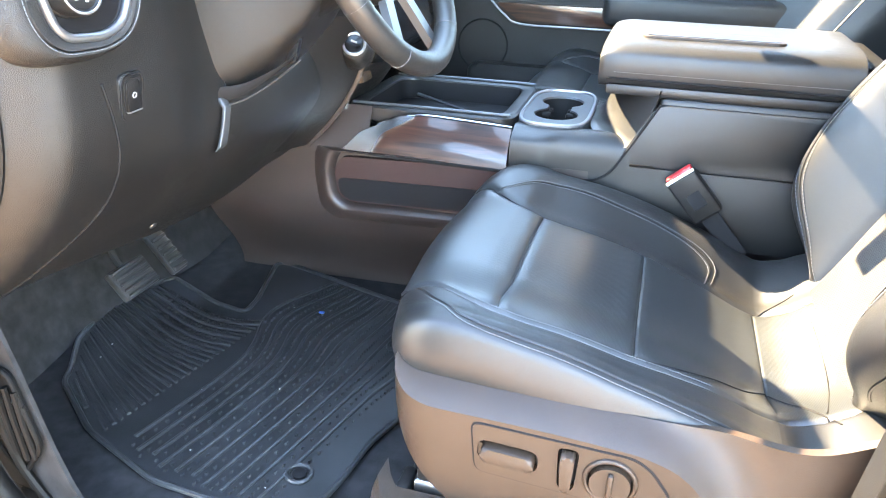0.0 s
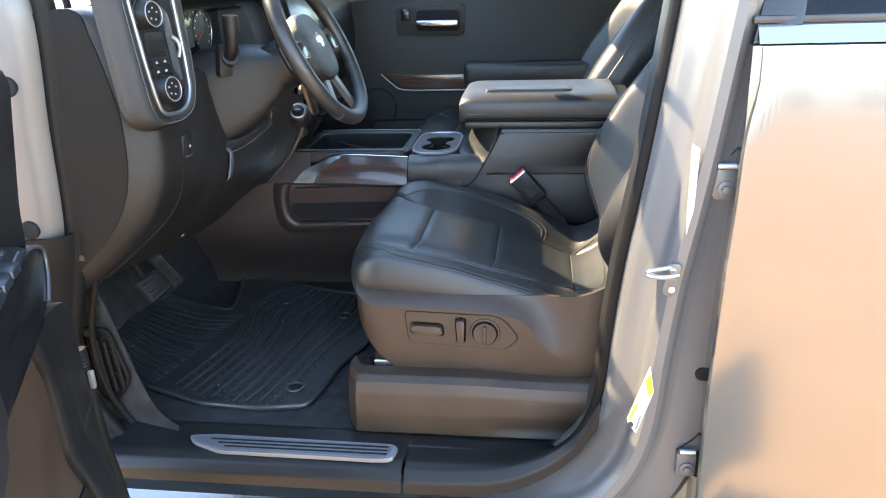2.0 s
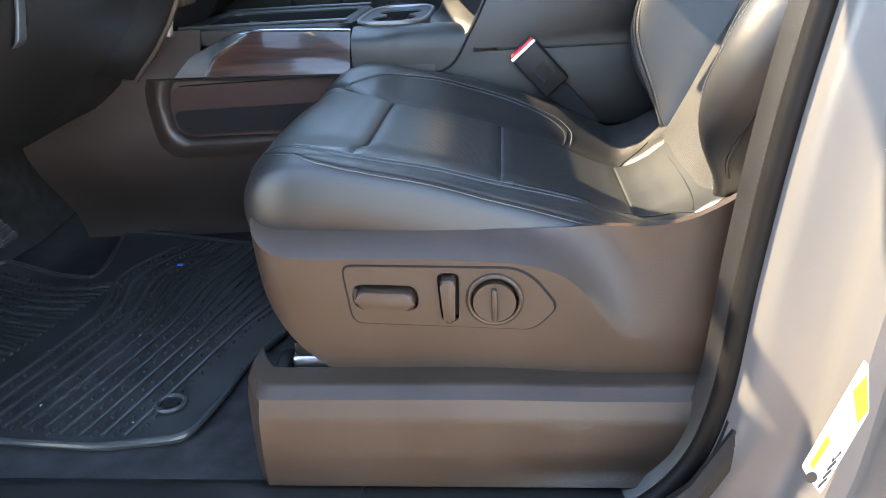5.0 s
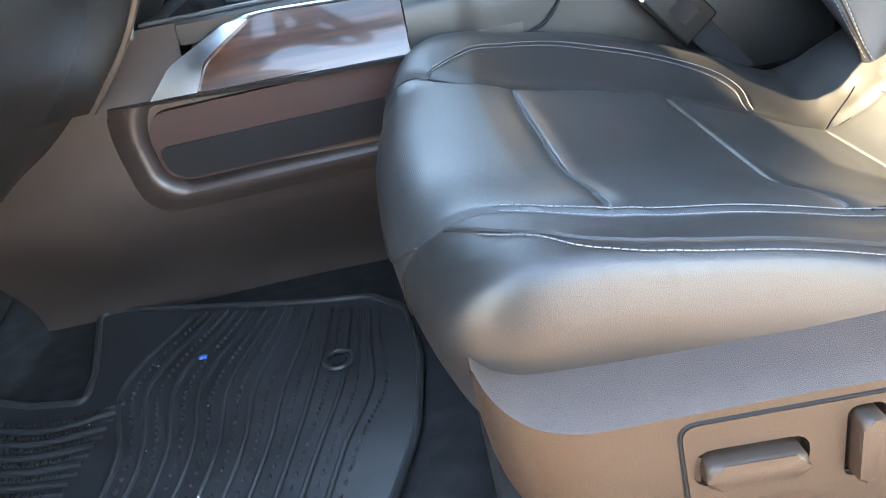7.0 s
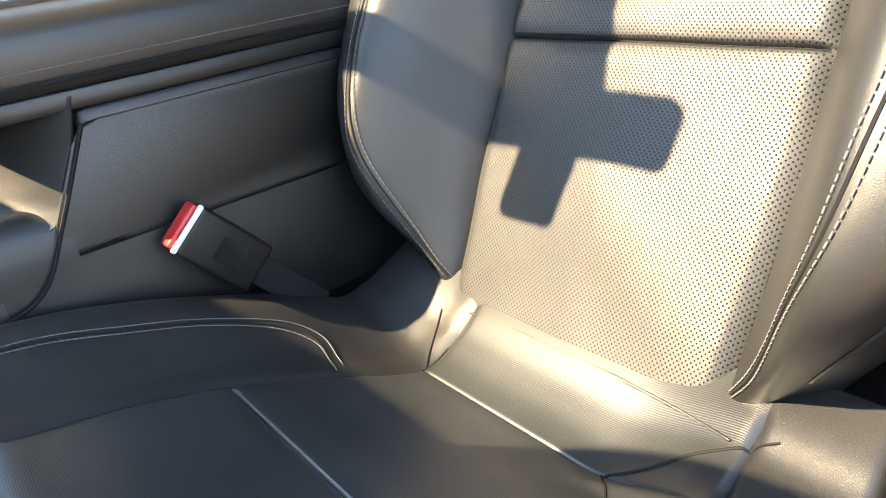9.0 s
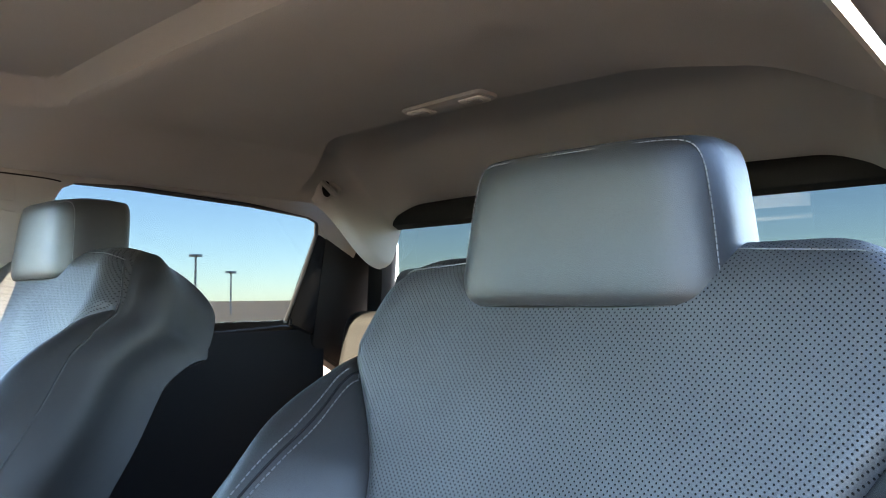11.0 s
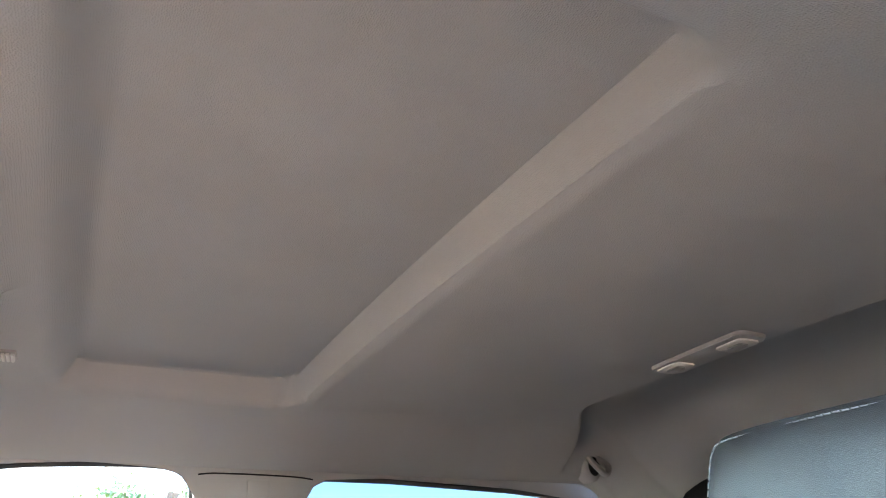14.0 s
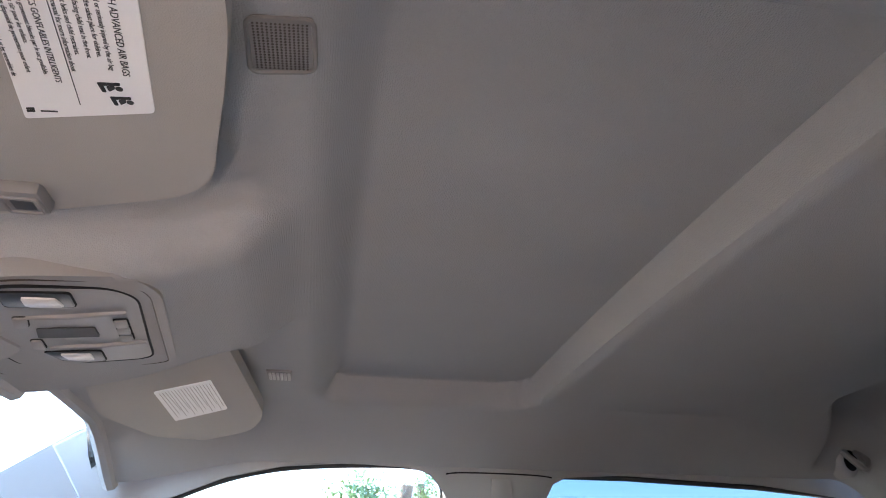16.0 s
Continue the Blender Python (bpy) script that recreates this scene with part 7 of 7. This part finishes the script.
# overhead console
ohc = thing("overhead_console", (0.10, YC, 1.81), "grey overhead console with reading lamps and buttons", "overhead console")
oz = lambda d: (lambda a, b: Vector((a, b, 1.834 - 0.20 * max(0.0, 0.2 - a) - d)))
part("console_frame", slab(rounded([(0.02, 0.80), (0.117, 0.777), (0.208, 0.810), (0.224, 0.845), (0.201, 1.078), (0.185, 1.104), (0.107, 1.095), (0.02, 1.08)], 0.025, 5), oz(0.014), oz(-0.02), 0.006, 3), OHC, ohc)
pan_o = rounded([(0.04, 0.80), (0.114, 0.795), (0.187, 0.825), (0.202, 0.855), (0.188, 0.98), (0.182, 1.042), (0.142, 1.034), (0.06, 1.01)], 0.018, 5)
pan = part("console_panel", slab(pan_o, oz(0.0165), oz(0.0), 0.002), OHC, ohc)
part("panel_gap", tube([oz(0.0155)(a, b) for a, b in pan_o], 0.0015, 6, closed=True), DARK, pan)
part("frame_gap", tube([oz(0.0145)(a, b) for a, b in rounded([(0.03, 0.79), (0.117, 0.785), (0.200, 0.816), (0.214, 0.848), (0.193, 1.068), (0.180, 1.070), (0.10, 1.06), (0.03, 1.04)], 0.02, 5)], 0.0009, 5, closed=True), PLASTIC, ohc)
for o, q in (([(0.106, 0.802), (0.155, 0.821), (0.152, 0.854), (0.102, 0.835)], [(0.120, 0.815), (0.143, 0.826), (0.145, 0.848), (0.118, 0.837)]),
             ([(0.092, 0.968), (0.140, 0.989), (0.137, 1.024), (0.100, 1.005)], [(0.104, 0.978), (0.130, 0.990), (0.129, 1.012), (0.108, 1.002)])):
    lam = part("reading_lamp", slab(rounded(o, 0.004), oz(0.0185), oz(0.01), 0.001), STEELBLUE, pan, "ribbed clear reading lamp")
    part("lamp_lens", slab(rounded(q, 0.003), oz(0.0200), oz(0.016), 0.001), LENS, lam)
    part("lamp_gap", tube([oz(0.0172)(a, b) for a, b in rounded(o, 0.004)], 0.0013, 5, closed=True), DARK, lam)
for o in ([(0.099, 0.861), (0.109, 0.866), (0.103, 0.890), (0.093, 0.887)], [(0.093, 0.927), (0.101, 0.930), (0.098, 0.957), (0.088, 0.952)]):
    part("lamp_button", slab(rounded(o, 0.003), oz(0.0200), oz(0.01), 0.001), OHC, pan)
    part("button_gap", tube([oz(0.0172)(a, b) for a, b in rounded(o, 0.003)], 0.0012, 5, closed=True), DARK, pan)
part("display_slot", slab(rounded([(0.106, 0.899), (0.152, 0.915), (0.150, 0.944), (0.100, 0.926)], 0.003), oz(0.0178), oz(0.01)), INK, pan, "dark display slot")
for yy in (0.873, 0.966):
    part("panel_ridge", tube([oz(0.0165)(0.100, yy - 0.008), oz(0.0175)(0.14, yy + 0.004), oz(0.0165)(0.186, yy + 0.012)], 0.003, 6), OHC, pan)
for k in range(3):
    u = k / 3
    o = [(0.172 - 0.006 * u, 0.900 + 0.064 * u), (0.183 - 0.006 * u, 0.903 + 0.064 * u), (0.181 - 0.006 * u, 0.922 + 0.064 * u), (0.170 - 0.006 * u, 0.919 + 0.064 * u)]
    part("call_button", slab(rounded(o, 0.002), oz(0.0200), oz(0.01), 0.001), OHC, pan)
    part("button_gap", tube([oz(0.0172)(a, b) for a, b in rounded(o, 0.002)], 0.0012, 5, closed=True), DARK, pan)
part("glasses_pod", slab(rounded([(0.0, 0.885), (0.070, 0.880), (0.080, 0.948), (0.056, 0.972), (0.0, 0.972)], 0.008), oz(0.020), oz(0.0), 0.002), LINERTRIM, ohc)

# rear dome lamp
dome = thing("dome_lamp", (1.17, YC, 1.87), "beige rear dome lamp with two reading lenses", "lamp")
dz = lambda d: (lambda a, b: Vector((a, b, liner(a, b) - d)))
dl = part("lamp_housing", slab(rounded([(1.140, YC - 0.098), (1.193, YC - 0.098), (1.205, YC + 0.088), (1.152, YC + 0.09)], 0.014, 4), dz(0.012), dz(-0.003), 0.004, 2), LINERTRIM, dome)
# dark outline painted for the shade round the housing
part("housing_shade", tube([dz(0.0015)(a, b) for a, b in rounded([(1.140, YC - 0.098), (1.193, YC - 0.098), (1.205, YC + 0.088), (1.152, YC + 0.09)], 0.014, 4)], 0.0014, 6, closed=True), DARK, dome)
for yy in (YC - 0.062, YC + 0.055):
    ln = part("lamp_lens", slab(rounded([(1.152, yy - 0.025), (1.188, yy - 0.025), (1.192, yy + 0.025), (1.156, yy + 0.025)], 0.008), dz(0.0145), dz(0.008), 0.001), LENS, dl, "clear ribbed lamp lens")
    part("lens_switch", slab(rounded([(1.163, yy - 0.013), (1.180, yy - 0.013), (1.182, yy + 0.013), (1.165, yy + 0.013)], 0.004), dz(0.0165), dz(0.012), 0.001), LINERTRIM, ln)

# coat hook
hk = thing("coat_hook", (1.42, 1.57, 1.82), "pale grey plastic coat hook by the rear window", "coat hook")
hc = Vector((1.415, 1.560, 1.812))
part("hook_base", ring_loft([[hc + Vector((k * 0.024 * math.cos(a), 0.014 * h, k * 0.032 * math.sin(a))) for a in span(0, 2 * math.pi, 25)[:-1]] for h, k in ((2.2, 1.0), (0.3, 1.0), (-0.2, 0.85), (-0.4, 0.6))]), LINERTRIM, hk)
part("hook_seat", ring_loft([[hc + Vector((k * 0.015 * math.cos(a), -0.0065 - 0.004 * h, k * 0.020 * math.sin(a))) for a in span(0, 2 * math.pi, 25)[:-1]] for h, k in ((0, 1.0), (0.4, 0.9))]), DARK, hk)
part("hook_loop", tube(curve_pts([hc + Vector((-0.012, -0.006, 0.016)), hc + Vector((-0.016, -0.034, -0.004)), hc + Vector((0, -0.044, -0.022)), hc + Vector((0.016, -0.034, -0.004)), hc + Vector((0.012, -0.006, 0.016))], 20), 0.0065, 8), OHC, hk)

# rear-view mirror behind the windshield
MY = 0.83
mir = thing("rear_view_mirror", (-0.14, MY, 1.70), "black rear-view mirror on the windshield", "mirror")
part("mirror_head", rbox((-0.125, MY + 0.016, 1.702), (0.030, 0.340, 0.070), 0.014, 3, Matrix.Rotation(radians(8), 4, "Y")), GLOSS, mir)
part("mirror_glass", rbox((-0.1085, MY + 0.016, 1.700), (0.002, 0.322, 0.056), 0.0, 1, Matrix.Rotation(radians(8), 4, "Y")), CHROME, mir)
part("mirror_arm", tube([(-0.13, MY, 1.72), (-0.17, MY, 1.755)], 0.012, 8), DARK, mir)
part("sensor_pod", rbox((-0.12, MY + 0.022, 1.775), (0.16, 0.145, 0.05), 0.012, 3, Matrix.Rotation(radians(-28), 4, "Y")), DARK, mir)
# unseen block added to join the pod's shadow to the header's
part("shadow_stem_block", rbox((-0.045, MY - 0.018, 1.808), (0.13, 0.070, 0.03), 0.008, 2, Matrix.Rotation(radians(-28), 4, "Y")), DARK, mir)
# unseen block added to cast the lower lobe of the mirror's shadow
part("shadow_lobe_block", rbox((-0.125, MY - 0.022, 1.618), (0.028, 0.080, 0.100), 0.012, 3), DARK, mir)

# ---- rear bench ----
bench = thing("rear_bench", (1.35, YC, 0.60), "black leather rear bench seat in deep shade", "car seat")
part("bench_cushion", rbox((1.30, YC, 0.88), (0.48, 1.50, 0.16), 0.05, 4, Matrix.Rotation(radians(-4), 4, "Y")), LEATHER, bench)
part("bench_back", rbox((1.60, YC, 1.20), (0.14, 1.50, 0.62), 0.05, 4, Matrix.Rotation(radians(12), 4, "Y")), LEATHER, bench)
part("bench_base", rbox((1.36, YC, 0.70), (0.40, 1.40, 0.20), 0.02), DARK, bench)
for y in (0.5, YC, 1.42):
    part("bench_headrest", rbox((1.66, y, 1.555), (0.09, 0.24, 0.13), 0.04, 4), LEATHER, bench)

# ---- distance outside the windows ----
def tree(at, h, seed, label):
    rnd = random.Random(seed)
    ob = thing("tree", at, label, "tree", "trees")
    o = Vector(at)
    bm = tube(curve_pts([o, o + Vector((0.1, 0, h * 0.25)), o + Vector((0, 0.1, h * 0.5)), o + Vector((0.1, 0, h * 0.8))], 10), 0.16, 8)
    limbs = []
    for k in range(9):
        a = k * 2.4
        s = o + Vector((0.05, 0.05, h * rnd.uniform(0.3, 0.6)))
        e = s + Vector((math.cos(a), math.sin(a), rnd.uniform(0.5, 1.0))) * h * rnd.uniform(0.16, 0.28)
        tube([s, s.lerp(e, 0.5) + Vector((0, 0, 0.1)), e], 0.05, 6, bm)
        limbs.append(e)
    part("trunk", bm, BARK, ob)
    me = bmesh.new()
    for k in range(5200):
        c = rnd.choice(limbs)
        d = Vector((rnd.gauss(0, 1), rnd.gauss(0, 1), rnd.gauss(0, 0.8))) * h * 0.075
        p = c + d
        r = rnd.uniform(0.05, 0.11)
        u = Vector((rnd.gauss(0, 1), rnd.gauss(0, 1), rnd.gauss(0, 1))).normalized()
        v = u.orthogonal().normalized()
        q = [me.verts.new(p + x) for x in (-u * r, v * r * 0.5, u * r, -v * r * 0.5)]
        me.faces.new(q)
    tagged(part("crown", me, LEAF, ob, "", False), "", "", "", "")
    return ob


tree((2.45, 19.6, 0.0), 4.7, 3, "green leafy tree beyond the lot")
tree((4.3, 31.0, 0.0), 6.4, 8, "green leafy tree beyond the lot")
for x, y, h in ((35.8, 60.0, 5.6), (46.0, 70.0, 4.6)):
    lp = thing("lamp_post", (x, y, 0), "tall grey parking lot lamp post", "lamp post", "lamp posts")
    part("pole", tube([(x, y, 0), (x, y, h)], 0.10, 8), POLE, lp)
    part("lamp_head", rbox((x, y, h), (1.1, 0.5, 0.25), 0.05), POLE, lp)
shop = thing("low_building", (-10, -60, 0), "long low pale building across the lot", "building")
part("wall", rbox((0, -60, 2.0), (70, 8, 4.0), 0.05), STUCCO, shop)
part("roof", rbox((0, -60, 4.15), (71, 9, 0.3), 0.05), DARK, shop)
for k in range(12):
    part("window", rbox((-30 + 5.4 * k, -55.96, 1.6), (2.6, 0.1, 2.0), 0.02), GLOSS, shop)
